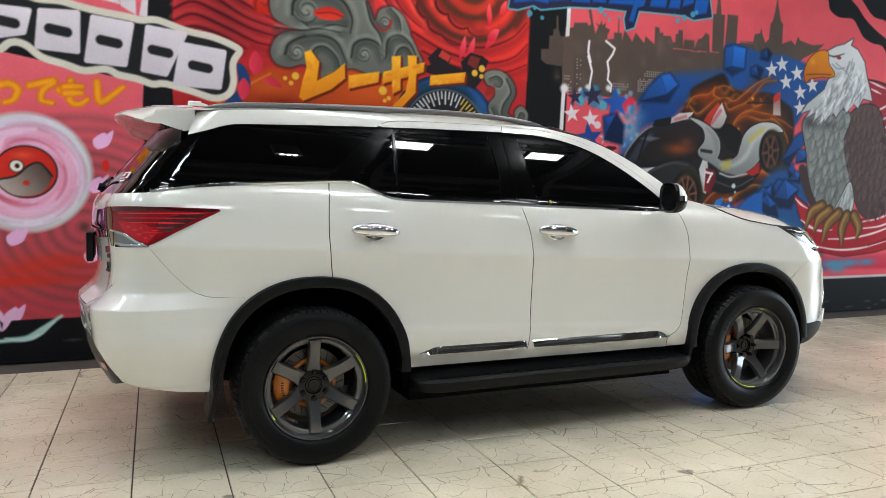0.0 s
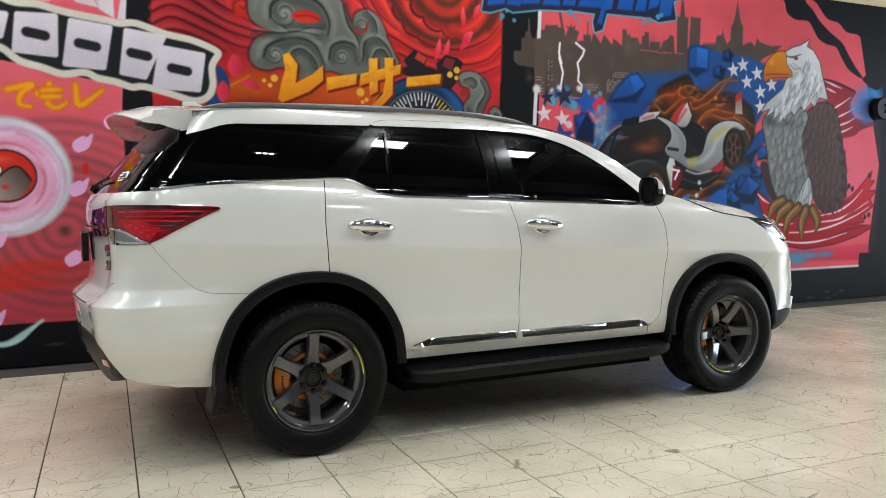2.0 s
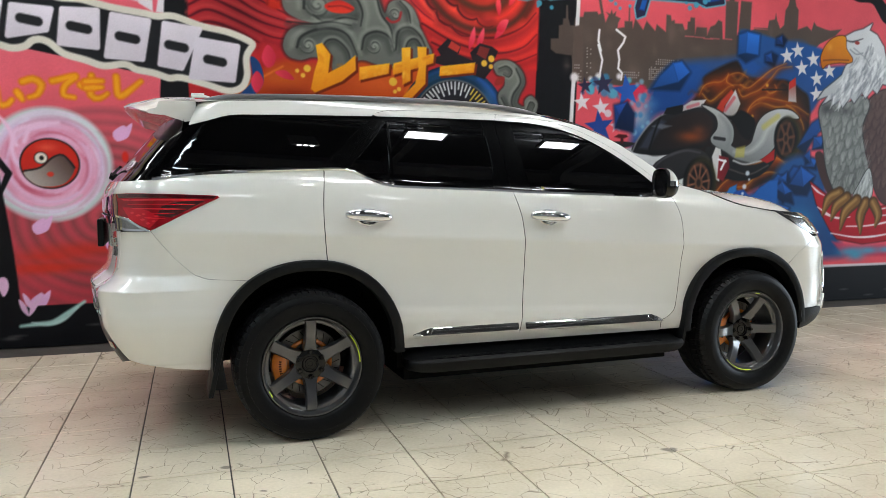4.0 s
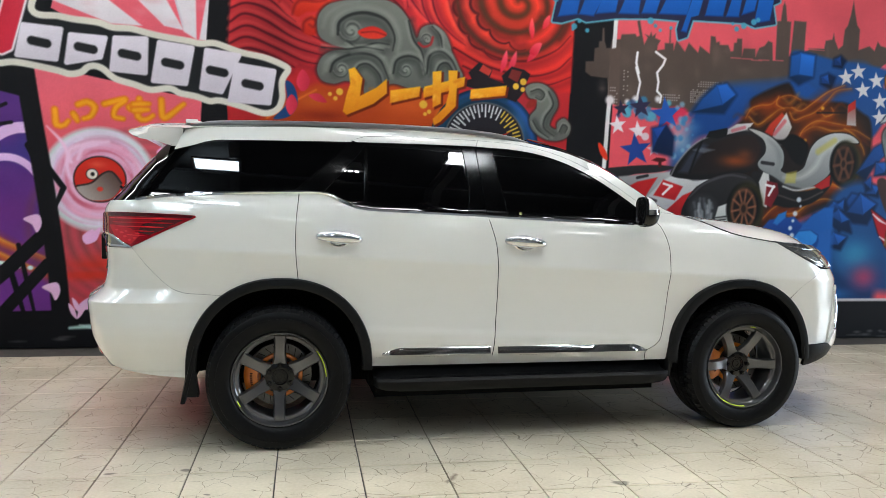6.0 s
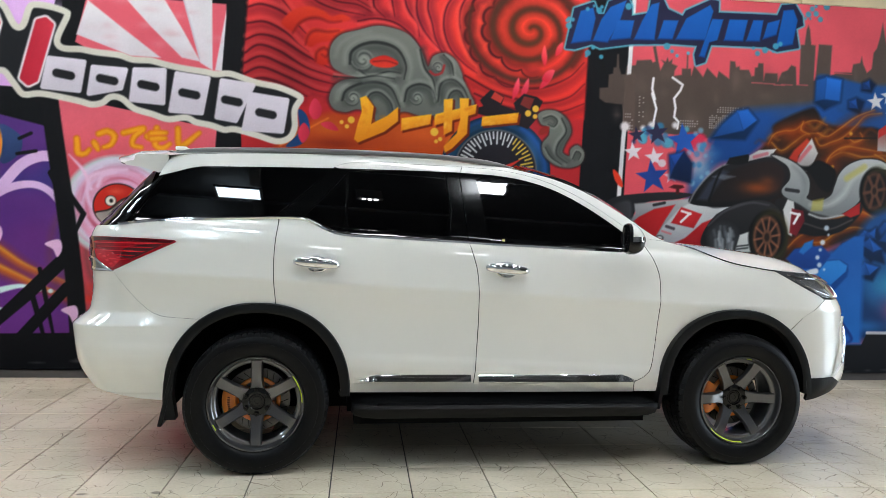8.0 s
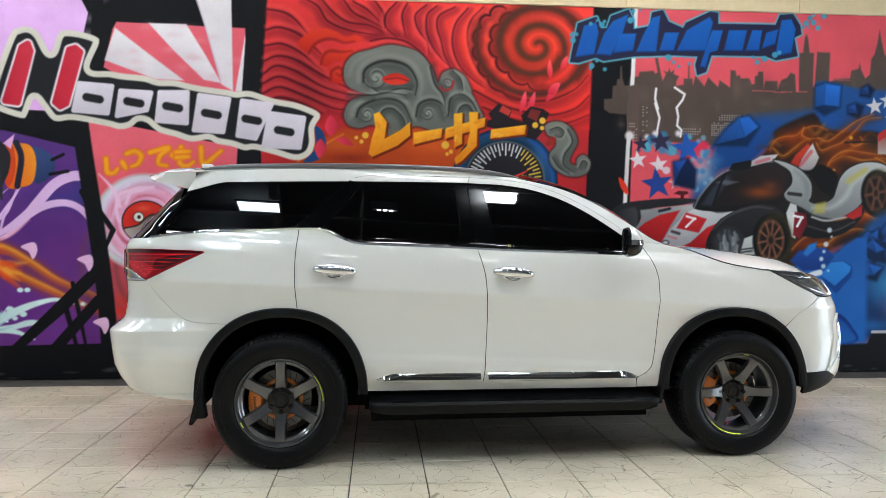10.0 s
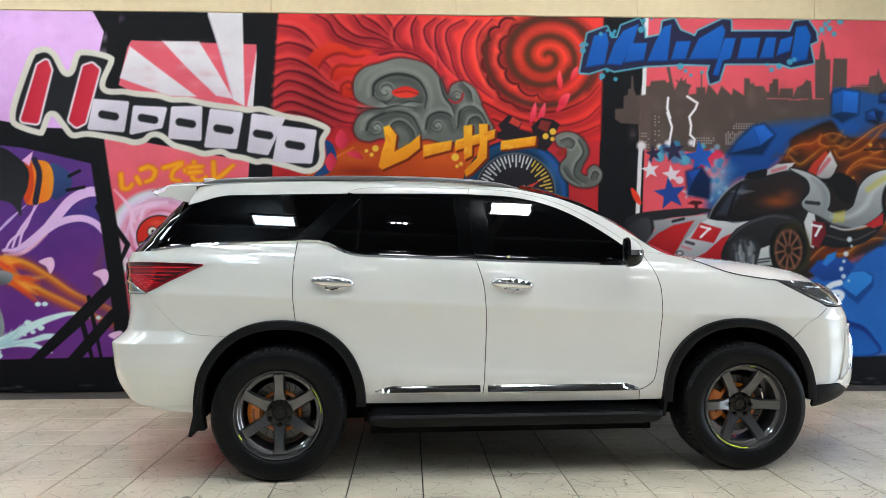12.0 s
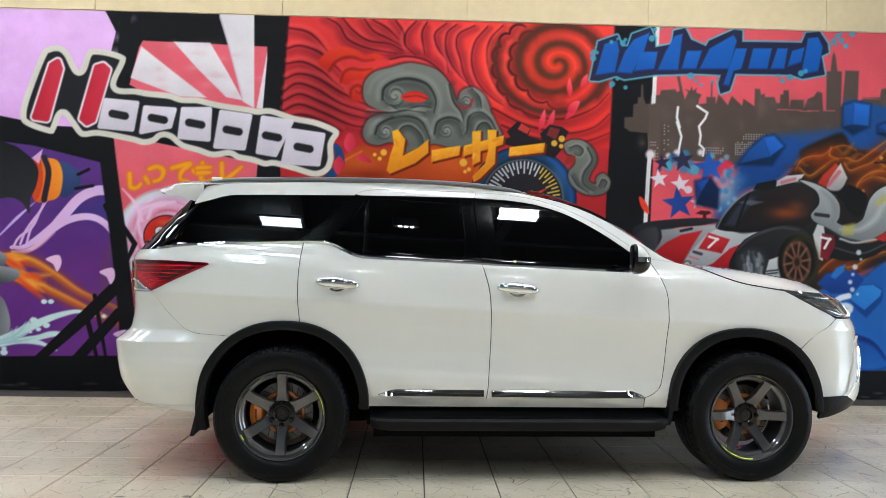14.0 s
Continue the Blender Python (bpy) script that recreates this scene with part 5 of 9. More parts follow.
fill(swoosh, (116, 120, 121), (186, 188, 186), (0.1, 1), curve=True)
line([(4.806, 2.06), (4.911, 1.961), (4.943, 1.837), (4.91, 1.744)], 0.05, (120, 124, 126), 0.03, ends=(0.3, 0.3), alpha=0.7)
line([(5.001, 1.678), (5.19, 1.684), (5.348, 1.792), (5.442, 1.945), (5.601, 2.054)], 0.05, (222, 222, 219), 0.03, ends=(0.3, 0.3), alpha=0.5)
line([(4.711, 1.75), (4.876, 1.675), (5.018, 1.599), (5.196, 1.563)], 0.020, (44, 44, 46), 0.012, ends=(0.5, 0.5))
line([(4.744, 1.825), (4.869, 1.812)], 0.036, (46, 46, 48), 0.007, False)
fill([(5.01, 1.621), (5.024, 1.725), (5.142, 1.751), (5.13, 1.625)], (186, 172, 66), soft=0.012, alpha=0.6)
line([(5.377, 1.954), (5.562, 2.076)], 0.06, (192, 178, 76), 0.016, False, alpha=0.6)
fill([(4.638, 1.714), (4.762, 1.717), (4.942, 1.608), (5.134, 1.544), (5.373, 1.574), (5.532, 1.694), (5.538, 1.601), (5.343, 1.423), (5.08, 1.37), (4.852, 1.411), (4.673, 1.521)], (20, 20, 22), (34, 33, 34), (0, 1), soft=0.010, curve=True)
line([(4.993, 1.587), (5.146, 1.55), (5.359, 1.591)], 0.018, (186, 188, 188), 0.010)
line([(4.948, 1.494), (5.203, 1.442), (5.451, 1.541)], 0.016, (70, 64, 62), 0.010)
fill([(5.346, 1.596), (5.531, 1.717), (5.531, 1.601), (5.437, 1.564)], (166, 34, 34), soft=0.008)
fill([(4.717, 1.625), (4.761, 1.729), (4.825, 1.708), (4.844, 1.583), (4.817, 1.364), (4.766, 1.386)], (206, 207, 205), soft=0.008)
fill([(4.791, 1.398), (4.809, 1.639), (4.929, 1.619), (4.947, 1.516), (4.867, 1.365)], (92, 22, 30), (132, 30, 38), (-1, 0), soft=0.008)
line([(4.799, 1.598), (4.894, 1.578)], 0.024, (236, 233, 233), 0.006, False)
line([(4.887, 1.584), (4.836, 1.491)], 0.026, (236, 233, 233), 0.006, False)
# near front arch and headlight
fill([(3.881, 1.242), (3.932, 1.446), (4.105, 1.608), (4.381, 1.706), (4.59, 1.689), (4.694, 1.59), (4.571, 1.575), (4.426, 1.515), (4.359, 1.399), (4.344, 1.194), (4.115, 1.122)], (20, 20, 22), (44, 43, 45), (0.2, 1), curve=True)
line([(3.944, 1.446), (4.118, 1.597), (4.369, 1.683), (4.567, 1.666)], 0.022, (84, 84, 88), 0.014, ends=(0.3, 0.3), alpha=0.8)
oval((4.106, 1.337), 0.16, 0.145, (46, 48, 51), 0.03)
for k in range(26):
    o = (4.005, 1.425)
    p = (o[0] + mrng.uniform(0, 0.20), o[1] - mrng.uniform(-0.02, 0.14))
    line([p, (p[0] + mrng.uniform(-0.01, 0.02), p[1] - mrng.uniform(0.04, 0.10))], mrng.uniform(0.012, 0.03), ((172, 178, 182), (120, 126, 130), (86, 90, 96))[k % 3], 0.014, False, alpha=0.65)
fill([(4.228, 1.192), (4.275, 1.363), (4.395, 1.406), (4.393, 1.195)], (160, 166, 164), (206, 209, 207), (0, 1), soft=0.008)
for p in ((4.243, 1.249), (4.239, 1.221)):
    line([p, (p[0] + 0.12, p[1] + 0.016)], 0.016, (56, 58, 60), 0.006, False)
for w0, rx, rz, spokes, warm in (((4.57, 1.347), 0.185, 0.27, 10, 1.45), ((5.691, 1.837), 0.155, 0.24, 6, 1.0)):
    oval(w0, rx * 1.12, rz, (16, 16, 17), 0.012)
    oval((w0[0] + 0.03, w0[1] + 0.01), rx, rz * 0.94, (78, 72, 34), 0.03, 0.6, 0.035)
    oval((w0[0] - 0.012, w0[1]), rx * 0.78, rz * 0.80, (30, 24, 23), 0.012)
    oval((w0[0] - 0.012, w0[1]), rx * 0.76, rz * 0.78, (84 * warm, 54 * warm, 38 * warm), 0.014, 0.9, 0.022)
    for k in range(spokes):
        th = radians(360 / spokes * k + 8)
        line([(w0[0] - 0.012 + rx * 0.2 * math.cos(th), w0[1] + rz * 0.2 * math.sin(th)), (w0[0] - 0.012 + rx * 0.70 * math.cos(th), w0[1] + rz * 0.72 * math.sin(th))], 0.20 / spokes, (92 * warm, 58 * warm, 42 * warm), 0.010, False, (0.8, 1))
    oval((w0[0] - 0.012, w0[1]), rx * 0.27, rz * 0.27, (96, 64, 46), 0.01)
    oval((w0[0] - 0.012, w0[1]), rx * 0.14, rz * 0.15, (40, 30, 26), 0.008)

# blue field, water and blocks below the racer
fill([(4.82, 1.066), (5.091, 1.163), (5.35, 1.307), (5.587, 1.417), (6.021, 1.52), (6.094, 0.316), (5.506, 0.339), (5.008, 0.349), (4.739, 0.696)] , (16, 46, 88), (20, 60, 112), (0.3, 1), soft=0.05, curve=True)
fill([(5.561, 1.463), (5.898, 1.658), (6.254, 1.463), (6.279, 1.183), (6.471, 0.722), (6.55, 0.515), (5.922, 0.541), (5.572, 0.881)], (26, 66, 116), (30, 78, 136), (0, 1), soft=0.05, curve=True)
for p, rx, rz, col, al in (((5.297, 0.876), 0.3, 0.14, (20, 70, 140), 0.6), ((5.877, 0.883), 0.28, 0.22, (56, 150, 190), 0.7), ((5.989, 0.648), 0.2, 0.16, (206, 60, 90), 0.7), ((5.641, 0.469), 0.25, 0.08, (44, 120, 190), 0.6), ((5.097, 1.047), 0.2, 0.08, (46, 120, 200), 0.6)):
    glow(p, rx, rz, col, al)
for q in ([(5.679, 1.372), (5.8, 1.527), (5.97, 1.502), (6.028, 1.403), (6.023, 1.274), (5.856, 1.236)], [(5.439, 1.309), (5.586, 1.434), (5.722, 1.414), (5.811, 1.117), (5.535, 1.194)], [(5.047, 1.046), (5.167, 1.164), (5.359, 1.139), (5.452, 1.082), (5.229, 0.956)], [(4.899, 1.228), (5.021, 1.294), (5.082, 1.22), (4.966, 1.16)], [(5.354, 1.237), (5.363, 1.301), (5.471, 1.315), (5.437, 1.221)], [(5.617, 1.336), (5.626, 1.406), (5.713, 1.466), (5.756, 1.38)], [(5.483, 0.983), (5.604, 1.114), (5.762, 1.07), (5.692, 0.94)], [(5.221, 1.096), (5.317, 1.213), (5.47, 1.205), (5.451, 1.1)], [(5.845, 1.749), (6.029, 2.012), (6.203, 2.109), (6.311, 2.059), (6.068, 1.869), (5.95, 1.685)], [(6.053, 1.725), (6.068, 1.856), (6.226, 1.872), (6.221, 1.74)], [(5.953, 1.528), (6.021, 1.627), (6.126, 1.608), (6.111, 1.502)], [(5.75, 1.333), (5.901, 1.528), (6.095, 1.423), (5.995, 1.213), (5.821, 1.228)], [(5.548, 1.295), (5.648, 1.359), (5.786, 1.254), (5.669, 1.126)], [(5.935, 1.647), (6.01, 1.707), (6.018, 1.579), (5.966, 1.566)]):
    shard(q, (30, 90, 172))
# wide pale blocks and a leaf low beside the car's nose
fill([(4.733, 0.727), (4.775, 1.036), (4.9, 1.151), (5.072, 1.125), (5.244, 1.213), (5.463, 1.205), (5.59, 1.162), (5.597, 0.29), (5.31, 0.275), (5.08, 0.283)], (30, 104, 184), (34, 92, 168), (0, 1), soft=0.03)
fill([(4.763, 1.137), (4.854, 1.24), (4.957, 1.253), (5.14, 1.278), (5.244, 1.179), (5.102, 1.042), (4.901, 1.038)], (20, 56, 124), (26, 70, 146), (0, 1), soft=0.012)
fill([(4.9, 1.207), (4.956, 1.298), (5.048, 1.333), (5.037, 1.265), (4.946, 1.185)], (36, 110, 186), soft=0.010)
fill([(5.233, 1.173), (5.33, 1.282), (5.484, 1.375), (5.588, 1.376), (5.59, 1.162), (5.417, 1.114)], (28, 92, 170), soft=0.012)
fill([(5.091, 0.98), (5.113, 1.042), (5.187, 1.133), (5.337, 1.141), (5.429, 1.092), (5.435, 1.024), (5.419, 0.968), (5.265, 0.802), (5.167, 0.879)], (18, 66, 134), soft=0.012)
fill([(5.114, 1.019), (5.199, 1.122), (5.331, 1.135), (5.418, 1.08), (5.407, 1.024), (5.247, 0.881), (5.103, 0.98)], (36, 116, 196), (46, 132, 210), (0.3, 1), soft=0.008)
fill([(5.106, 0.637), (5.203, 0.627), (5.336, 0.573), (5.435, 0.462), (5.505, 0.328), (5.339, 0.27), (5.138, 0.301)], (18, 44, 112), curve=True, soft=0.012)
fill([(5.106, 0.57), (5.221, 0.566), (5.342, 0.517), (5.435, 0.417), (5.482, 0.328), (5.338, 0.286), (5.137, 0.323)], (30, 100, 180), (24, 80, 158), (0, 1), curve=True, soft=0.02)
for p, r_ in (((5.183, 1.453), 0.026), ((5.206, 1.385), 0.012), ((5.147, 1.308), 0.026), ((5.125, 1.233), 0.016), ((5.098, 1.157), 0.022), ((5.121, 1.082), 0.024), ((5.174, 1.037), 0.012)):
    oval(p, r_, r_, (206, 218, 226), 0.010, 0.9)
line([(5.085, 1.019), (4.999, 0.995), (4.954, 0.955), (4.983, 0.916), (5.057, 0.923), (5.103, 0.901), (5.081, 0.856), (5.001, 0.826)], 0.058, (222, 228, 234), 0.010)

# bird kept to plain forms, flag, ribbons
fill([(6.842, 2.705), (7.241, 2.699), (7.637, 2.595), (7.601, 2.496), (7.564, 2.425), (7.649, 2.268), (7.903, 2.228), (8.008, 2.188), (7.755, 2.111), (7.637, 2.038), (7.361, 2.004), (7.241, 2.083), (7.155, 2.354), (7.054, 2.554)], (128, 28, 40), (172, 44, 56), (-1, 0), soft=0.010, curve=True)
for pts in ([(7.107, 2.692), (7.262, 2.645), (7.399, 2.611)], [(7.148, 2.599), (7.304, 2.552)], [(7.157, 2.313), (7.367, 2.404), (7.561, 2.508)], [(7.199, 2.205), (7.449, 2.296), (7.625, 2.372)], [(7.24, 2.124), (7.502, 2.194), (7.649, 2.261)], [(7.243, 2.042), (7.456, 2.089), (7.613, 2.149)]):
    line(pts, 0.026, (226, 206, 208), 0.008, ends=(0.6, 0.3))
line([(6.861, 2.706), (7.261, 2.686), (7.638, 2.581)], 0.02, (56, 20, 28), 0.010)
for p, rx, rz in (((7.791, 2.518), 0.18, 0.12), ((7.695, 2.375), 0.18, 0.14), ((7.949, 2.384), 0.2, 0.16), ((7.961, 2.596), 0.18, 0.10), ((7.851, 2.254), 0.14, 0.08), ((8.006, 2.513), 0.2, 0.2)):
    glow(p, rx, rz, (58, 140, 214), 0.8)
ribbon = [(7.042, 1.063), (7.408, 1.155), (7.682, 1.321), (7.88, 1.491), (7.979, 1.591), (7.942, 1.463), (8.024, 1.477), (7.905, 1.349), (8.05, 1.348), (7.95, 1.248), (8.016, 1.162), (7.794, 1.036), (7.858, 0.964), (7.595, 0.927), (8.036, 0.902), (7.721, 0.781), (7.325, 0.694), (6.826, 0.649), (6.453, 0.716), (6.341, 0.82), (6.138, 1.118), (6.044, 1.357), (6.278, 1.21), (6.627, 1.097)]
fill(ribbon, (84, 14, 22), grow=0.012, soft=0.012)
fill(ribbon, (158, 22, 34), (200, 40, 50), (0.2, 1), soft=0.008)
for pts in ([(7.08, 1.049), (7.39, 1.099), (7.626, 1.209), (7.823, 1.363)], [(7.006, 0.967), (7.394, 1.001), (7.69, 1.109), (7.941, 1.22)], [(6.578, 0.854), (6.914, 0.859), (7.298, 0.919), (7.692, 1.038), (7.944, 1.148)], [(6.36, 0.779), (6.73, 0.727), (7.109, 0.743), (7.559, 0.829)], [(6.156, 1.078), (6.283, 1.009), (6.392, 0.967)], [(6.062, 1.318), (6.152, 1.251), (6.242, 1.21)], [(6.265, 0.996), (6.447, 0.952), (6.63, 0.962)]):
    line(pts, 0.026, (232, 216, 218), 0.008, ends=(0.5, 0.3))
for pts in ([(7.492, 1.013), (7.789, 1.165)], [(7.205, 0.768), (7.597, 0.87), (7.901, 0.906)], [(7.447, 1.169), (7.684, 1.279)]):
    line(pts, 0.02, (110, 18, 28), 0.012, ends=(0.4, 0.2))
for p in ((7.578, 1.413), (7.64, 1.378), (7.939, 1.548), (7.876, 1.021), (7.947, 1.048), (7.53, 1.378)):
    oval(p, 0.026, 0.032, (46, 30, 36), 0.010)
wing = [(6.733, 1.962), (6.782, 2.192), (6.871, 2.33), (7.058, 2.418), (7.251, 2.385), (7.353, 2.224), (7.432, 1.936), (7.5, 1.672), (7.512, 1.322), (7.389, 1.141), (7.117, 1.117), (6.958, 1.312), (6.844, 1.653)]
fill(wing, (44, 33, 34), curve=True, grow=0.014, soft=0.012)
fill(wing, (72, 52, 51), (90, 70, 66), (0.4, 1), curve=True)
chest = [(6.123, 2.145), (6.235, 2.267), (6.504, 2.25), (6.741, 2.339), (6.837, 2.235), (6.75, 1.99), (6.795, 1.734), (6.857, 1.531), (6.806, 1.354), (6.623, 1.219), (6.44, 1.208), (6.31, 1.383), (6.233, 1.595), (6.191, 1.859)]
fill([(6.09, 1.66), (6.195, 1.687), (6.29, 1.463), (6.422, 1.208), (6.314, 1.209), (6.184, 1.396)], (64, 44, 42), soft=0.010, curve=True)
fill(chest, (44, 46, 47), curve=True, grow=0.012, soft=0.014)
fill(chest, (100, 103, 101), (128, 131, 128), (-0.4, 1), curve=True)


def feathers(pts, n, size, dark, light, fall=(-0.2, -1.0)):
    """Loose rows of short drooping strokes inside an outline."""
    xs, zs = [p[0] for p in pts], [p[1] for p in pts]
    made = 0
    while made < n:
        x, z = mrng.uniform(min(xs), max(xs)), mrng.uniform(min(zs), max(zs))
        inside = False
        for u, v in zip(pts, pts[1:] + pts[:1]):
            if (u[1] > z) != (v[1] > z) and x < (v[0] - u[0]) * (z - u[1]) / (v[1] - u[1]) + u[0]:
                inside = not inside
        if not inside:
            continue
        made += 1
        k = size * mrng.uniform(0.6, 1.3)
        bend = mrng.normal(0, 0.25)
        d = (fall[0] + bend, fall[1])
        line([(x, z), (x + d[0] * k * 0.5 + 0.01, z + d[1] * k * 0.5), (x + d[0] * k, z + d[1] * k)], k * 0.22, dark if made % 2 else light, 0.010, ends=(0.7, 0.05), alpha=0.55)


def span(pts, z):
    """Where an outline is cut at one height."""
    xs = [u[0] + (v[0] - u[0]) * (z - u[1]) / (v[1] - u[1]) for u, v in zip(pts, pts[1:] + pts[:1]) if (u[1] > z) != (v[1] > z)]
    return (min(xs), max(xs)) if xs else None


def plumage(pts, rows, wide, drop, shade, light, strength):
    """Overlapping rows of drooping feather tips with a soft shadow under each."""
    top, low = max(p[1] for p in pts), min(p[1] for p in pts)
    for r_ in range(rows):
        z = low + (top - low) * (r_ + 0.6) / (rows + 0.4)
        cut = span(pts, z)
        if not cut:
            continue
        x = cut[0] + mrng.uniform(0, wide)
        while x < cut[1] - wide * 0.4:
            w_, zz = wide * mrng.uniform(0.55, 1.5), z + mrng.normal(0, drop * 0.5)
            tip = (x + w_ * 0.35, zz - drop * mrng.uniform(0.7, 1.2))
            line([(x, zz), (x + w_ * 0.12, zz - drop * 0.55), tip, (x + w_ * 0.75, zz - drop * 0.5), (x + w_, zz)], 0.020, shade, 0.016, ends=(0.6, 0.6), alpha=strength)
            for q in (0.2, 0.42, 0.64):
                line([(x + w_ * q + 0.02, zz + drop * 0.5), (x + w_ * q, zz), (tip[0] + w_ * (q - 0.42) * 0.5, tip[1] + drop * 0.15)], 0.018, light, 0.013, ends=(0.2, 0.6), alpha=strength)
            x += w_


plumage(wing, 13, 0.085, 0.075, (48, 34, 35), (104, 82, 77), 0.36)
plumage(chest, 12, 0.105, 0.085, (64, 67, 66), (178, 180, 175), 0.40)
for x, z in ((7.43, 1.98), (7.48, 1.82), (7.51, 1.66), (7.525, 1.50), (7.52, 1.34), (7.44, 1.20), (7.30, 1.13)):
    fill([(x - 0.07, z + 0.10), (x + 0.012, z + 0.02), (x + 0.028, z - 0.10), (x - 0.03, z - 0.02), (x - 0.10, z + 0.02)], (64, 46, 46), soft=0.008)
glow((6.237, 2.175), 0.12, 0.08, (52, 54, 56), 0.7)
glow((6.507, 2.157), 0.2, 0.06, (60, 62, 64), 0.5)
leg = [(6.661, 1.178), (6.75, 1.354), (6.876, 1.517), (6.939, 1.326), (6.905, 1.168)]
fill(leg, (52, 54, 55), curve=True, grow=0.008)
fill(leg, (148, 152, 151), (176, 179, 178), (0, 1), curve=True)
feathers(leg, 24, 0.12, (104, 108, 107), (206, 208, 207), (-0.25, -1.0))
head = [(6.449, 2.986), (6.574, 3.047), (6.701, 3.082), (6.829, 3.151), (6.794, 3.076), (6.907, 3.03), (7.015, 2.903), (7.068, 2.724), (7.13, 2.571), (7.162, 2.464), (7.018, 2.485), (6.945, 2.373), (6.869, 2.424), (6.779, 2.313), (6.721, 2.378), (6.614, 2.254), (6.557, 2.318), (6.451, 2.195), (6.413, 2.287), (6.307, 2.217), (6.305, 2.296), (6.165, 2.225), (6.233, 2.319), (6.093, 2.275), (6.179, 2.383), (6.318, 2.48), (6.424, 2.558), (6.475, 2.666), (6.564, 2.736), (6.435, 2.854)]
fill(head, (70, 70, 74), grow=0.012, soft=0.012)
fill(head, (178, 181, 184), (226, 226, 227), (0.1, 1), soft=0.008)
feathers([(6.583, 2.731), (6.854, 2.946), (7.008, 2.822), (7.092, 2.556), (6.868, 2.438), (6.595, 2.293), (6.359, 2.285), (6.251, 2.32), (6.425, 2.511)], 150, 0.12, (128, 131, 138), (242, 242, 242), (-0.55, -0.9))
glow((6.527, 2.767), 0.10, 0.05, (170, 172, 180), 0.6)
line([(6.45, 2.947), (6.559, 2.934), (6.704, 2.977)], 0.020, (64, 58, 64), 0.009, ends=(0.5, 0.3))
oval((6.623, 2.925), 0.034, 0.020, (150, 54, 50))
line([(6.525, 2.846), (6.617, 2.799), (6.709, 2.817)], 0.012, (130, 132, 140), 0.010)
line([(6.579, 2.863), (6.747, 2.766), (6.824, 2.677)], 0.012, (146, 148, 154), 0.010)
beak = [(6.449, 2.98), (6.306, 2.97), (6.185, 2.878), (6.118, 2.744), (6.147, 2.622), (6.207, 2.664), (6.367, 2.693), (6.529, 2.701), (6.564, 2.743), (6.471, 2.856)]
fill(beak, (70, 40, 16), curve=True, grow=0.008, soft=0.010)
fill(beak, (190, 100, 16), (226, 142, 30), (0.2, 1), curve=True)
line([(6.154, 2.707), (6.312, 2.722), (6.51, 2.727)], 0.014, (120, 64, 16), 0.008)
glow((6.238, 2.855), 0.05, 0.05, (240, 168, 60), 0.6)
for pts in ([(6.458, 1.235), (6.315, 1.169), (6.23, 0.984)], [(6.569, 1.179), (6.425, 1.087), (6.357, 0.927)], [(6.718, 1.15), (6.555, 1.017), (6.496, 0.816)], [(6.85, 1.121), (6.779, 0.972), (6.794, 0.766)], [(6.964, 1.12), (7.044, 0.98), (7.01, 0.843)]):
    line(pts, 0.135, (52, 34, 18), 0.012, ends=(1.1, 0.15))
    line(pts, 0.105, (120, 84, 40), 0.02, ends=(1.1, 0.12))
    line([(x - 0.012, z + 0.012) for x, z in pts], 0.03, (176, 134, 74), 0.016, ends=(1.0, 0.1), alpha=0.8)
fill([(6.381, 0.684), (6.826, 0.628), (7.405, 0.664), (7.961, 0.688), (8, 0.47), (6.55, 0.515)], (196, 34, 58), (206, 60, 84), (0, 1), soft=0.02, alpha=0.8)
for p, rx, rz in (((6.641, 0.56), 0.22, 0.07), ((6.923, 0.569), 0.2, 0.06), ((7.192, 0.573), 0.16, 0.05), ((6.735, 0.522), 0.15, 0.08)):
    glow(p, rx, rz, (60, 150, 180), 0.85)
# black smoke trails, right margin and base band
fill([(6.271, 3.673), (6.416, 3.571), (6.464, 3.445), (6.602, 3.378), (6.804, 3.375), (6.9, 3.283), (6.987, 3.183), (7.131, 3.126), (7.286, 3.103), (7.387, 2.98), (7.529, 2.838), (7.773, 2.748), (7.627, 2.892), (7.503, 3.029), (7.391, 3.158), (7.184, 3.271), (7.009, 3.385), (6.874, 3.514), (6.76, 3.602), (6.72, 3.717)], BLACK, curve=True, soft=0.008)
fill([(6.812, 3.726), (6.947, 3.593), (7.122, 3.435), (7.315, 3.397), (7.464, 3.3), (7.673, 3.274), (7.819, 3.147), (7.875, 2.997), (7.87, 2.844), (7.773, 2.727), (8.123, 2.703), (8.078, 3.849)], BLACK, curve=True, soft=0.008)
fill([(8.120, 0), (8.6, 0), (8.6, 3.7), (8.120 + 0.03, 3.7)], BLACK)
zb = 0.405
fill([(3.2, -0.1), (8.6, -0.1), (8.6, zb + 0.16), (8.120 - 0.32, zb + 0.16), (8.120 - 0.34, zb), (5.66, zb), (5.60, 0.275), (3.2, 0.275)], BLACK)
line([(5.66, zb), (8.120 - 0.34, zb)], 0.03, (214, 208, 210), 0.006, False, alpha=0.9)
fill([(-3.8, -0.1), (3.4, -0.1), (3.4, 0.34), (-1.6, 0.34), (-3.8, 0.30)], BLACK)
line([(-1.9, 0.175), (-1.78, 0.185), (-1.66, 0.195), (-1.56, 0.26), (-1.425, 0.355)], 0.05, (176, 214, 206), 0.010, ends=(0.5, 0.5))
line([(-1.82, 0.2), (-1.7, 0.18), (-1.58, 0.215), (-1.475, 0.31)], 0.03, (196, 226, 220), 0.010, ends=(0.3, 0.3))
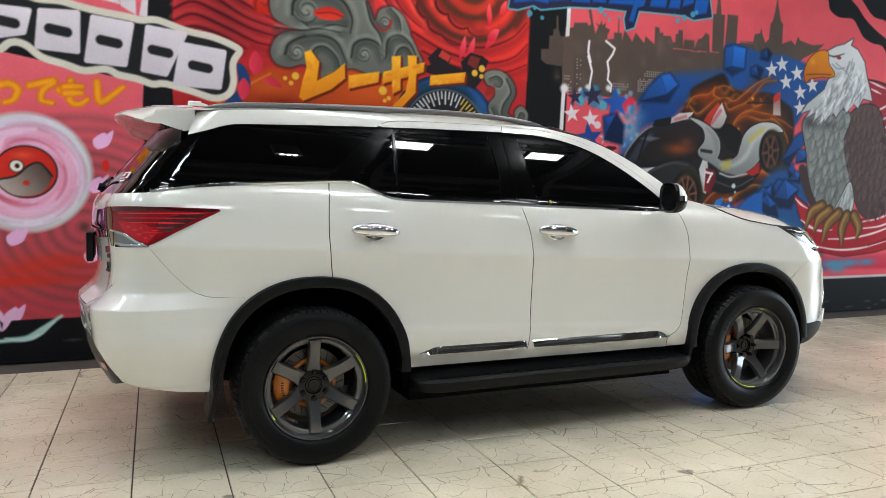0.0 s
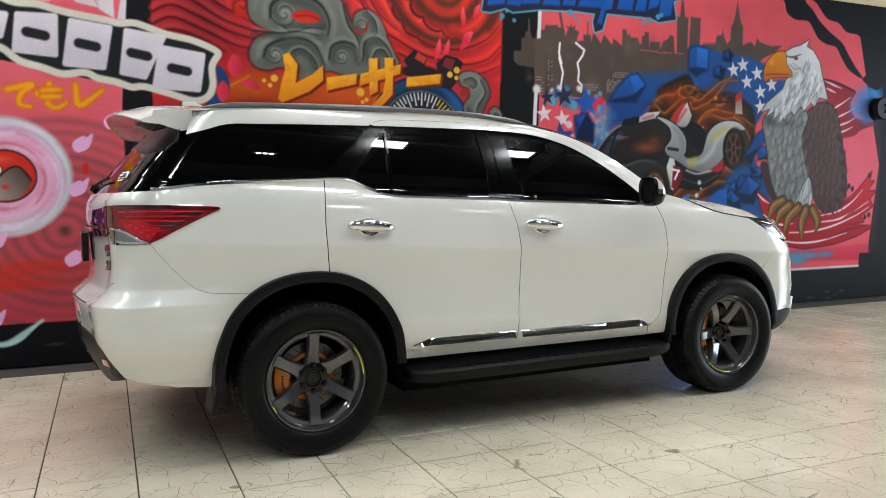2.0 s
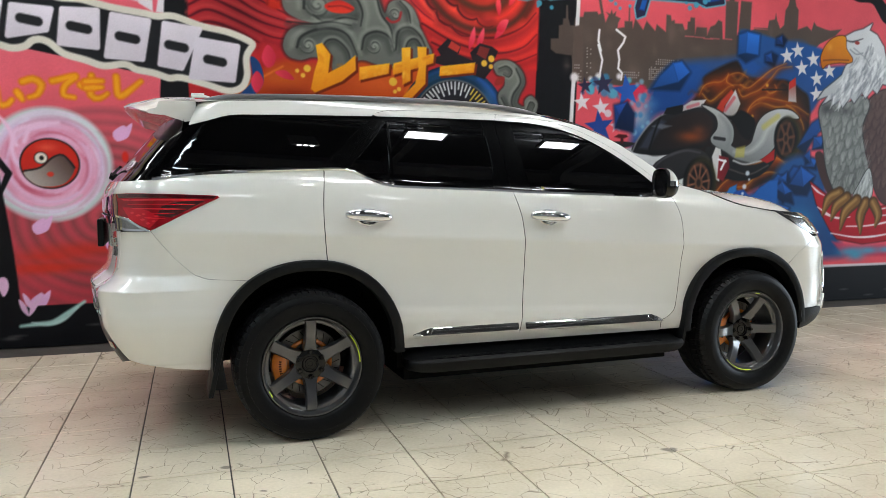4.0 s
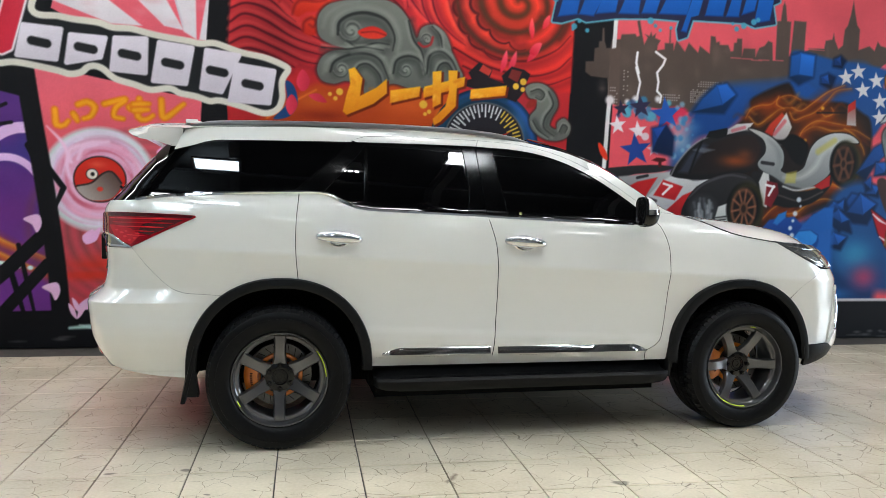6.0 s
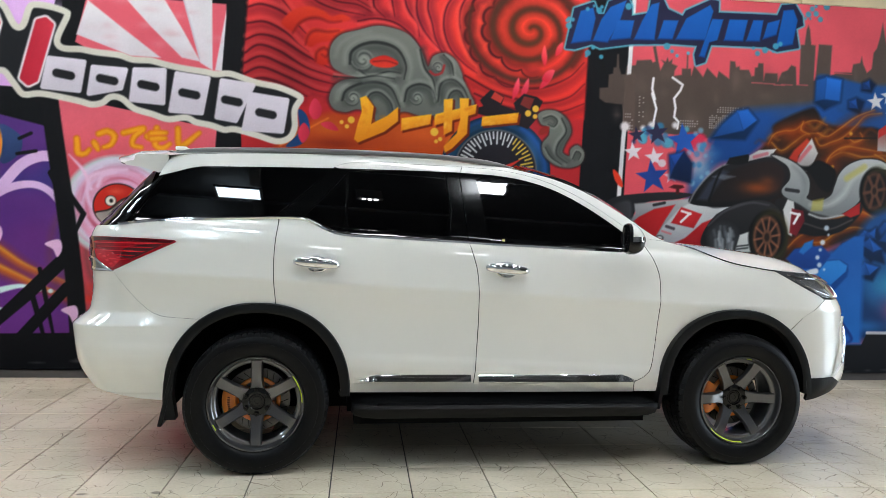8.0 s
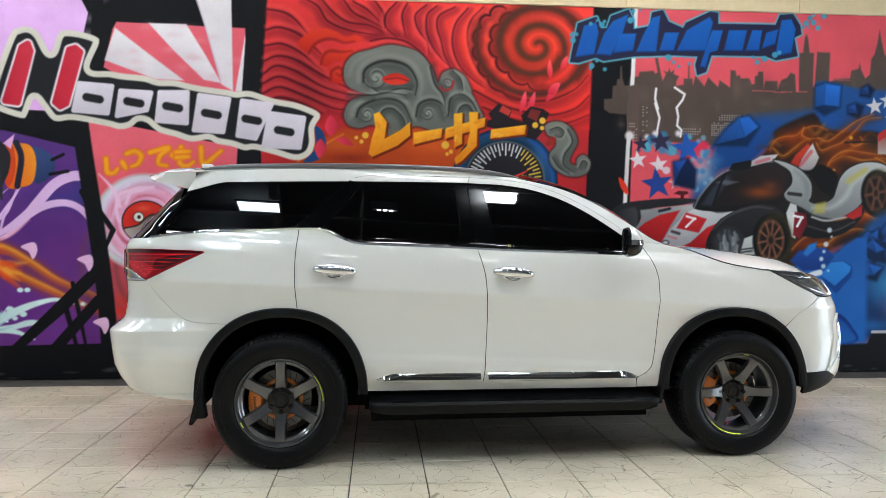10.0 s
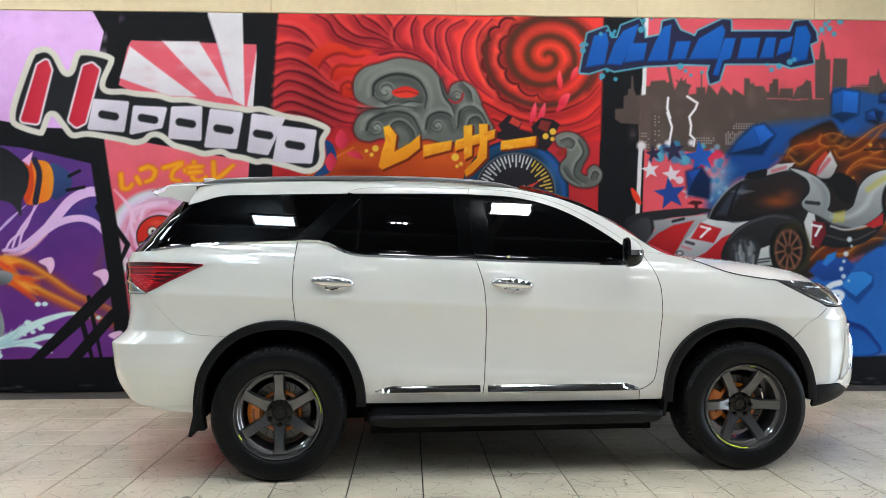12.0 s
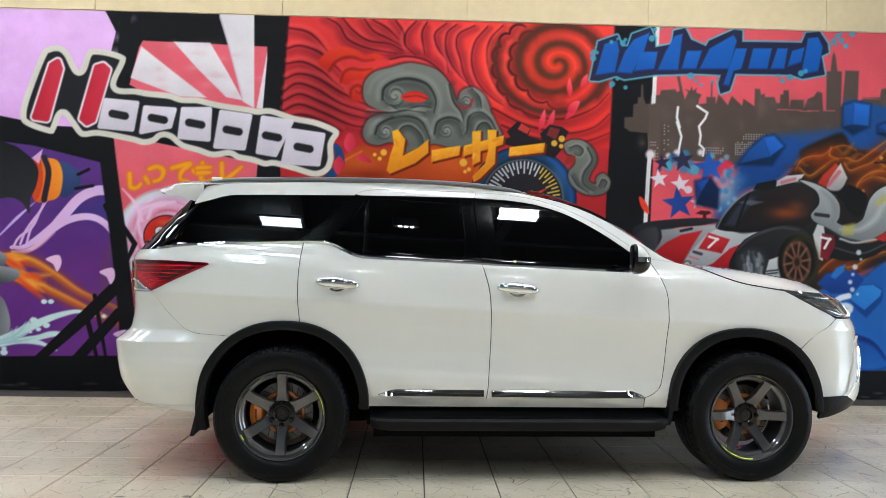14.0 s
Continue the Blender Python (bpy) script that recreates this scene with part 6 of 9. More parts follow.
for p in [(-1.81, 0.305), (-1.84, 0.255)]:
    for s_ in (-1, 1):
        fill([p, (p[0] + 0.05 * s_, p[1] + 0.05), (p[0] + 0.07 * s_, p[1] + 0.14), (p[0] + 0.02 * s_, p[1] + 0.09)], (232, 186, 222), curve=True)
# chips and scuffs low on the wall
for k in range(60):
    p = (mrng.uniform(-3.6, 7.6), abs(mrng.normal(0.05, 0.05)))
    oval(p, mrng.uniform(0.01, 0.06), mrng.uniform(0.006, 0.015), (120, 118, 116), 0.01, 0.5)
# sprayed edges are never quite even
ART *= (1 + 0.010 * mrng.standard_normal((NZ, NX, 1)))
ART = np.clip(ART, 0, 255) / 255
ART = np.where(ART < 0.04045, ART / 12.92, ((ART + 0.055) / 1.055) ** 2.4) * 0.92

mural_mat = bpy.data.materials.new("mural_spray_paint")
mural_mat.use_nodes = True
nt = mural_mat.node_tree
bsdf = nt.nodes["Principled BSDF"]
bsdf.inputs["Roughness"].default_value = 0.6
bsdf.inputs["Specular IOR Level"].default_value = 0.12
at = nt.nodes.new("ShaderNodeAttribute")
at.attribute_name = "paint"
tc, nz = nt.nodes.new("ShaderNodeTexCoord"), nt.nodes.new("ShaderNodeTexNoise")
nz.inputs["Scale"].default_value, nz.inputs["Detail"].default_value = 24.0, 6.0
bp = nt.nodes.new("ShaderNodeBump")
bp.inputs["Strength"].default_value, bp.inputs["Distance"].default_value = 0.06, 0.004
dirt, mr, ml = nt.nodes.new("ShaderNodeTexNoise"), nt.nodes.new("ShaderNodeMapRange"), nt.nodes.new("ShaderNodeVectorMath")
dirt.inputs["Scale"].default_value, dirt.inputs["Detail"].default_value = 2.2, 8.0
mr.inputs["From Min"].default_value, mr.inputs["From Max"].default_value = 0.3, 0.7
mr.inputs["To Min"].default_value, mr.inputs["To Max"].default_value = 0.90, 1.06
ml.operation = "SCALE"
nt.links.new(tc.outputs["Object"], nz.inputs["Vector"])
nt.links.new(tc.outputs["Object"], dirt.inputs["Vector"])
nt.links.new(dirt.outputs["Fac"], mr.inputs["Value"])
nt.links.new(at.outputs["Color"], ml.inputs[0])
nt.links.new(mr.outputs[0], ml.inputs["Scale"])
nt.links.new(ml.outputs[0], bsdf.inputs["Base Color"])
nt.links.new(nz.outputs["Fac"], bp.inputs["Height"])
nt.links.new(bp.outputs[0], bsdf.inputs["Normal"])


def mural_panel(name, x0, x1, label):
    """One painted panel of the wall as a fine grid."""
    j0, j1 = int((x0 - MX0) / STEP), min(int((x1 - MX0) / STEP) + 1, NX)
    n, m = j1 - j0, NZ
    co = np.zeros((m, n, 3), np.float32)
    co[..., 0], co[..., 2] = GX[:, j0:j1], GZ[:, j0:j1]
    me = bpy.data.meshes.new(name)
    me.vertices.add(m * n)
    me.vertices.foreach_set("co", co.ravel())
    ids = np.arange(m * n, dtype=np.int32).reshape(m, n)
    quads = np.stack((ids[:-1, :-1], ids[:-1, 1:], ids[1:, 1:], ids[1:, :-1]), -1).reshape(-1, 4)
    me.loops.add(quads.size)
    me.loops.foreach_set("vertex_index", quads.ravel())
    me.polygons.add(len(quads))
    me.polygons.foreach_set("loop_start", np.arange(0, quads.size, 4, dtype=np.int32))
    me.update(calc_edges=True)
    col = np.ones((m, n, 4), np.float32)
    col[..., :3] = ART[:, j0:j1]
    a = me.attributes.new("paint", "FLOAT_COLOR", "POINT")
    a.data.foreach_set("color", col.ravel())
    me.materials.append(mural_mat)
    ob = new(name, me)
    ob.parent = wall_back
    return tagged(ob, label)


for x0, x1, label in ((MX0, -2.03, "lilac and purple painted mural panel"), (-2.03, -0.58, "pink mural panel with white rays and spirals"), (-0.58, 2.70, "red mural panel with curling clouds and yellow brush letters"), (2.70, MX1, "pink mural panel with skyline, racing car and bird")):
    mural_panel("mural_panel", x0, x1, label)

# ---- the car ----
car = tagged(new("suv_car"), "pearl white SUV with tinted windows and gunmetal wheels on tiles", "car")
car.matrix_world = pose(-0.032, -2.084, 0, 0, 0, 2.016)

side_s = table([(-0.96, 0.835), (-0.86, 0.862), (-0.78, 0.886), (-0.715, 0.896), (-0.69, 0.896), (-0.64, 0.889), (-0.54, 0.886), (-0.40, 0.892), (-0.290, 0.9075), (-0.272, 0.910), (-0.267, 0.910), (-0.249, 0.9063), (-0.20, 0.8965), (-0.11, 0.881), (-0.05, 0.866), (0.0, 0.846),
                (0.03, 0.8235), (0.06, 0.812), (0.2, 0.7605), (0.33, 0.7065), (0.42, 0.664), (0.46, 0.63), (0.50, 0.55)])
rear_x = table([(0.36, -0.90), (0.45, -0.95), (0.55, -0.985), (0.68, -1.003), (0.79, -1.014), (0.800, -1.013), (0.806, -1.007), (0.835, -0.972), (0.87, -0.938), (0.93, -0.922), (1.0, -0.915), (1.1, -0.92), (1.2, -0.935), (1.27, -0.93), (1.33, -0.902), (1.37, -0.868),
                (1.5, -0.760), (1.62, -0.656), (1.72, -0.566), (1.85, -0.446)])
rear_r = table([(0.4, 0.30), (0.9, 0.26), (1.2, 0.28), (1.31, 0.225), (1.40, 0.202), (1.55, 0.178), (1.7, 0.158)])
front_x = table([(0.36, 3.54), (0.45, 3.62), (0.55, 3.665), (0.70, 3.685), (0.79, 3.675), (0.88, 3.668), (0.95, 3.65), (1.06, 3.585), (1.13, 3.52), (1.2, 3.45), (1.4, 3.2)])
front_r = table([(0.4, 0.36), (0.9, 0.40), (1.1, 0.42), (1.4, 0.5)])


def shoulder(x):
    return 1.3325 - 0.045 * x


def half_width(x, z):
    w = side_s(z - shoulder(x))
    d = x - 1.25
    # the bumper stands proud behind the rear wheel, below a sharp shelf
    k = min(1, max(0, (-0.34 - x) / 0.30))
    if k > 0 and z < 0.872:
        e = min(1, max(0, (0.872 - z) / 0.070))
        low = min(1, max(0, (z - 0.36) / 0.44))
        w += 0.034 * k * k * (3 - 2 * k) * e * (0.35 + 0.65 * low)
        w -= 0.008 * k * min(1, max(0, (0.432 - z) / 0.006))
    return w * (1 - 0.010 * (d / 2) ** 2 - 0.004 * (d / 2) ** 4)


def skin(u, z, off=0.0, side=-1):
    """A point of the body's skin: u runs along the side and round the corners, z is height."""
    x0 = rear_x(z) + rear_r(z)
    x1 = front_x(z) - front_r(z)
    if u < x0:
        r, w = rear_r(z), half_width(x0, z)
        a = (x0 - u) / r
        if a < math.pi / 2:
            x, y = x0 - r * math.sin(a), w - r + r * math.cos(a)
        else:
            e = (a - math.pi / 2) * r
            y = max(w - r - e, 0)
            x = x0 - r - 0.072 * (1 - (y / max(w - r, 0.01)) ** 2)
    elif u > x1:
        r, w = front_r(z), half_width(x1, z)
        a = (u - x1) / r
        if a < math.pi / 2:
            x, y = x1 + r * math.sin(a), w - r + r * math.cos(a)
        else:
            e = (a - math.pi / 2) * r
            y = max(w - r - e, 0)
            x = x1 + r + 0.07 * (1 - (y / max(w - r, 0.01)) ** 2)
    else:
        x, y = u, half_width(u, z)
    p = Vector((x, side * y, z))
    if off:
        p = p + skin_normal(u, z, side) * off
    return p


def skin_normal(u, z, side=-1):
    h = 0.004
    du = skin(u + h, z, 0, side) - skin(u - h, z, 0, side)
    dz = skin(u, z + h, 0, side) - skin(u, z - h, 0, side)
    n = du.cross(dz)
    n.normalize()
    return n if side < 0 else -n


def inset_outline(pts, d):
    """A closed outline moved inwards by d."""
    n = len(pts)
    area2 = sum(pts[i][0] * pts[(i + 1) % n][1] - pts[(i + 1) % n][0] * pts[i][1] for i in range(n))
    s = 1 if area2 > 0 else -1
    out = []
    for i in range(n):
        a, b, c = Vector(pts[i - 1]), Vector(pts[i]), Vector(pts[(i + 1) % n])
        t1, t2 = (b - a), (c - b)
        t1 = t1.normalized() if t1.length > 1e-6 else t2.normalized()
        t2 = t2.normalized() if t2.length > 1e-6 else t1
        n1, n2 = Vector((-t1.y, t1.x)) * s, Vector((-t2.y, t2.x)) * s
        m = n1 + n2
        k = m.length_squared
        m = m * (2 / k) if k > 0.5 else n1
        out.append((b.x + m.x * d, b.y + m.y * d))
    return out


def near_point(p, a, b):
    d = b - a
    t = (p - a).dot(d) / max(d.length_squared, 1e-12)
    return a + d * min(1, max(0, t))


def sheet(name, outline, mat, parent, label="", off=0.0, gap=0.0029, depth=0.022, step=0.05, side=-1, surf=None, nor=None, cuts=(), dark=True):
    """A body panel: the outline in (u, z) laid on the skin, with its edges turned inwards."""
    surf, nor = surf or skin, nor or skin_normal
    dark = dark and depth > 0.01
    clean = []
    for p in outline:
        if not clean or (Vector(p) - Vector(clean[-1])).length > 1e-4:
            clean.append((float(p[0]), float(p[1])))
    if (Vector(clean[0]) - Vector(clean[-1])).length < 1e-4:
        clean.pop()
    pts = inset_outline(clean, gap)
    bm = bmesh.new()
    bm.faces.new([bm.verts.new((p[0], 0, p[1])) for p in pts])
    bm.normal_update()
    bmesh.ops.triangulate(bm, faces=bm.faces[:], ngon_method="EAR_CLIP")
    us, zs = [p[0] for p in pts], [p[1] for p in pts]
    for lo, hi, axis, step in ((min(us), max(us), 0, step), (min(zs), max(zs), 2, step * 0.3 if step < 0.06 else step)):
        k = math.floor(lo / step) + 1
        while k * step < hi - 1e-4:
            co, no = [0, 0, 0], [0, 0, 0]
            co[axis], no[axis] = k * step + 1e-5, 1
            bmesh.ops.bisect_plane(bm, geom=bm.verts[:] + bm.edges[:] + bm.faces[:], plane_co=co, plane_no=no, dist=1e-6)
            k += 1
    for zc in cuts:
        bmesh.ops.bisect_plane(bm, geom=bm.verts[:] + bm.edges[:] + bm.faces[:], plane_co=(0, 0, zc), plane_no=(0, 0, 1), dist=1e-6)
    bmesh.ops.remove_doubles(bm, verts=bm.verts, dist=2e-5)
    bm.verts.index_update()
    verts, norms, faces, deep = [], [], [], []
    for v in bm.verts:
        u, z = v.co.x, v.co.z
        n = nor(u, z, side)
        verts.append(surf(u, z, 0, side) + n * off)
        norms.append(n)
    for f in bm.faces:
        ids = [v.index for v in f.verts]
        newell = sum((verts[a].cross(verts[b]) for a, b in zip(ids, ids[1:] + ids[:1])), Vector())
        if newell.dot(sum((norms[i] for i in ids), Vector())) < 0:
            ids.reverse()
        faces.append(ids)
    lip = min(0.0025, depth * 0.5)
    rim = [(Vector((a[0], 0, a[1])), Vector((b[0], 0, b[1]))) for a, b in zip(pts, pts[1:] + pts[:1])]
    for e in bm.edges:
        if len(e.link_faces) == 1:
            i, j = e.verts[0].index, e.verts[1].index
            mid = (verts[i] + verts[j]) / 2
            fc = sum((verts[v.index] for v in e.link_faces[0].verts), Vector()) / len(e.link_faces[0].verts)
            t = (verts[j] - verts[i])
            if t.length < 1e-6:
                continue
            m2 = (e.verts[0].co + e.verts[1].co) / 2
            if min((m2 - near_point(m2, a, b)).length for a, b in rim) > 0.002:
                continue
            o = t.cross(norms[i]).normalized()
            if o.dot(mid - fc) < 0:
                o = -o
            k = len(verts)
            for q in (i, j):
                verts.append(verts[q] + o * 0.0008 - norms[q] * lip)
                norms.append((o + norms[q]).normalized())
                verts.append(verts[q] - norms[q] * depth)
                norms.append(o)
            for ids in ([i, j, k + 2, k], [k, k + 2, k + 3, k + 1]):
                a, b, c = (verts[x] for x in ids[:3])
                if (b - a).cross(c - a).dot(o + norms[i]) < 0:
                    ids.reverse()
                faces.append(ids)
            # inner edge faces turn black: the shade of panel gaps as colour
            if dark:
                deep.append(len(faces) - 1)
    bm.free()
    ob = mesh_object(name, verts, faces, mat, parent, label, normals=norms)
    ob.data.materials.append(DARK)
    for i in deep:
        ob.data.polygons[i].material_index = 1
    return ob


def arch(cx, a, b, z0, t0, t1, n=28, e=2.2):
    """Wheel-arch curve, by angle from the rear (180) over the top to the front (0)."""
    out = []
    for i in range(n + 1):
        t = radians(t0 + (t1 - t0) * i / n)
        c, s = math.cos(t), math.sin(t)
        out.append((cx + a * math.copysign(abs(c) ** (2 / e), c), z0 + b * abs(s) ** (2 / e)))
    return out


def arch_angle(cx, a, x, e=2.2):
    c = (x - cx) / a
    return math.degrees(math.acos(math.copysign(abs(c) ** (e / 2), c)))


RA, FA = (0.012, 0.482, 0.494, 0.42), (2.793, 0.466, 0.484, 0.42)
quarter_edge = spline([(0.103, 1.381), (0.090, 1.28), (0.084, 1.172), (0.086, 1.06), (0.094, 0.973), (0.101, 0.91)])
b_line = spline([(1.172, 1.292), (1.196, 1.21), (1.218, 1.12), (1.226, 1.0), (1.229, 0.85), (1.224, 0.70), (1.216, 0.546), (1.208, 0.478)])
fender_line = spline([(2.205, 1.335), (2.265, 1.236), (2.304, 1.13), (2.311, 1.03), (2.302, 0.858), (2.284, 0.653), (2.257, 0.55), (2.186, 0.498), (2.11, 0.487)])
belt_rear = spline([(0.103, 1.397), (0.18, 1.398), (0.261, 1.388), (0.363, 1.340), (0.465, 1.312), (0.75, 1.300), (1.087, 1.288), (1.172, 1.284)])
belt_front = spline([(1.172, 1.284), (1.309, 1.277), (1.7, 1.264), (2.104, 1.250), (2.16, 1.249)])
belt_quarter = spline([(-0.76, 1.340), (-0.56, 1.366), (-0.338, 1.380), (-0.1, 1.390), (0.103, 1.397)])
bumper_seam = spline([(-0.755, 1.090), (-0.70, 1.02), (-0.63, 0.94), (-0.555, 0.872), (-0.50, 0.852), (-0.40, 0.842), (-0.28, 0.834)])
roof_edge = spline([(-0.525, 1.735), (-0.2, 1.758), (0.3, 1.775), (0.7, 1.778), (1.0, 1.772), (1.36, 1.742), (1.55, 1.711), (1.735, 1.664), (1.918, 1.588), (2.10, 1.482), (2.287, 1.356), (2.37, 1.318)])
window_top = spline([(-0.565, 1.615), (-0.47, 1.640), (-0.36, 1.672), (-0.2, 1.680), (0.4, 1.692), (1.04, 1.694), (1.23, 1.688), (1.36, 1.682), (1.53, 1.657), (1.71, 1.602), (1.89, 1.511), (2.07, 1.392), (2.15, 1.330), (2.195, 1.296)])
hood_line = [(2.44, 1.300), (2.565, 1.268), (2.694, 1.219), (2.804, 1.188), (3.033, 1.152)]

tr = lambda x: arch_angle(RA[0], RA[1], x)
tf = lambda x: arch_angle(FA[0], FA[1], x)
for side in (-1, 1):
    vis = side < 0
    step = 0.05 if vis else 0.12
    # doors
    door = sheet("front_door", b_line + [(1.3, 0.478), (1.7, 0.482), (2.11, 0.487)] + fender_line[::-1][1:] + [(2.196, 1.288), (2.165, 1.252)] + belt_front[::-1], PAINT, car, step=step, side=side)
    sheet("rear_door", quarter_edge + arch(*RA, tr(0.115), 0)[1:] + [(0.50, 0.478), (0.8, 0.478), (1.208, 0.478)] + b_line[::-1][1:] + belt_rear[::-1], PAINT, car, step=step, side=side)
    # rear quarter with the lamp cut out
    lamp_top, lamp_low = [(-0.93, 1.264), (-0.80, 1.267), (-0.62, 1.262), (-0.47, 1.255), (-0.450, 1.250)], [(-0.450, 1.250), (-0.48, 1.238), (-0.60, 1.180), (-0.755, 1.102)]
    sheet("rear_quarter", belt_quarter + quarter_edge[1:] + arch(*RA, tr(0.101), tr(-0.28))[1:] + bumper_seam[::-1] + spline(lamp_low, 0.04)[::-1] + spline(lamp_top, 0.04)[::-1] + [(-0.925, 1.335)], PAINT, car, step=step, side=side)
    # sill below the doors
    sheet("sill", [(0.512, 0.4785), (0.8, 0.4785), (1.5, 0.4795), (2.11, 0.4875), (2.163, 0.492), (2.166, 0.43), (0.512, 0.43)], PAINT, car, step=step, side=side, gap=0.0)
    # front wing, bonnet line, lamp
    sheet("front_wing", [(2.37, 1.316)] + [p for p in fender_line if p[0] > 2.18] + [(2.168, 0.492), (2.168, 0.43), (2.30, 0.43)] + arch(*FA, 179, tf(3.13)) + [(3.24, 0.885), (3.39, 0.98)] + [(3.30, 1.032), (3.19, 1.088), (3.10, 1.138), (3.032, 1.155)] + spline(hood_line)[::-1], PAINT, car, step=step, side=side, gap=0.0026)
    sheet("front_bumper", arch(*FA, tf(3.135), 0) + [(3.257, 0.47), (3.4, 0.47), (3.7, 0.48), (4.1, 0.5), (4.45, 0.5), (4.45, 1.0), (3.95, 1.0), (3.6, 0.975), (3.395, 0.978), (3.24, 0.883)], PAINT, car, step=step, side=side, gap=-0.0016)
    # rear bumper and tailgate
    sheet("rear_bumper", bumper_seam + arch(*RA, tr(-0.285), 178)[1:] + [(-0.47, 0.385), (-0.62, 0.40), (-0.80, 0.43), (-0.90, 0.455), (-0.945, 0.505), (-1.03, 0.595), (-1.10, 0.632), (-1.22, 0.66), (-1.75, 0.68), (-1.75, 0.80), (-1.25, 0.80), (-1.10, 0.845), (-0.975, 0.905), (-0.955, 1.02), (-0.95, 1.085), (-0.85, 1.088)], PAINT, car, step=step, side=side, gap=0.0, cuts=(0.8065, 0.7975, 0.435, 0.425))
    # side windows: surround, panes
    surround = belt_quarter + belt_rear[1:] + belt_front[1:] + window_top[::-1] + [(-0.63, 1.54), (-0.70, 1.45)]
    sheet("window_surround", surround, PIANO, car, "gloss black window pillars", off=-0.010, gap=-0.004, step=0.025 if vis else step, side=side)
    sheet("quarter_window", spline([(-0.70, 1.362), (-0.338, 1.392), (0.070, 1.407)], 0.05) + spline([(0.085, 1.415), (0.365, 1.668)], 0.05) + spline([(0.35, 1.680), (-0.2, 1.671), (-0.36, 1.661), (-0.46, 1.634), (-0.575, 1.600), (-0.655, 1.47)], 0.05), GLASS, car, "dark tinted quarter glass", off=-0.004, gap=0, step=0.025 if vis else step, side=side)
    sheet("fixed_pane", [(0.236, 1.400), (0.30, 1.386), (0.372, 1.352), (0.458, 1.322), (0.462, 1.46), (0.466, 1.655)], GLASS, car, "dark tinted fixed pane", off=-0.005, gap=0, step=step, side=side)
    sheet("rear_door_window", [(0.478, 1.322), (0.75, 1.310), (1.082, 1.298), (1.06, 1.5), (1.036, 1.682), (0.8, 1.683), (0.494, 1.681), (0.482, 1.665)], GLASS, car, "dark tinted door glass", off=-0.006, gap=0, step=step, side=side)
    sheet("front_door_window", [(1.305, 1.287), (1.7, 1.273), (2.095, 1.260), (2.10, 1.352)] + spline([(2.06, 1.380), (1.881, 1.499), (1.703, 1.589), (1.527, 1.645), (1.352, 1.670), (1.235, 1.673)], 0.05) + [(1.265, 1.50)], GLASS, car, "dark tinted door glass", off=-0.006, gap=0, step=step, side=side)
    sheet("pillar_cover", [(1.06, 1.300), (1.172, 1.292), (1.150, 1.50), (1.130, 1.688), (1.048, 1.688), (1.075, 1.45)], PILLAR, car, off=0.0, step=step, side=side)
    sheet("pillar_cover", [(1.172, 1.292), (1.298, 1.285), (1.262, 1.50), (1.228, 1.682), (1.130, 1.688), (1.150, 1.50)], PILLAR, car, off=0.0, step=step, side=side)
    sheet("pillar_cover", [(0.095, 1.404), (0.225, 1.400), (0.335, 1.515), (0.478, 1.684), (0.395, 1.686)], PILLAR, car, off=0.0, step=step, side=side)
    sheet("pillar_edge", [(0.223, 1.400), (0.232, 1.399), (0.343, 1.515), (0.486, 1.682), (0.476, 1.684), (0.333, 1.517)], PIANO, car, off=0.004, gap=0, depth=0.004, step=step, side=side)
    sheet("window_bar", [(0.460, 1.322), (0.480, 1.322), (0.484, 1.50), (0.488, 1.672), (0.474, 1.658), (0.468, 1.48)], PILLAR, car, off=0.0, gap=0, depth=0.006, step=step, side=side)
    wt = [p for p in window_top if p[0] > 0.40]
    seam = spline([(0.40, 1.700), (0.47, 1.725), (0.62, 1.733), (1.04, 1.733), (1.23, 1.727), (1.36, 1.719), (1.53, 1.692), (1.71, 1.636), (1.89, 1.548), (2.07, 1.432), (2.16, 1.366), (2.209, 1.332)])
    cut = min(range(len(seam)), key=lambda i: abs(seam[i][0] - 1.155))
    wcut = min(range(len(wt)), key=lambda i: abs(wt[i][0] - 1.135))
    sheet("roof_side_frame", roof_edge + seam[::-1] + [p for p in window_top if p[0] <= 0.40][::-1], PAINT, car, step=step, side=side, gap=0.0018)
    sheet("door_frame", seam[:cut + 1] + wt[:wcut + 1][::-1], PAINT, car, step=step, side=side, gap=0.0018)
    sheet("door_frame", seam[cut:] + wt[wcut:][::-1], PAINT, car, step=step, side=side, gap=0.0018)
    # chrome strip under the windows
    strip = [(-0.74, 1.345)] + belt_quarter[1:] + belt_rear[1:] + belt_front[1:-2]
    bm = bmesh.new()
    rows = []
    for u, z in strip:
        n = skin_normal(u, z, side)
        rows.append([bm.verts.new(skin(u, z + dz, 0, side) + n * o) for dz, o in ((-0.009, -0.006), (-0.008, 0.004), (0.0, 0.009), (0.008, 0.004), (0.010, -0.010))])
    for a, b in zip(rows, rows[1:]):
        for i in range(4):
            bm.faces.new((a[i], a[i + 1], b[i + 1], b[i]))
    bmesh.ops.recalc_face_normals(bm, faces=bm.faces)
    part("belt_moulding", bm, CHROME, car, "polished chrome strip", 50)
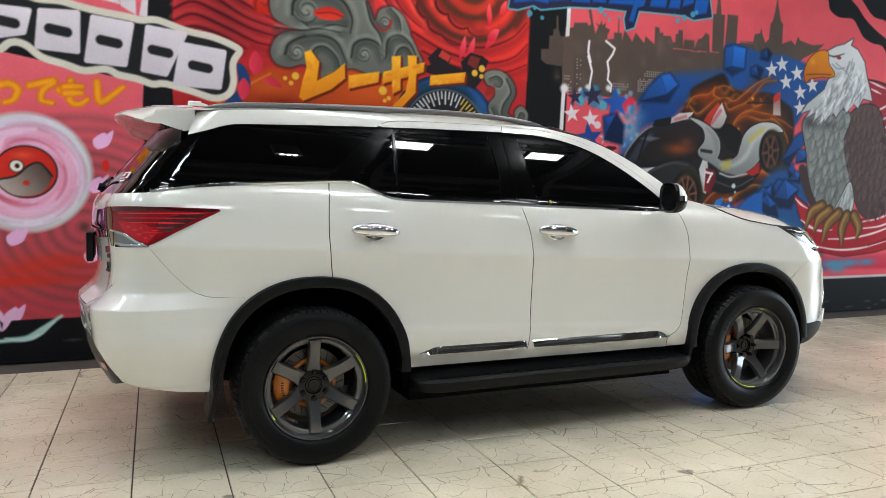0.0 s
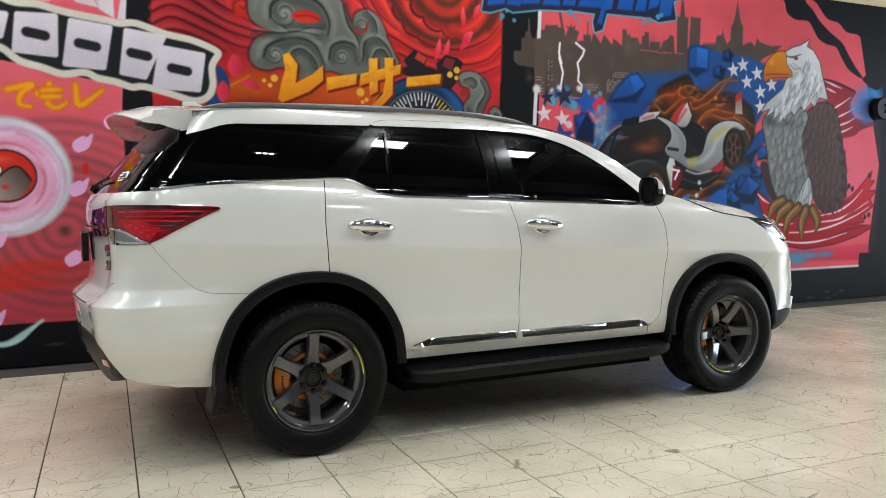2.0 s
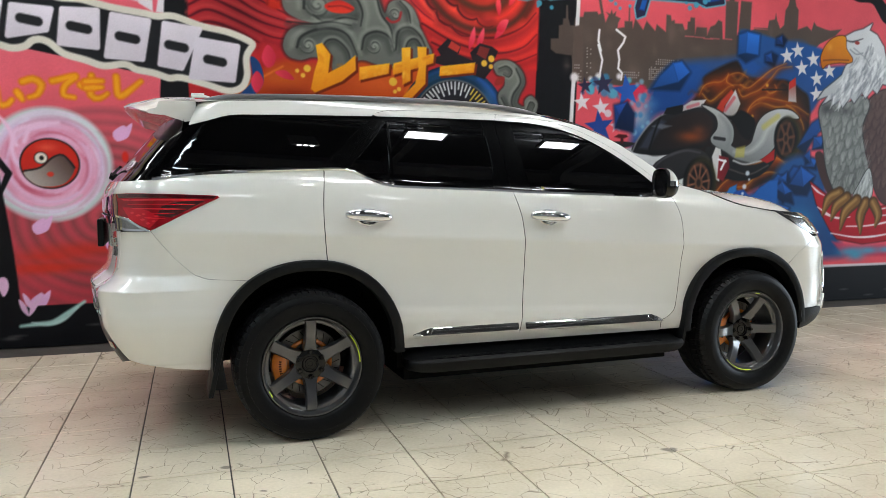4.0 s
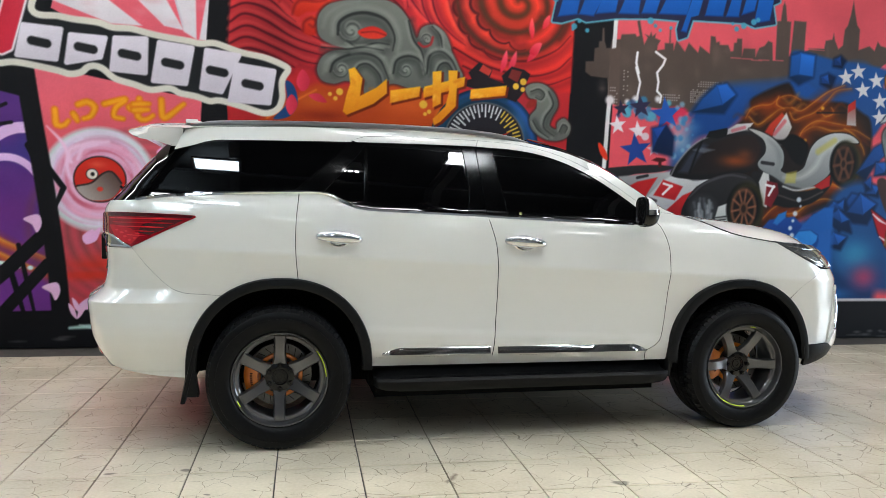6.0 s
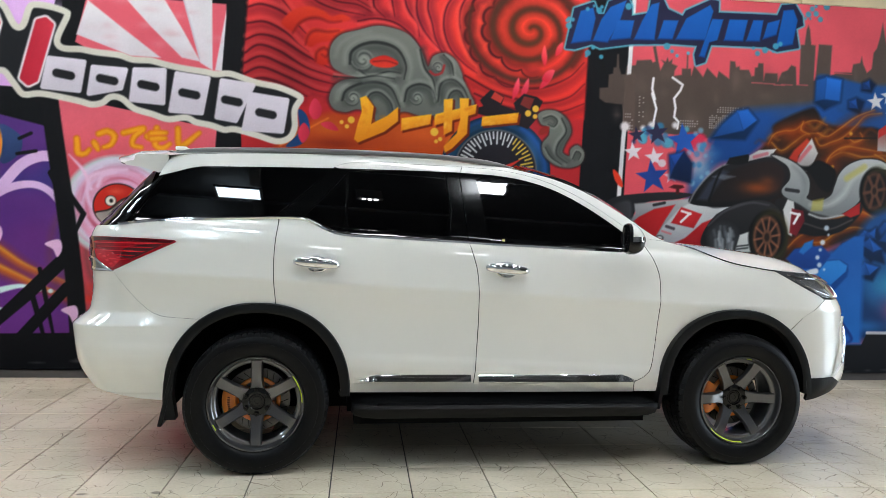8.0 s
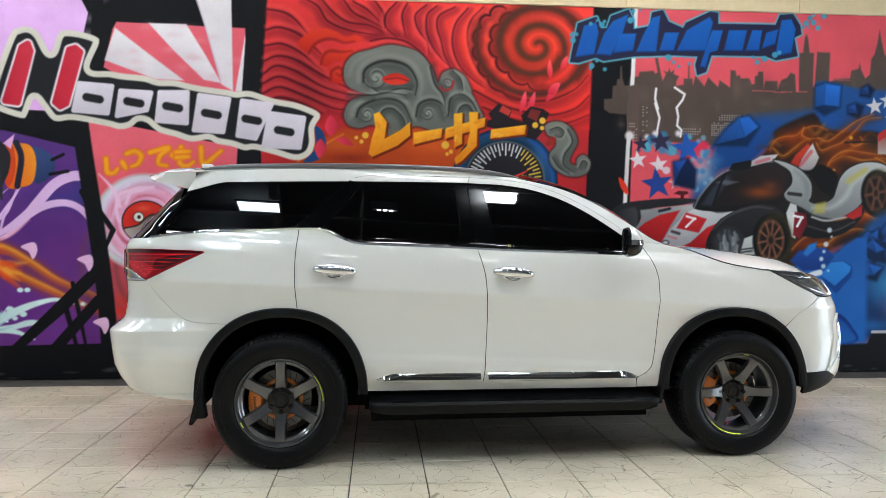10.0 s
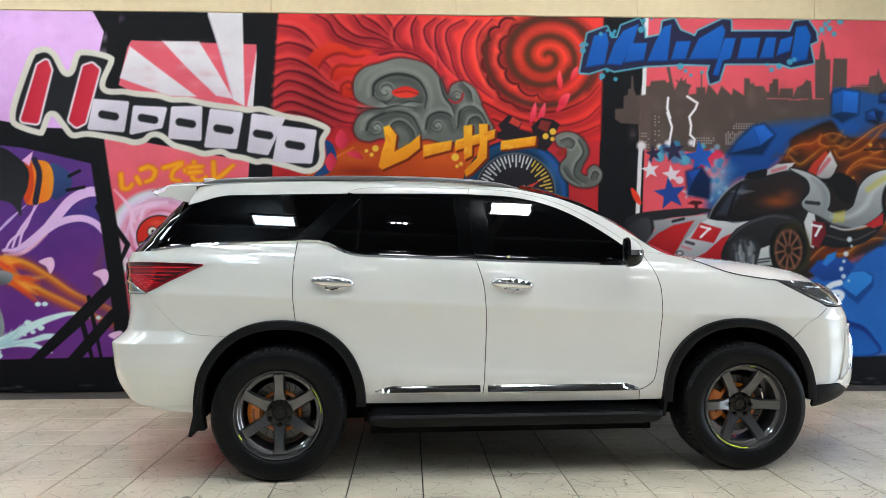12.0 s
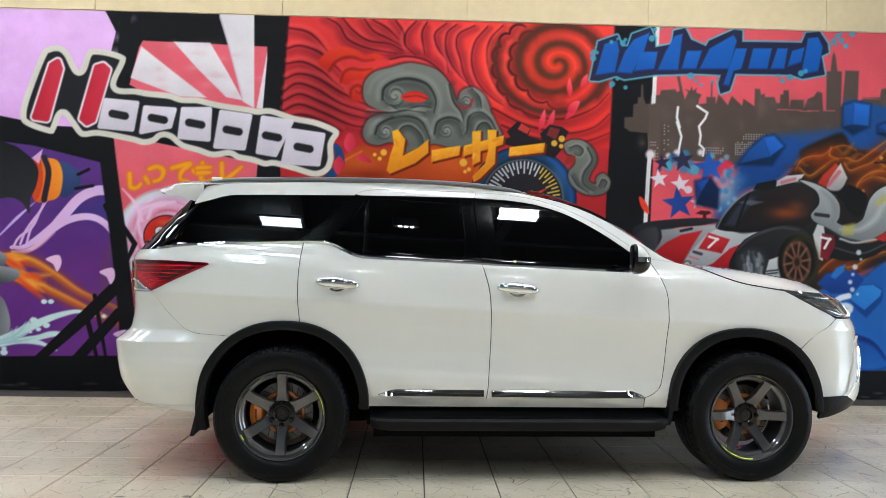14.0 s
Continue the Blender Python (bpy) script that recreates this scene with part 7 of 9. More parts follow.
    # wheel-arch trim
    for (cx, a, b, z0), lo in ((RA, 184), (FA, 184)):
        bm = bmesh.new()
        rows = []
        outer = [(cx - a - 0.017, 0.30 if cx < 1 else 0.43)] + arch(cx, a + 0.020, b + 0.018, z0, 180, 0, 48) + [(cx + a + 0.017, 0.44)]
        if cx > 1:
            outer[-1] = (cx + a + 0.004, 0.50)
        inner = [(cx - a + 0.055, outer[0][1])] + arch(cx, a - 0.036, b - 0.036, z0, 180, 0, 48) + [(cx + a - 0.045, outer[-1][1])]
        for (u, z), (u2, z2) in zip(outer, inner):
            w = half_width(u, z)
            w2 = max(half_width(cx, 0.9), w)
            pts = ((u, z, w - 0.012), (u, z, w + 0.014), (u * 0.9 + u2 * 0.1, z * 0.9 + z2 * 0.1, w2 + 0.026), (u * 0.3 + u2 * 0.7, z * 0.3 + z2 * 0.7, w2 + 0.034), (u2, z2, w2 + 0.026), (u2, z2, w2 - 0.05))
            rows.append([bm.verts.new((p, side * r, q)) for p, q, r in pts])
        for ra, rb in zip(rows, rows[1:]):
            for i in range(5):
                bm.faces.new((ra[i], ra[i + 1], rb[i + 1], rb[i]))
        bmesh.ops.recalc_face_normals(bm, faces=bm.faces)
        part("arch_trim", bm, SATIN, car, "satin black wheel-arch trim", 40)
        # liner
        bm = bmesh.new()
        ring = [[bm.verts.new((p, side * y, q)) for p, q in [(cx - a + 0.01, 0.33)] + arch(cx, a - 0.02, b - 0.02, z0, 180, 0, 24) + [(cx + a - 0.01, 0.43)]] for y in (0.88, 0.42)]
        for i in range(len(ring[0]) - 1):
            bm.faces.new((ring[0][i], ring[0][i + 1], ring[1][i + 1], ring[1][i]))
        bm.faces.new(ring[1])
        part("wheel_liner", bm, DARK, car)
    # lamps
    lamp = sheet("tail_lamp", spline([(-1.20, 1.245), (-1.05, 1.268), (-0.93, 1.273), (-0.80, 1.275), (-0.62, 1.270), (-0.44, 1.262), (-0.430, 1.253)], 0.03) + spline([(-0.47, 1.234), (-0.60, 1.172), (-0.757, 1.096), (-0.80, 1.112), (-0.87, 1.150), (-0.98, 1.165), (-1.2, 1.17)], 0.03), REDLENS, car, "red faceted tail lamp", off=0.006, gap=0.001, step=step, side=side)
    clear = sheet("clear_lens", spline([(-0.755, 1.091), (-0.81, 1.090), (-0.90, 1.090), (-0.955, 1.100), (-0.965, 1.165)], 0.03) + [(-0.88, 1.155), (-0.81, 1.122)], CLEAR, lamp, "clear reversing-light lens", off=0.005, gap=0, step=step, side=side)
    if vis:
        sheet("lens_trim", spline([(-0.750, 1.094), (-0.805, 1.117), (-0.87, 1.152), (-0.965, 1.168)], 0.03) + spline([(-0.965, 1.161), (-0.874, 1.143), (-0.81, 1.109), (-0.760, 1.091)], 0.03), CHROME, clear, "chrome edge", off=0.010, gap=0, depth=0.006, step=0.05)
        sheet("lens_trim", [(-0.775, 1.094), (-0.90, 1.094), (-0.94, 1.102), (-0.93, 1.110), (-0.89, 1.103), (-0.79, 1.101)], CHROME, clear, "", off=0.009, gap=0, depth=0.004, step=0.05)
        sheet("upper_lens", spline([(-0.94, 1.270), (-0.80, 1.272), (-0.62, 1.267), (-0.445, 1.259)], 0.04) + spline([(-0.46, 1.246), (-0.62, 1.250), (-0.80, 1.255), (-0.93, 1.252)], 0.04), REDDARK, lamp, "dark red upper band", off=0.0085, gap=0, depth=0.004)
        sheet("reflector", spline([(-0.62, 1.232), (-0.50, 1.236), (-0.56, 1.206), (-0.66, 1.158), (-0.72, 1.170), (-0.70, 1.21)], 0.04, True), REDDARK, lamp, "dark red reflector field", off=0.0085, gap=0, depth=0.004)
        sheet("reflector", spline([(-0.90, 1.205), (-0.76, 1.19), (-0.71, 1.155), (-0.757, 1.108), (-0.80, 1.122), (-0.86, 1.152)], 0.04, True), GUIDE, lamp, "bright red reflector field", off=0.0085, gap=0, depth=0.004)
        # sparkling highlights of the bright field, as small brighter red pieces
        for u, z, w, h in ((-0.850, 1.182, 0.020, 0.006), (-0.822, 1.170, 0.026, 0.007), (-0.790, 1.176, 0.016, 0.005), (-0.800, 1.150, 0.024, 0.008), (-0.765, 1.158, 0.022, 0.006), (-0.772, 1.132, 0.020, 0.008), (-0.745, 1.142, 0.018, 0.006), (-0.735, 1.166, 0.026, 0.005)):
            sheet("lens_sparkle", [(u, z), (u + w * 0.6, z + h * 0.5), (u + w, z - h * 0.4), (u + w * 0.3, z - h)], BRIGHTRED, lamp, "painted bright red sparkle", off=0.0115, gap=0, depth=0.003, step=0.2, side=side)
        for k in range(6):
            z = 1.245 - 0.0215 * k
            u1 = -0.50 - 0.046 * k
            sheet("light_guide", [(-0.90 + 0.03 * k, z), (-0.75, z), (u1 - 0.06, z - 0.002), (u1, z - 0.005), (u1 - 0.06, z - 0.006), (-0.75, z - 0.004), (-0.89 + 0.03 * k, z - 0.004)], GUIDE if k % 2 else BRIGHTRED, lamp, "bright light guide", off=0.0105, gap=0, depth=0.004, step=0.1, side=side)
        sheet("inner_lens", [(-1.42, 1.238), (-1.25, 1.250), (-1.05, 1.262), (-0.95, 1.266), (-0.94, 1.21), (-0.95, 1.166), (-1.05, 1.170), (-1.25, 1.172), (-1.42, 1.174)], REDDARK, lamp, "dark red inner lens", off=0.009, gap=0, depth=0.004, step=0.05, side=side)
        sheet("lamp_foot", [(-0.945, 1.168), (-1.19, 1.176), (-1.19, 1.150), (-1.0, 1.148), (-0.975, 1.09), (-0.955, 1.09)], LAMPDARK, lamp, "smoked lower edge", off=0.008, gap=0, depth=0.006)
    head = sheet("headlamp", spline([(3.030, 1.158), (3.10, 1.150), (3.25, 1.140), (3.42, 1.124), (3.56, 1.092), (3.64, 1.045), (3.66, 1.005)], 0.05) + spline([(3.60, 0.978), (3.47, 0.985), (3.33, 1.010), (3.20, 1.070), (3.10, 1.122)], 0.05), LAMPDARK, car, "clear headlamp with dark housing", off=0.003, gap=0.001, step=step, side=side)
    if vis:
        sheet("reflector", spline([(3.16, 1.102), (3.30, 1.092), (3.46, 1.085), (3.60, 1.060), (3.645, 1.010)], 0.05) + spline([(3.58, 0.988), (3.46, 0.996), (3.34, 1.020), (3.24, 1.062)], 0.05), LAMPGREY, head, "grey reflector bowl", off=0.0055, gap=0, depth=0.004, step=0.05, side=side)
        sheet("projector", spline([(3.40, 1.040), (3.45, 1.062), (3.53, 1.055), (3.57, 1.02), (3.52, 1.000), (3.44, 1.010)], 0.03, True), CLEAR, head, "silver projector", off=0.010, gap=0, depth=0.005, step=0.05, side=side)
        sheet("lens_rib", [(3.50, 0.992), (3.60, 0.986), (3.645, 1.015), (3.635, 1.045), (3.60, 1.005)], DRL, head, "bright lamp corner", off=0.010, gap=0, depth=0.005, step=0.05, side=side)
        sheet("light_strip", [(3.12, 1.128), (3.25, 1.106), (3.44, 1.094), (3.57, 1.070), (3.565, 1.078), (3.44, 1.103), (3.25, 1.116)], CHROME, head, "chrome light strip", off=0.009, gap=0, depth=0.004, step=0.06, side=side)
        sheet("light_strip", [(3.24, 1.066), (3.33, 1.030), (3.42, 1.005), (3.50, 0.995), (3.50, 1.000), (3.42, 1.012), (3.33, 1.040)], CHROME, head, "", off=0.009, gap=0, depth=0.004, step=0.06, side=side)
    # corner garnish with the daytime lamp, and the white splitter above the lip
    fog = sheet("corner_garnish", [(3.575, 0.83), (3.475, 0.505), (3.60, 0.50), (4.0, 0.50), (4.02, 0.80), (3.80, 0.85), (3.66, 0.865)], PAINT, car, "white angular bumper corner garnish", off=0.012, gap=0, depth=0.03, step=step, side=side, dark=False)
    sheet("lamp_bezel", [(3.66, 0.80), (3.60, 0.62), (3.62, 0.55), (3.85, 0.55), (3.88, 0.78), (3.76, 0.82)], CHROME, fog, "chrome lamp bezel", off=0.016, gap=0, step=step, side=side)
    sheet("daytime_lamp", [(3.70, 0.78), (3.645, 0.62), (3.66, 0.575), (3.80, 0.575), (3.83, 0.76)], DRL, fog, off=0.020, gap=0, step=step, side=side)
    sheet("bumper_splitter", [(3.455, 0.505), (3.56, 0.470), (4.45, 0.470), (4.45, 0.585), (3.66, 0.575), (3.56, 0.58)], PAINT, car, "white lower splitter", off=0.028, gap=0, depth=0.05, step=step, side=side, dark=False)
    # dark tube along the bonnet edge, standing in for the shaded gap
    seam3 = [skin(u, z, 0.0015, side) for u, z in spline([(2.50, 1.285)] + hood_line[1:], 0.04)]
    part("bonnet_gap_line", tube(seam3, lambda t: 0.0018 + 0.0016 * min(1, 4 * t), 6), DARK, car, "", 60)

# bonnet
rows, norm = [], None
hl = table([(2.40, 1.306), (2.44, 1.300), (2.565, 1.268), (2.694, 1.219), (2.804, 1.188), (3.033, 1.150), (3.2, 1.143), (3.40, 1.118), (3.55, 1.07)])
hy = table([(2.40, 0.66), (2.565, 0.755), (2.694, 0.80), (2.804, 0.805), (3.033, 0.795), (3.25, 0.75), (3.40, 0.67), (3.55, 0.52)])
hc = table([(2.38, 1.305), (2.646, 1.283), (2.873, 1.262), (3.064, 1.240), (3.255, 1.212), (3.409, 1.170), (3.50, 1.12), (3.56, 1.08)])
bm = bmesh.new()
for i in range(31):
    x = 2.40 + 1.15 * i / 30
    row = []
    for j in range(41):
        s = j / 20 - 1
        q = abs(s)
        y = hy(x) * math.copysign(1 - (1 - q) ** 1.0, s)
        rise = (1 - max(0, (q - 0.62) / 0.38) ** 2.2)
        z = hl(x) + 0.005 + (hc(x) + 0.018 * (1 - q * q) - hl(x)) * rise
        bulge = 0.09 * (1 - q * q) * (i / 30) ** 3
        row.append(bm.verts.new((x + bulge, y, z - bulge * 0.5)))
    rows.append(row)
for a, b in zip(rows, rows[1:]):
    for j in range(40):
        bm.faces.new((a[j], a[j + 1], b[j + 1], b[j]))
edge = [e for e in bm.edges if len(e.link_faces) == 1]
r = bmesh.ops.extrude_edge_only(bm, edges=edge)
for v in r["geom"]:
    if isinstance(v, bmesh.types.BMVert):
        v.co.z -= 0.02
        v.co.y *= 0.995
bmesh.ops.recalc_face_normals(bm, faces=bm.faces)
part("bonnet", bm, PAINT, car, "", 35)

# roof, windscreen, rear glass
re_x, re_z = [p[0] for p in roof_edge], [p[1] for p in roof_edge]


def cross_loft(name, xs, edge, crown, mat, bow=0.0, tail=0.0, label=""):
    bm = bmesh.new()
    rows = []
    for x in xs:
        ex, ey, ez = edge(x)
        row = []
        for j in range(25):
            s = j / 12 - 1
            k = (1 - abs(s) ** 2.6) ** (1 / 1.6)
            row.append(bm.verts.new((ex + bow * (1 - s * s), s * ey, ez + crown(x) * k)))
        rows.append(row)
    for a, b in zip(rows, rows[1:]):
        for j in range(24):
            bm.faces.new((a[j], a[j + 1], b[j + 1], b[j]))
    bmesh.ops.recalc_face_normals(bm, faces=bm.faces)
    return part(name, bm, mat, car, label, 60)


def roof_side(x):
    z = float(np.interp(x, re_x, re_z))
    return x, half_width(x, z), z


cross_loft("roof", [-0.525 + 2.0 * i / 24 for i in range(25)], roof_side, lambda x: 0.048, PAINT)
cross_loft("windscreen", [1.46 + 0.92 * i / 16 for i in range(17)], lambda x: (roof_side(x)[0], roof_side(x)[1] - 0.004, roof_side(x)[2] + 0.002), lambda x: 0.055 * (1 - (x - 1.46) / 0.92), GLASS, bow=0.16, label="dark windscreen")
bm = bmesh.new()
rows = []
for i in range(13):
    z = 1.335 + 0.33 * i / 12
    rows.append([bm.verts.new(skin(-0.60 - 1.3 * j / 20, z, -0.006, s)) for s, j in [(-1, j) for j in range(21)] + [(1, j) for j in range(20, -1, -1)]])
for a, b in zip(rows, rows[1:]):
    for j in range(len(a) - 1):
        bm.faces.new((a[j], a[j + 1], b[j + 1], b[j]))
bmesh.ops.remove_doubles(bm, verts=bm.verts, dist=0.0005)
bmesh.ops.recalc_face_normals(bm, faces=bm.faces)
part("rear_window", bm, GLASS, car, "dark tinted rear window", 60)

# tailgate
gate_outline = [(-0.955, 1.02), (-0.978, 0.908), (-1.102, 0.848), (-1.25, 0.803), (-1.8, 0.803), (-1.8, 1.33), (-1.2, 1.335), (-0.925, 1.335), (-0.925, 1.262), (-1.0, 1.262), (-1.18, 1.24), (-1.18, 1.168), (-0.985, 1.16), (-0.955, 1.09)]
for side in (-1, 1):
    sheet("tailgate", gate_outline, PAINT, car, side=side)
    sheet("tailgate_garnish", [(-1.0, 1.158), (-1.3, 1.160), (-1.8, 1.160), (-1.8, 1.122), (-1.3, 1.122), (-1.08, 1.126), (-1.01, 1.140)], CHROME, car, "chrome tailgate bar", off=0.014, gap=0, side=side)
    insert = sheet("bumper_insert", [(-0.905, 0.43), (-1.2, 0.36), (-1.8, 0.36), (-1.8, 0.70), (-1.22, 0.68), (-1.09, 0.65), (-1.02, 0.615), (-0.93, 0.52)], SATIN, car, "black lower bumper insert", off=-0.014, side=side)
    sheet("reflector", [(-1.00, 0.50), (-1.09, 0.50), (-1.09, 0.535), (-1.02, 0.535)], REDLENS, insert, "small red reflector", off=-0.006, gap=0, depth=0.006, side=side)
plate = part("number_plate", box(bmesh.new(), -1.032, -1.000, -0.24, 0.24, 0.98, 1.13, 0.006), SATIN, car, "red registration plate in black holder")
part("plate_face", box(bmesh.new(), -1.037, -1.031, -0.22, 0.22, 0.99, 1.12, 0.003), material("red_plate", (0.45, 0.03, 0.04), 0.4), plate)
# badge bars and the engine size on the tailgate
for u, z, w, h, mat in ((-1.045, 1.085, 0.080, 0.030, REDBADGE), (-1.040, 1.050, 0.060, 0.018, LAMPDARK)):
    for k in range(4):
        v = u - w * k / 4
        sheet("badge", [(v, z - 0.002 * k), (v - w * 0.19, z - 0.002 * k), (v - w * 0.21, z - h - 0.002 * k), (v - w * 0.02, z - h - 0.002 * k)], mat, car, "small model badge bar", off=0.008, gap=0, depth=0.008, side=-1)
cu = bpy.data.curves.new("engine_badge", "FONT")
cu.body, cu.size, cu.extrude, cu.offset = "2.4", 0.062, 0.004, 0.0015
badge = new("engine_badge", cu)
me = bpy.data.meshes.new_from_object(badge)
bpy.data.objects.remove(badge)
me.materials.append(LAMPDARK)
badge = new("engine_badge", me)
badge.parent = car
p, n = skin(-1.105, 0.962, 0.006), skin_normal(-1.07, 0.965)
badge.matrix_local = Matrix.Translation(p) @ n.to_track_quat("Z", "Y").to_matrix().to_4x4()

# spoiler
bm = bmesh.new()
rows = []
for j in range(33):
    s = j / 16 - 1
    y = 0.655 * s
    q = abs(s)
    tip = -0.885 + 0.105 * q ** 2.5 + 0.02 * max(0, (q - 0.92) / 0.08) ** 2
    top = 1.805 - 0.060 * q ** 3
    end = top - 0.050 - 0.004 * q
    lo = 1.636 + 0.03 * (1 - q)
    under = lambda x, sag: end - 0.018 + (lo - end + 0.018) * (x - tip - 0.012) / (-0.575 - tip - 0.012) + sag
    prof = ((-0.522, top - 0.004), (-0.60, top - 0.006), (-0.70, top - 0.012), (tip + 0.05, end + 0.013), (tip + 0.012, end + 0.002), (tip, end - 0.008), (tip + 0.012, end - 0.018), (tip + 0.07, under(tip + 0.07, 0.006)), (-0.68, under(-0.68, 0.010)), (-0.62, under(-0.62, 0.004)), (-0.575, lo), (-0.522, lo + 0.008))
    rows.append([bm.verts.new((x, y, z)) for x, z in prof])
for a, b in zip(rows, rows[1:]):
    for i in range(len(a) - 1):
        bm.faces.new((a[i], a[i + 1], b[i + 1], b[i]))
for row in (rows[0], rows[-1]):
    bm.faces.new(row)
bmesh.ops.recalc_face_normals(bm, faces=bm.faces)
part("spoiler", bm, PAINT, car, "white roof spoiler", 48)
bm = box(bmesh.new(), -0.535, -0.435, -0.416, -0.384, 1.786, 1.810, 0.007, 3)
for v in bm.verts:
    if v.co.z > 1.80:
        v.co.x -= 0.5 * max(0, v.co.x + 0.50)
part("aerial_fin", bm, PAINT, car, "small white aerial base", 50)
for side in (-1, 1):
    pts = [(-0.49, 1.750), (-0.43, 1.764), (-0.30, 1.775), (0.0, 1.785), (0.4, 1.792), (0.8, 1.790), (1.1, 1.780), (1.3, 1.762), (1.42, 1.744), (1.49, 1.728)]
    part("roof_rail", tube([(x, side * (0.635 - 0.03 * (x / 1.5) ** 2), z) for x, z in spline(pts, 0.06)], lambda t: 0.015 * min(1, 0.35 + 8 * min(t, 1 - t)), 8), material("grey_roof_rail", (0.17, 0.17, 0.175), 0.3, metal=0.7), car, "dark grey roof rail", 60)

# door handles
for side in (-1, 1):
    for u0, z0 in ((0.317, 1.150), (1.385, 1.134)):
        h = part("door_handle", bmesh.new(), CHROME, car, "chrome door handle")
        bm = bmesh.new()
        pts = []
        for i in range(13):
            t = i / 12
            u = u0 - 0.125 + 0.25 * t
            p = skin(u, z0 - 0.018 * (t - 0.5), 0.016 + 0.022 * math.sin(math.pi * t), side)
            pts.append(p)
        tube(pts, lambda t: 0.010 + 0.0135 * math.sin(math.pi * min(1, max(0, t))) ** 0.5, 16, bm, 1.32)
        bm.to_mesh(h.data)
        h.data.polygons.foreach_set("use_smooth", [True] * len(h.data.polygons))
        bm.free()
        bm = bmesh.new()
        ring = []
        for rr, o in ((1.0, 0.001), (0.90, 0.007), (0.74, 0.003), (0.3, 0.0012)):
            ring.append([bm.verts.new(skin(u0 + 0.066 * rr * math.cos(a), z0 - 0.001 + 0.046 * rr * math.sin(a), o, side)) for a in [2 * math.pi * k / 24 for k in range(24)]])
        for a, b in zip(ring, ring[1:]):
            for k in range(24):
                bm.faces.new((a[k], a[(k + 1) % 24], b[(k + 1) % 24], b[k]))
        bm.faces.new(ring[-1])
        bmesh.ops.recalc_face_normals(bm, faces=bm.faces)
        part("handle_bowl", bm, CHROME, h, "chrome handle cup", 60)
    # lower side mouldings
    for u0, u1, rev in ((0.565, 1.192, True), (1.236, 2.165, False)):
        bm = bmesh.new()
        rows = []
        n = 24
        for i in range(n + 1):
            t = i / n
            u = u0 + (u1 - u0) * t
            k = min(1, t * 7) if rev else min(1, (1 - t) * 14)
            zb, zt = 0.503 - 0.003 * t, 0.503 + 0.032 * k
            if not rev:
                zb, zt = 0.499 - 0.004 * t, 0.499 + 0.004 + 0.030 * k
            rows.append([bm.verts.new(skin(u, z, o, side)) for z, o in ((zb - 0.002, 0.0), (zb, 0.022), (zb + 0.003, 0.0255), (zt - 0.003, 0.004), (zt, 0.0))])
        for a, b in zip(rows, rows[1:]):
            for i in range(4):
                bm.faces.new((a[i], a[i + 1], b[i + 1], b[i]))
        for row in (rows[0], rows[-1]):
            bm.faces.new(row)
        bmesh.ops.recalc_face_normals(bm, faces=bm.faces)
        part("side_moulding", bm, CHROME, car, "chrome lower door moulding", 25)

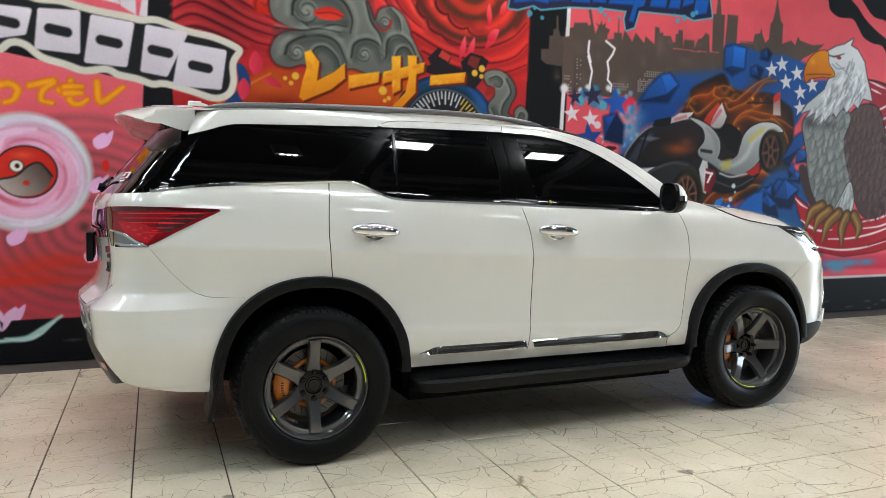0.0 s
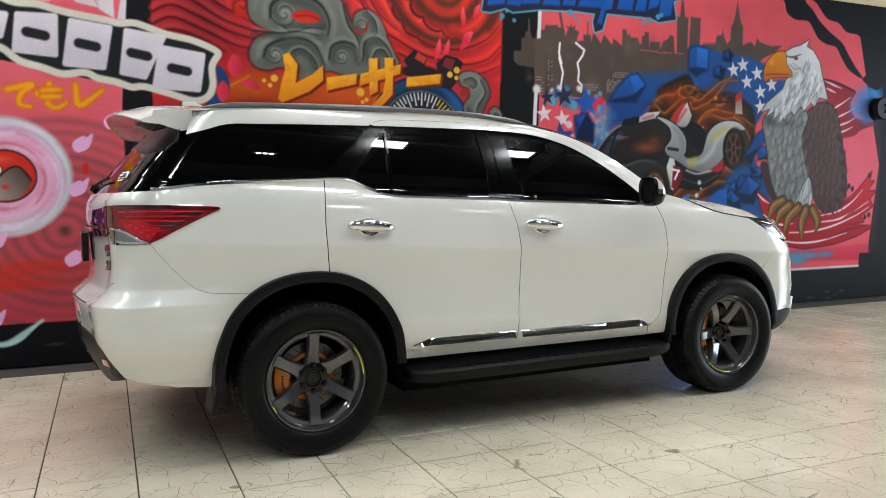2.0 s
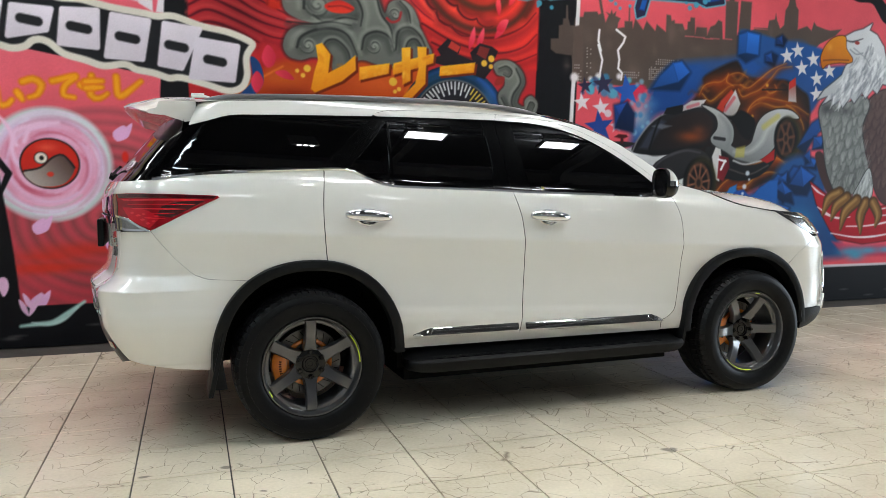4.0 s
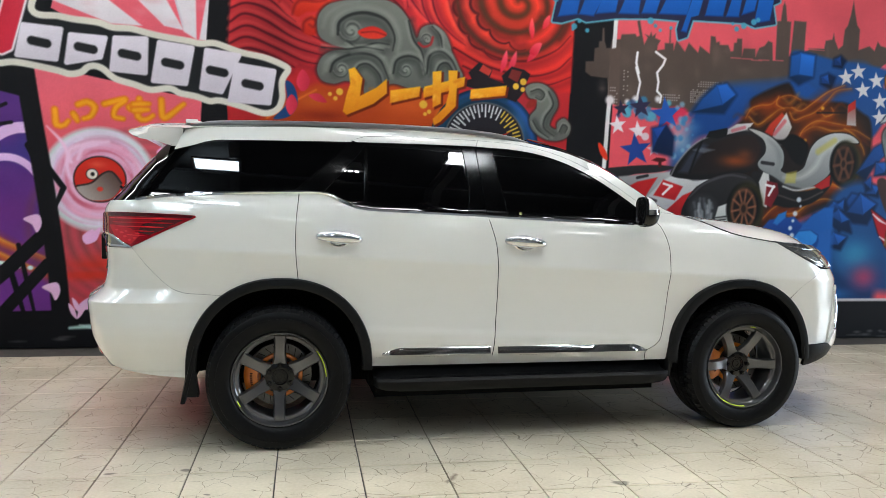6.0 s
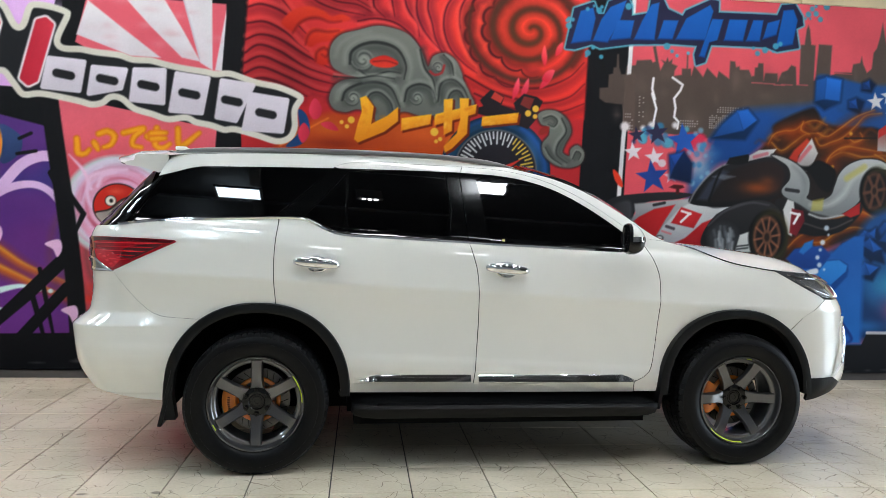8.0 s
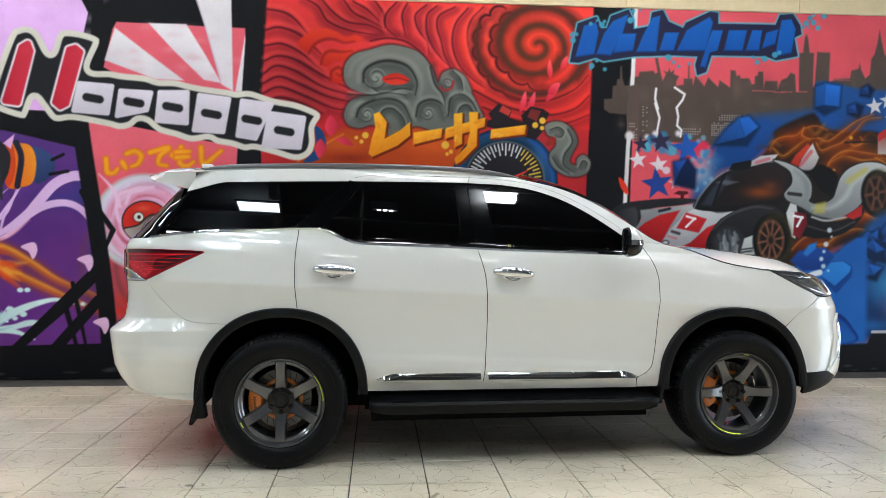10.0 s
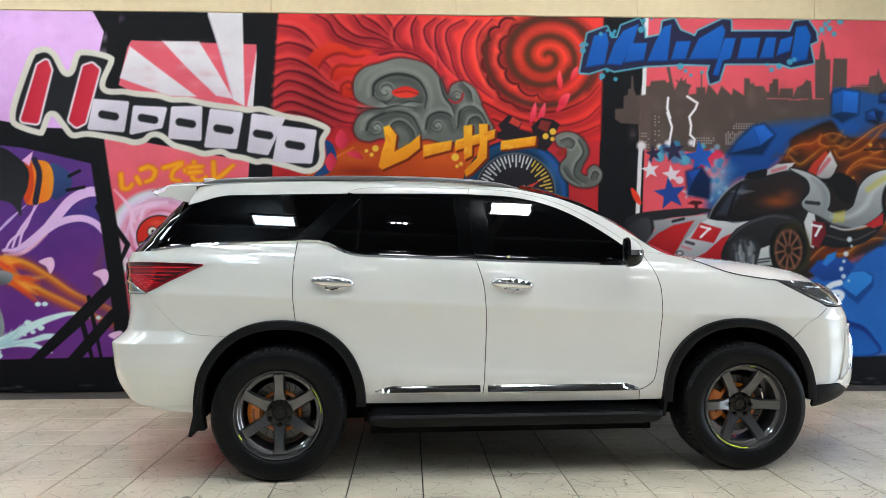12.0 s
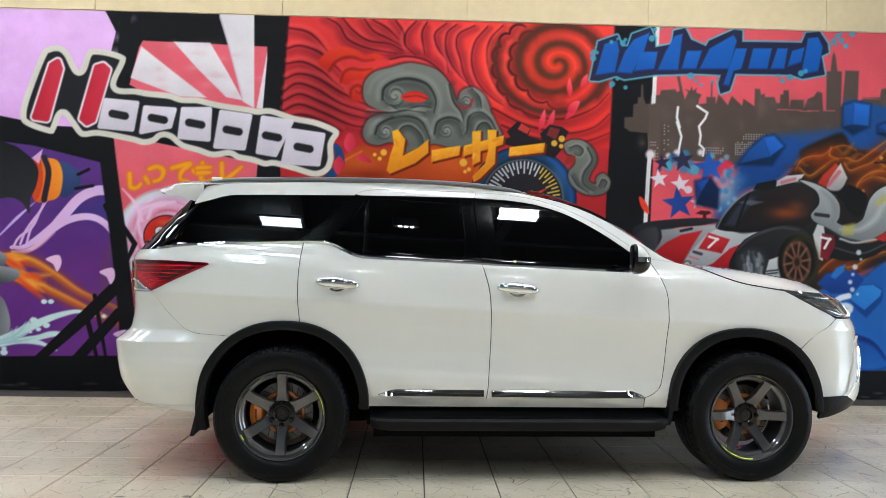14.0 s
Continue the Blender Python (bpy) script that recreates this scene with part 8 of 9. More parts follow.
# door mirrors
for side in (-1, 1):
    levels = ((1.243, 0.50, 0.040), (1.252, 0.74, 0.066), (1.268, 0.92, 0.088), (1.290, 1.0, 0.100), (1.312, 1.0, 0.106), (1.340, 1.0, 0.101), (1.362, 0.97, 0.088), (1.385, 0.90, 0.066), (1.400, 0.78, 0.044), (1.410, 0.60, 0.022))

    def ring(bm, lev, grow=0.0):
        z, f, d = lev
        out = []
        for k in range(17):
            a = math.pi * k / 16
            c, q = math.cos(a), math.sin(a)
            out.append(bm.verts.new((2.066 + (d + grow) * q ** 0.8, side * (1.03 + (0.104 * f + grow) * math.copysign(abs(c) ** 0.8, c)), z)))
        return out

    def shell(lo, hi, grow=0.0):
        bm = bmesh.new()
        rr = [ring(bm, levels[i], grow) for i in range(lo, hi + 1)]
        for a, b in zip(rr, rr[1:]):
            for k in range(16):
                bm.faces.new((a[k], a[k + 1], b[k + 1], b[k]))
        bm.faces.new(rr[0])
        bm.faces.new(rr[-1])
        bmesh.ops.recalc_face_normals(bm, faces=bm.faces)
        return bm

    body = part("door_mirror", shell(0, 4), PIANO, car, "black lower mirror housing", 50)
    part("indicator_lens", shell(4, 5, 0.002), CLEAR, body, "silver indicator strip", 85)
    part("mirror_cap", shell(5, 9), PAINT, body, "white upper mirror cap", 50)
    bm = bmesh.new()
    rr = []
    for x, f in ((2.060, 0.82), (2.050, 0.87), (2.047, 0.92), (2.048, 0.97), (2.054, 1.0), (2.070, 1.0)):
        rr.append([bm.verts.new((x, side * (1.03 + 0.108 * f * math.copysign(abs(math.cos(q)) ** 0.62, math.cos(q))), 1.329 + 0.083 * f * math.copysign(abs(math.sin(q)) ** 0.62, math.sin(q)))) for q in [2 * math.pi * k / 40 for k in range(40)]])
    for a, b in zip(rr, rr[1:]):
        for k in range(40):
            bm.faces.new((a[k], a[(k + 1) % 40], b[(k + 1) % 40], b[k]))
    bm.faces.new(rr[-1])
    bmesh.ops.recalc_face_normals(bm, faces=bm.faces)
    part("mirror_frame", bm, PIANO, body, "", 40)
    bm = bmesh.new()
    bm.faces.new([bm.verts.new((2.058, side * (1.03 + 0.09 * math.copysign(abs(math.cos(q)) ** 0.62, math.cos(q))), 1.329 + 0.068 * math.copysign(abs(math.sin(q)) ** 0.62, math.sin(q)))) for q in [2 * math.pi * k / 40 for k in range(40)]])
    bmesh.ops.solidify(bm, geom=bm.faces[:], thickness=0.002)
    part("mirror_glass", bm, MIRROR, body)
    bm = tube([(2.12, side * 0.84, 1.262), (2.12, side * 0.90, 1.266), (2.11, side * 0.97, 1.272)], 0.028, 10, flat=0.6)
    part("mirror_arm", bm, PIANO, body, "", 60)
    body.matrix_local = Matrix.Translation((2.068, side * 0.935, 1.325)) @ Matrix.Rotation(radians(8 * side), 4, "Z") @ Matrix.Diagonal((0.86, 0.87, 1.03, 1)) @ Matrix.Translation((-2.068, -side * 0.935, -1.325))

# running boards, flaps, lip
for side in (-1, 1):
    sec = ((0.70, 0.425), (0.86, 0.402), (0.890, 0.378), (0.968, 0.372), (0.984, 0.381), (1.000, 0.366), (0.998, 0.340), (0.972, 0.308), (0.91, 0.298), (0.70, 0.315))
    bm = bmesh.new()
    rows = []
    for u, f in ((0.50, 0.0), (0.505, 0.45), (0.53, 0.72), (0.58, 0.90), (0.66, 1.0), (1.0, 1.0), (1.5, 1.0), (2.0, 1.0), (2.14, 1.0), (2.22, 0.93), (2.27, 0.75), (2.285, 0.45), (2.287, 0.0)):
        rows.append([bm.verts.new((u + 0.03 * (1 - f), side * (0.70 + (y - 0.70) * (0.55 + 0.45 * f)), 0.365 + (z - 0.365) * (0.35 + 0.65 * f))) for y, z in sec])
    for a, b in zip(rows, rows[1:]):
        for i in range(len(sec)):
            bm.faces.new((a[i], a[(i + 1) % len(sec)], b[(i + 1) % len(sec)], b[i]))
    for row in (rows[0], rows[-1]):
        bm.faces.new(row)
    bmesh.ops.recalc_face_normals(bm, faces=bm.faces)
    board = part("running_board", bm, BOARD, car, "black plastic running board", 40)
    bm = bmesh.new()
    for k in range(4):
        box(bm, 0.66, 2.14, min(side * (0.895 + 0.014 * k), side * (0.902 + 0.014 * k)), max(side * (0.895 + 0.014 * k), side * (0.902 + 0.014 * k)), 0.372, 0.3785)
    part("tread_strip", bm, BOARD, board)
    for x0, z0, z1, lean in ((-0.452, 0.265, 0.60, -0.045), (2.325, 0.335, 0.62, -0.02)):
        bm = bmesh.new()
        box(bm, x0 - 0.012, x0 + 0.012, min(side * 0.72, side * 0.925), max(side * 0.72, side * 0.925), z0, z1, 0.005)
        for v in bm.verts:
            t = (v.co.z - z0) / (z1 - z0)
            v.co.x += lean * (1 - t)
            if abs(v.co.y) > 0.8:
                v.co.x += 0.03 * t
        part("mud_flap", bm, SATIN, car, "black rubber mud flap")
    sheet("bumper_lip", [(3.262, 0.378), (3.32, 0.388), (3.55, 0.440), (3.70, 0.462), (4.45, 0.462), (4.45, 0.53), (3.75, 0.52), (3.5, 0.506), (3.262, 0.503)], BOARD, car, "black lower bumper lip", off=0.024, gap=0, side=side)

# hidden inner body
bm = bmesh.new()
box(bm, 0.50, 2.30, -0.80, 0.80, 0.31, 1.20)
box(bm, 0.54, 2.27, -0.79, 0.79, 0.235, 0.315)
box(bm, -0.80, 3.30, -0.41, 0.41, 0.40, 1.20)
box(bm, -0.30, 3.00, -0.41, 0.41, 0.25, 0.42)
box(bm, -0.78, -0.46, -0.66, 0.66, 0.42, 1.20)
box(bm, 3.27, 3.42, -0.60, 0.60, 0.42, 0.95)
box(bm, -0.60, 1.60, -0.60, 0.60, 1.20, 1.68)
part("inner_body", bm, DARK, car)
for side in (-1, 1):
    shell = [(-0.70, 1.08), (-0.46, 0.86)] + arch(RA[0], RA[1] - 0.01, RA[2] - 0.01, RA[3], tr(-0.36), 0) + [(0.6, 0.46), (2.26, 0.46)] + arch(FA[0], FA[1] - 0.01, FA[2] - 0.01, FA[3], 180, tf(3.15)) + [(3.18, 1.02), (2.9, 1.12), (2.5, 1.2), (2.25, 1.25), (2.0, 1.45), (1.6, 1.64), (1.3, 1.70), (-0.3, 1.70), (-0.52, 1.60), (-0.66, 1.35)]
    sheet("inner_skin", shell, DARK, car, off=-0.024, gap=0, depth=0.002, step=0.15, side=side)

# ---- wheels ----


def wheel(name, m, decals, spin=0.0, dish=0.0):
    hub = new(name)
    hub.parent = car
    hub.matrix_local = m
    prof = [(0.02, 0.261), (-0.012, 0.2625), (-0.022, 0.267), (-0.032, 0.280), (-0.040, 0.305), (-0.043, 0.335), (-0.040, 0.360), (-0.032, 0.376), (-0.016, 0.382), (0.006, 0.385), (0.03, 0.387), (0.13, 0.388), (0.23, 0.385), (0.25, 0.376), (0.262, 0.34), (0.25, 0.27), (0.235, 0.245)]
    tyre = part("tyre", revolve(prof, 96), RUBBER, hub, "black road tyre", 40)
    # tread and shoulder blocks
    bm = bmesh.new()
    nb = 70
    for k in range(nb):
        a0, a1 = 2 * math.pi * k / nb, 2 * math.pi * (k + 0.86) / nb
        for (p, q, sk) in (((-0.033, 0.3770), (-0.004, 0.394), 0.0), ((-0.004, 0.394), (0.030, 0.3975), 0.0), ((0.040, 0.398), (0.090, 0.400), 0.35), ((0.100, 0.400), (0.150, 0.400), -0.35), ((0.160, 0.3995), (0.235, 0.396), 0.0)):
            vs = []
            for (y, r) in (p, q):
                sh = sk * (2 * math.pi / nb) if (y, r) == q else 0
                for a in (a0 + sh, a1 + sh):
                    for rr in (r - 0.012, r):
                        vs.append(bm.verts.new((rr * math.cos(a), y, rr * math.sin(a))))
            for ids in ((1, 3, 7, 5), (0, 1, 5, 4), (2, 6, 7, 3), (0, 2, 3, 1), (4, 5, 7, 6)):
                bm.faces.new([vs[i] for i in ids])
    bmesh.ops.recalc_face_normals(bm, faces=bm.faces)
    part("tread", bm, TREAD, tyre)
    # raised sidewall ring and plain lettering bars
    bm = revolve([(-0.0385, 0.338), (-0.0435, 0.340), (-0.0435, 0.3425), (-0.0385, 0.3445)], 96)
    for c0, cn, w in ((2.1, 6, 0.085), (5.2, 5, 0.085)):
        for k in range(cn):
            a = c0 + k * w * 1.25
            vs = []
            for aa in (a, a + w * 0.8):
                for r in (0.296, 0.322):
                    vs.append(bm.verts.new((r * math.cos(aa), -0.0418 + (0.31 - r) * 0.05, r * math.sin(aa))))
            bm.faces.new((vs[0], vs[1], vs[3], vs[2]))
    part("sidewall_relief", bm, RUBBER, tyre)
    # rim: lip, barrel
    rimp = [(-0.010, 0.2515), (-0.020, 0.252), (-0.0245, 0.2495), (-0.0245, 0.2455), (-0.020, 0.2425), (-0.010, 0.2400), (0.004, 0.2375), (0.016, 0.2350), (0.021, 0.2300), (0.022, 0.2180), (0.028, 0.2120), (0.05, 0.209), (0.16, 0.206), (0.20, 0.225)]
    rim = part("rim", revolve([(y, r * 1.045) for y, r in rimp], 96), RIM, hub, "gunmetal six-spoke alloy rim", 30)
    for k in range(6):
        bm = bmesh.new()
        rows = []
        for r, w, y0, d in ((0.050, 0.040, 0.056, 0.04), (0.072, 0.037, 0.050, 0.04), (0.090, 0.031, 0.044, 0.04), (0.115, 0.0272, 0.034, 0.034), (0.15, 0.0262, 0.022, 0.032), (0.185, 0.0262, 0.014, 0.030), (0.212, 0.0272, 0.011, 0.028), (0.226, 0.0295, 0.011, 0.022)):
            y = y0 + dish * (1 - r / 0.226)
            r, w = r * (1 + 0.045 * (r - 0.05) / 0.176), w * 1.10
            rows.append([bm.verts.new(p) for p in ((-w, y + 0.005, r), (-w + 0.005, y, r), (w - 0.005, y, r), (w, y + 0.005, r), (w + 0.005, y + d, r), (-w - 0.005, y + d, r))])
        for a, b in zip(rows, rows[1:]):
            for i in range(6):
                bm.faces.new((a[i], a[(i + 1) % 6], b[(i + 1) % 6], b[i]))
        bm.faces.new(rows[0])
        bm.faces.new(rows[-1])
        bmesh.ops.recalc_face_normals(bm, faces=bm.faces)
        bmesh.ops.transform(bm, matrix=Matrix.Rotation(radians(60 * k + 180 + spin), 4, "Y"), verts=bm.verts)
        part("spoke", bm, RIM, rim, "", 35)
    part("hub", revolve([(0.075 + dish * 0.8, 0.040), (0.050 + dish * 0.8, 0.043), (0.0475 + dish * 0.8, 0.046), (0.0475 + dish * 0.8, 0.076), (0.053 + dish * 0.7, 0.086), (0.075 + dish * 0.7, 0.090), (0.10, 0.092)], 48), PIANO, rim, "black hub face", 30)
    part("centre_cap", revolve([(y + dish * 0.8, r) for y, r in ((0.058, 0.0), (0.058, 0.012), (0.055, 0.014), (0.055, 0.026), (0.060, 0.029), (0.060, 0.034), (0.054, 0.036), (0.054, 0.0395), (0.075, 0.040))], 40), PIANO, rim, "black centre cap", 30)
    for k in range(6):
        a = radians(60 * k + 90 - spin)
        bm = revolve([(y + dish * 0.7, r) for y, r in ((0.050, 0.0), (0.030, 0.003), (0.030, 0.0088), (0.033, 0.0105), (0.049, 0.0108))], 6)
        bmesh.ops.translate(bm, vec=(0.0675 * math.cos(a), 0, 0.0675 * math.sin(a)), verts=bm.verts)
        part("lug_nut", bm, PIANO, rim, "black wheel nut", 40)
        seat = revolve([(0.0470 + dish * 0.8, 0.0135), (0.0455 + dish * 0.8, 0.0150), (0.0470 + dish * 0.8, 0.0165)], 14)
        bmesh.ops.translate(seat, vec=(0.0675 * math.cos(a), 0, 0.0675 * math.sin(a)), verts=seat.verts)
        part("nut_seat", seat, DARK, rim, "", 40)
    # brake disc and caliper
    disc = part("brake_disc", revolve([(0.125, 0.04), (0.110, 0.07), (0.110, 0.100), (0.120, 0.102), (0.120, 0.178), (0.145, 0.180), (0.145, 0.05)], 64), STEEL, hub, "slotted steel brake disc", 30)
    bm = bmesh.new()
    for k in range(24):
        a = 2 * math.pi * k / 24
        vs = [bm.verts.new((r * math.cos(a + t), 0.1188, r * math.sin(a + t))) for r, t in ((0.112, 0.0), (0.112, 0.035), (0.170, 0.26), (0.170, 0.23))]
        bm.faces.new(vs)
    part("slot", bm, DARK, disc)
    bm = revolve([(0.107, 0.104), (0.103, 0.110), (0.103, 0.124), (0.107, 0.128), (0.115, 0.128)], 64)
    part("disc_bell", bm, ORANGE, disc, "orange disc bell", 30)
    bm = bmesh.new()
    secs = []
    for i in range(15):
        a = radians(148 + 64 * i / 14)
        f = 0.6 + 0.4 * math.sin(math.pi * i / 14) ** 0.5
        ring = []
        for r, y in ((0.118, 0.092), (0.122, 0.078), (0.145, 0.070 + 0.006 * (1 - f)), (0.178, 0.074), (0.196, 0.086), (0.200, 0.13), (0.118, 0.13)):
            ring.append(bm.verts.new((r * math.cos(a), y + 0.012 * (1 - f), r * math.sin(a))))
        secs.append(ring)
    for a, b in zip(secs, secs[1:]):
        for i in range(7):
            bm.faces.new((a[i], a[(i + 1) % 7], b[(i + 1) % 7], b[i]))
    bm.faces.new(secs[0])
    bm.faces.new(secs[-1])
    bmesh.ops.recalc_face_normals(bm, faces=bm.faces)
    cal = part("brake_caliper", bm, ORANGE, hub, "orange brake caliper", 30)
    bm = bmesh.new()
    for k in range(6):
        a = radians(172 + 4.6 * k)
        vs = [bm.verts.new((r * math.cos(a + t), 0.0675, r * math.sin(a + t))) for r, t in ((0.150, 0.0), (0.164, 0.0), (0.164, 0.045), (0.150, 0.045))]
        bm.faces.new(vs)
    part("caliper_mark", bm, DARK, cal)
    # lip decals
    for a0, a1 in decals:
        bm = bmesh.new()
        n = 12
        rows = [[bm.verts.new((r * math.cos(radians(a0 + (a1 - a0) * i / n)), y, r * math.sin(radians(a0 + (a1 - a0) * i / n)))) for r, y in ((0.2498, -0.0185), (0.2550, -0.0228))] for i in range(n + 1)]
        for a, b in zip(rows, rows[1:]):
            bm.faces.new((a[0], a[1], b[1], b[0]))
        part("lip_decal", bm, LIME, hub, "lime stripe on the rim lip")
    bm = revolve([(-0.040, 0.0), (-0.040, 0.004), (-0.02, 0.005)], 10)
    bmesh.ops.translate(bm, vec=(0.25 * math.cos(-1.1), 0.012, 0.25 * math.sin(-1.1) - 0.03), verts=bm.verts)
    part("valve", bm, DARK, rim)
    return hub


for x, decals, spin, dish in ((0.006, ((2, 38), (206, 214)), 0, 0.0), (2.812, ((222, 272), (76, 84)), 30, 0.016)):
    for yy, turn in ((-0.922, 0), (0.922, 180)):
        wheel("wheel", pose(x, yy, 0.386, 0, 0, turn) @ Matrix.Diagonal((0.98, 1, 0.98, 1)), decals, spin, dish)

STICKER = material("white_sticker", (0.75, 0.75, 0.75), 0.5, var=0.05)
bm = bmesh.new()
for u0, u1, z0, z1 in ((-0.90, -1.06, 1.405, 1.409), (-0.93, -1.05, 1.432, 1.436), (-0.90, -0.96, 1.412, 1.432), (-0.94, -1.04, 1.392, 1.397), (-1.0, -1.06, 1.418, 1.426)):
    q = [bm.verts.new(skin(u, z, 0.0, -1)) for u, z in ((u0, z0), (u1, z0 - 0.002), (u1, z1), (u0, z1 + 0.002))]
    bm.faces.new(q)
part("window_sticker", bm, STICKER, car, "small white line sticker on the rear window")
bm = tube([(-0.93, 0.05, 1.36), (-0.96, 0.05, 1.365), (-0.975, 0.05, 1.37)], 0.022, 10)
tube([(-0.962, 0.05, 1.372), (-0.925, -0.15, 1.40), (-0.90, -0.35, 1.41)], 0.008, 6, bm)
part("rear_wiper", bm, SATIN, car, "black rear wiper", 40)
sheet("window_label", [(1.37, 1.296), (1.385, 1.296), (1.385, 1.309), (1.37, 1.309)], material("yellow_label", (0.30, 0.27, 0.08), 0.5), car, "small faded yellow label on the glass", off=-0.003, gap=0, depth=0.001, step=0.1)

# ---- floor tiles ----
tile_mat = bpy.data.materials.new("cream_crackle_tile")
tile_mat.use_nodes = True
nt = tile_mat.node_tree
L, N = nt.links.new, nt.nodes.new
bsdf = nt.nodes["Principled BSDF"]
geo, info = N("ShaderNodeNewGeometry"), N("ShaderNodeObjectInfo")
warp = N("ShaderNodeTexNoise")
warp.inputs["Scale"].default_value, warp.inputs["Detail"].default_value = 8.0, 2.0
L(geo.outputs["Position"], warp.inputs["Vector"])
mixv = N("ShaderNodeVectorMath")
mixv.operation = "MULTIPLY_ADD"
mixv.inputs[1].default_value = (0.08, 0.08, 0.0)
L(warp.outputs["Color"], mixv.inputs[0])
L(geo.outputs["Position"], mixv.inputs[2])
vor = N("ShaderNodeTexVoronoi")
vor.feature = "DISTANCE_TO_EDGE"
vor.inputs["Scale"].default_value = 7.6
vor.inputs["Randomness"].default_value = 1.0
L(mixv.outputs[0], vor.inputs["Vector"])
line = N("ShaderNodeMapRange")
line.inputs["From Min"].default_value, line.inputs["From Max"].default_value = 0.001, 0.013
line.inputs["To Min"].default_value, line.inputs["To Max"].default_value = 0.0, 1.0
L(vor.outputs["Distance"], line.inputs["Value"])
brk = N("ShaderNodeTexNoise")
brk.inputs["Scale"].default_value = 8.0
L(geo.outputs["Position"], brk.inputs["Vector"])
brkr = N("ShaderNodeMapRange")
brkr.inputs["From Min"].default_value, brkr.inputs["From Max"].default_value = 0.48, 0.58
L(brk.outputs["Fac"], brkr.inputs["Value"])
mx = N("ShaderNodeMath")
mx.operation = "MAXIMUM"
L(line.outputs[0], mx.inputs[0])
L(brkr.outputs[0], mx.inputs[1])
big, fine = N("ShaderNodeTexNoise"), N("ShaderNodeTexNoise")
big.inputs["Scale"].default_value, fine.inputs["Scale"].default_value = 1.7, 60.0
for n_ in (big, fine):
    L(geo.outputs["Position"], n_.inputs["Vector"])
ramp = N("ShaderNodeValToRGB")
ramp.color_ramp.elements[0].color, ramp.color_ramp.elements[1].color = (0.60, 0.52, 0.385, 1), (0.88, 0.775, 0.605, 1)
ramp.color_ramp.elements[0].position, ramp.color_ramp.elements[1].position = 0.3, 0.7
s1 = N("ShaderNodeMath")
s1.operation = "MULTIPLY_ADD"
s1.inputs[1].default_value = 0.07
L(info.outputs["Random"], s1.inputs[0])
s2 = N("ShaderNodeMath")
s2.operation = "MULTIPLY_ADD"
s2.inputs[1].default_value = 0.25
L(fine.outputs["Fac"], s2.inputs[0])
s3 = N("ShaderNodeMath")
s3.operation = "MULTIPLY"
s3.inputs[1].default_value = 0.66
L(big.outputs["Fac"], s3.inputs[0])
L(s3.outputs[0], s2.inputs[2])
L(s2.outputs[0], s1.inputs[2])
L(s1.outputs[0], ramp.inputs["Fac"])
crack = N("ShaderNodeMix")
crack.data_type = "RGBA"
crack.inputs["A"].default_value = (0.30, 0.245, 0.185, 1)
L(mx.outputs[0], crack.inputs["Factor"])
L(ramp.outputs["Color"], crack.inputs["B"])
prev = crack.outputs["Result"]
for px, py, sx, sy in ((1.668, -3.715, 0.045, 0.03), (2.371, -2.98, 0.018, 0.014), (-0.784, -3.288, 0.038, 0.022), (-0.447, -3.275, 0.036, 0.024), (-0.30, -3.62, 0.02, 0.015)):
    off_ = N("ShaderNodeVectorMath")
    off_.operation = "SUBTRACT"
    off_.inputs[1].default_value = (px + 0.04, py + 0.04, 0)
    L(mixv.outputs[0], off_.inputs[0])
    sc_ = N("ShaderNodeVectorMath")
    sc_.operation = "MULTIPLY"
    sc_.inputs[1].default_value = (1 / sx, 1 / sy, 0)
    L(off_.outputs[0], sc_.inputs[0])
    ln_ = N("ShaderNodeVectorMath")
    ln_.operation = "LENGTH"
    L(sc_.outputs[0], ln_.inputs[0])
    rg_ = N("ShaderNodeMapRange")
    rg_.inputs["From Min"].default_value, rg_.inputs["From Max"].default_value = 0.6, 1.0
    rg_.inputs["To Min"].default_value, rg_.inputs["To Max"].default_value = 0.6, 0.0
    L(ln_.outputs["Value"], rg_.inputs["Value"])
    mm_ = N("ShaderNodeMix")
    mm_.data_type = "RGBA"
    mm_.inputs["B"].default_value = (0.06, 0.055, 0.055, 1)
    L(rg_.outputs[0], mm_.inputs["Factor"])
    L(prev, mm_.inputs["A"])
    prev = mm_.outputs["Result"]
L(prev, bsdf.inputs["Base Color"])
rr = N("ShaderNodeMapRange")
rr.inputs["To Min"].default_value, rr.inputs["To Max"].default_value = 0.11, 0.22
L(big.outputs["Fac"], rr.inputs["Value"])
L(rr.outputs[0], bsdf.inputs["Roughness"])
bp = N("ShaderNodeBump")
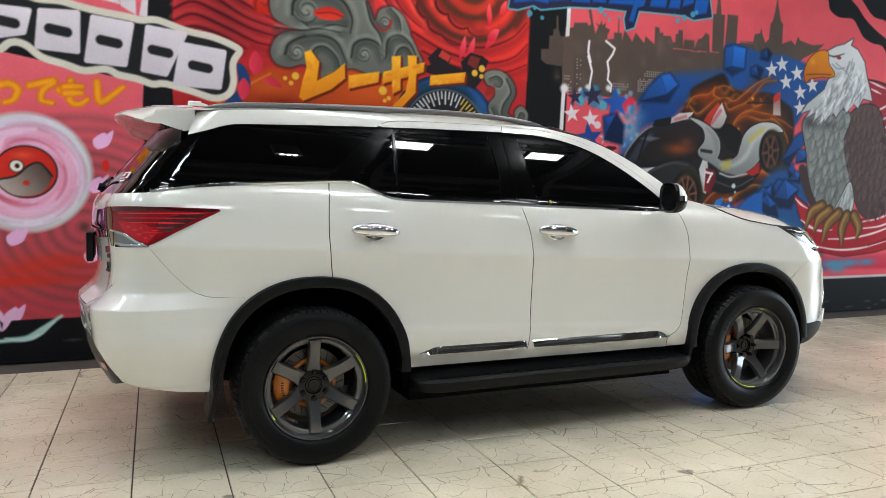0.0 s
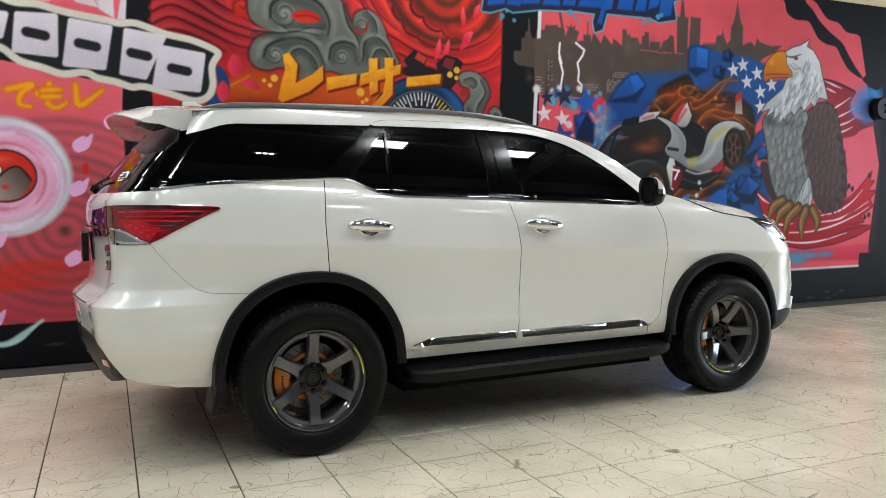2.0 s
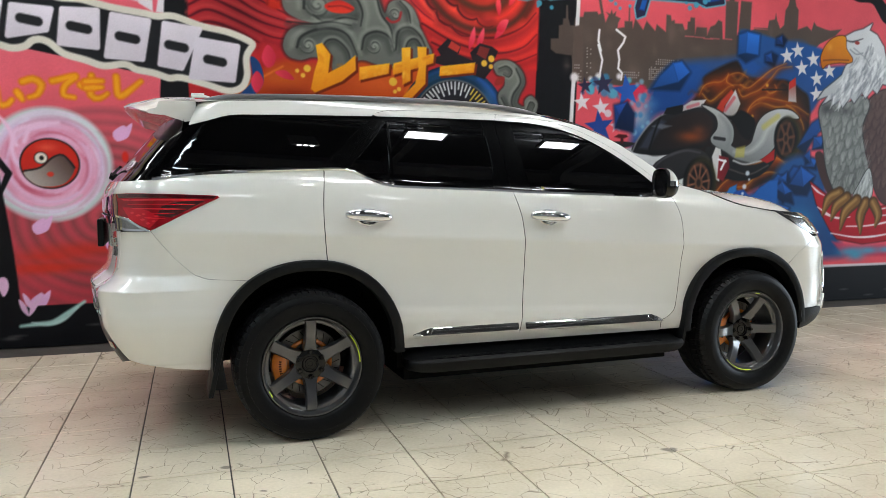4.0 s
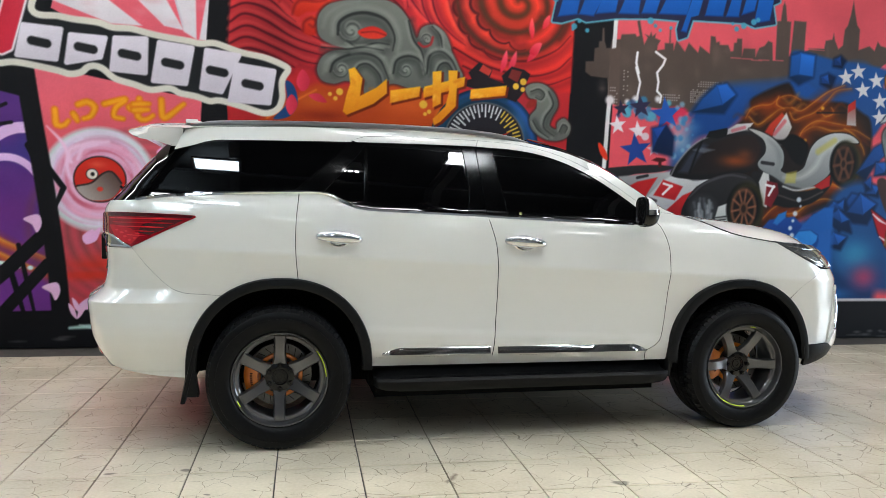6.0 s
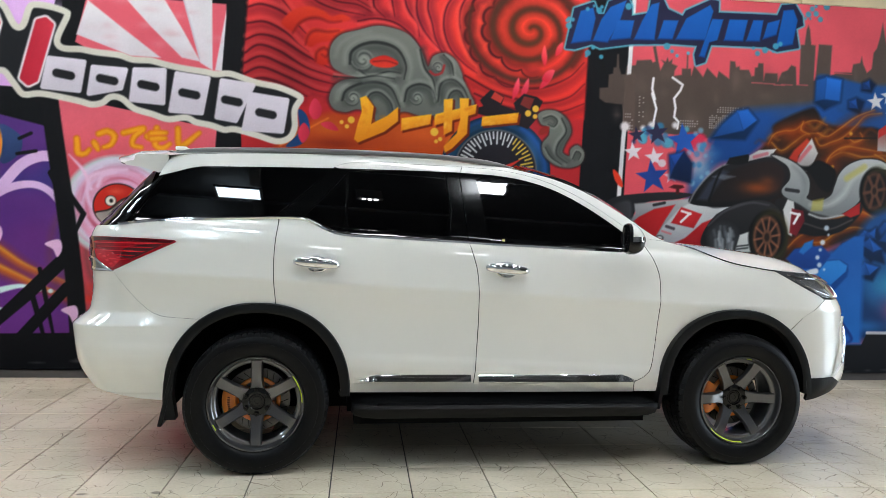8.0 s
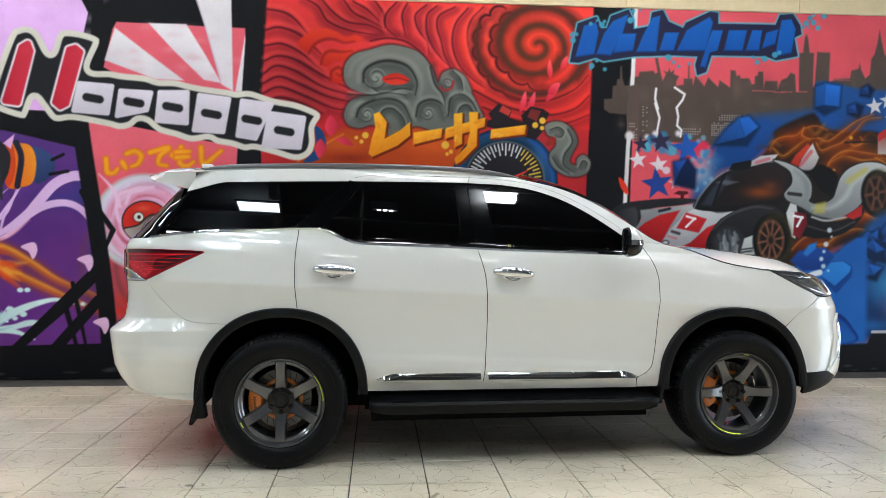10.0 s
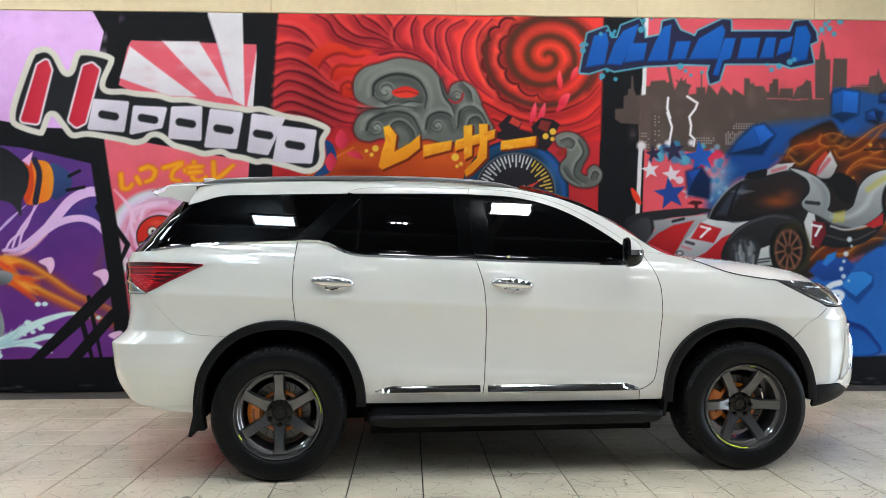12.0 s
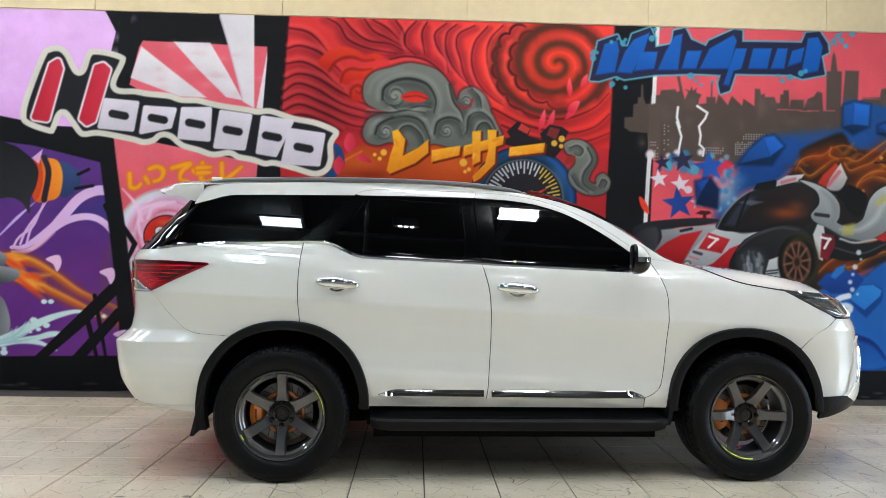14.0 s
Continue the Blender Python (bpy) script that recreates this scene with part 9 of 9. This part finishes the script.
bp.inputs["Strength"].default_value, bp.inputs["Distance"].default_value = 0.35, 0.003
L(mx.outputs[0], bp.inputs["Height"])
L(bp.outputs[0], bsdf.inputs["Normal"])

T = 0.4215


def tile_bm(bm, x, y, lift=0.0):
    g, b, h = 0.0034, 0.0025, 0.012
    lo = [bm.verts.new((x + sx * (T / 2 - g), y + sy * (T / 2 - g), -h)) for sx, sy in ((-1, -1), (1, -1), (1, 1), (-1, 1))]
    mid = [bm.verts.new((x + sx * (T / 2 - g), y + sy * (T / 2 - g), lift - b * 0.6)) for sx, sy in ((-1, -1), (1, -1), (1, 1), (-1, 1))]
    top = [bm.verts.new((x + sx * (T / 2 - g - b), y + sy * (T / 2 - g - b), lift)) for sx, sy in ((-1, -1), (1, -1), (1, 1), (-1, 1))]
    bm.faces.new(top)
    for a, c in ((lo, mid), (mid, top)):
        for i in range(4):
            bm.faces.new((a[i], a[(i + 1) % 4], c[(i + 1) % 4], c[i]))


floor = bpy.data.objects["floor"]
bm = bmesh.new()
tile_bm(bm, 0, 0)
tile_mesh = bpy.data.meshes.new("floor_tile")
bm.to_mesh(tile_mesh)
bm.free()
tile_mesh.materials.append(tile_mat)
rest = bmesh.new()
rng = random.Random(4)
for i in range(-17, 30):
    for j in range(-23, 8):
        x, y = (i + 0.5) * T, -3.33 + (j + 0.5) * T
        if y + T / 2 > 0.012 or x - T / 2 < X0 or x + T / 2 > X1:
            continue
        if -4 <= i < 11 and -5 <= j < 8 and not (0 <= i < 6 and j > 3):
            ob = new("floor_tile", tile_mesh)
            ob.parent = floor
            ob.matrix_local = pose(x, y, -rng.random() * 0.0006, rng.uniform(-0.05, 0.05), rng.uniform(-0.05, 0.05), rng.choice((0, 90, 180, 270)))
        else:
            tile_bm(rest, x, y)
me = bpy.data.meshes.new("floor_tiles")
rest.to_mesh(me)
rest.free()
me.materials.append(tile_mat)
ob = new("floor_tiles", me)
ob.parent = floor
tagged(ob, "cream crackle-pattern ceramic tiles", kind="stuff")
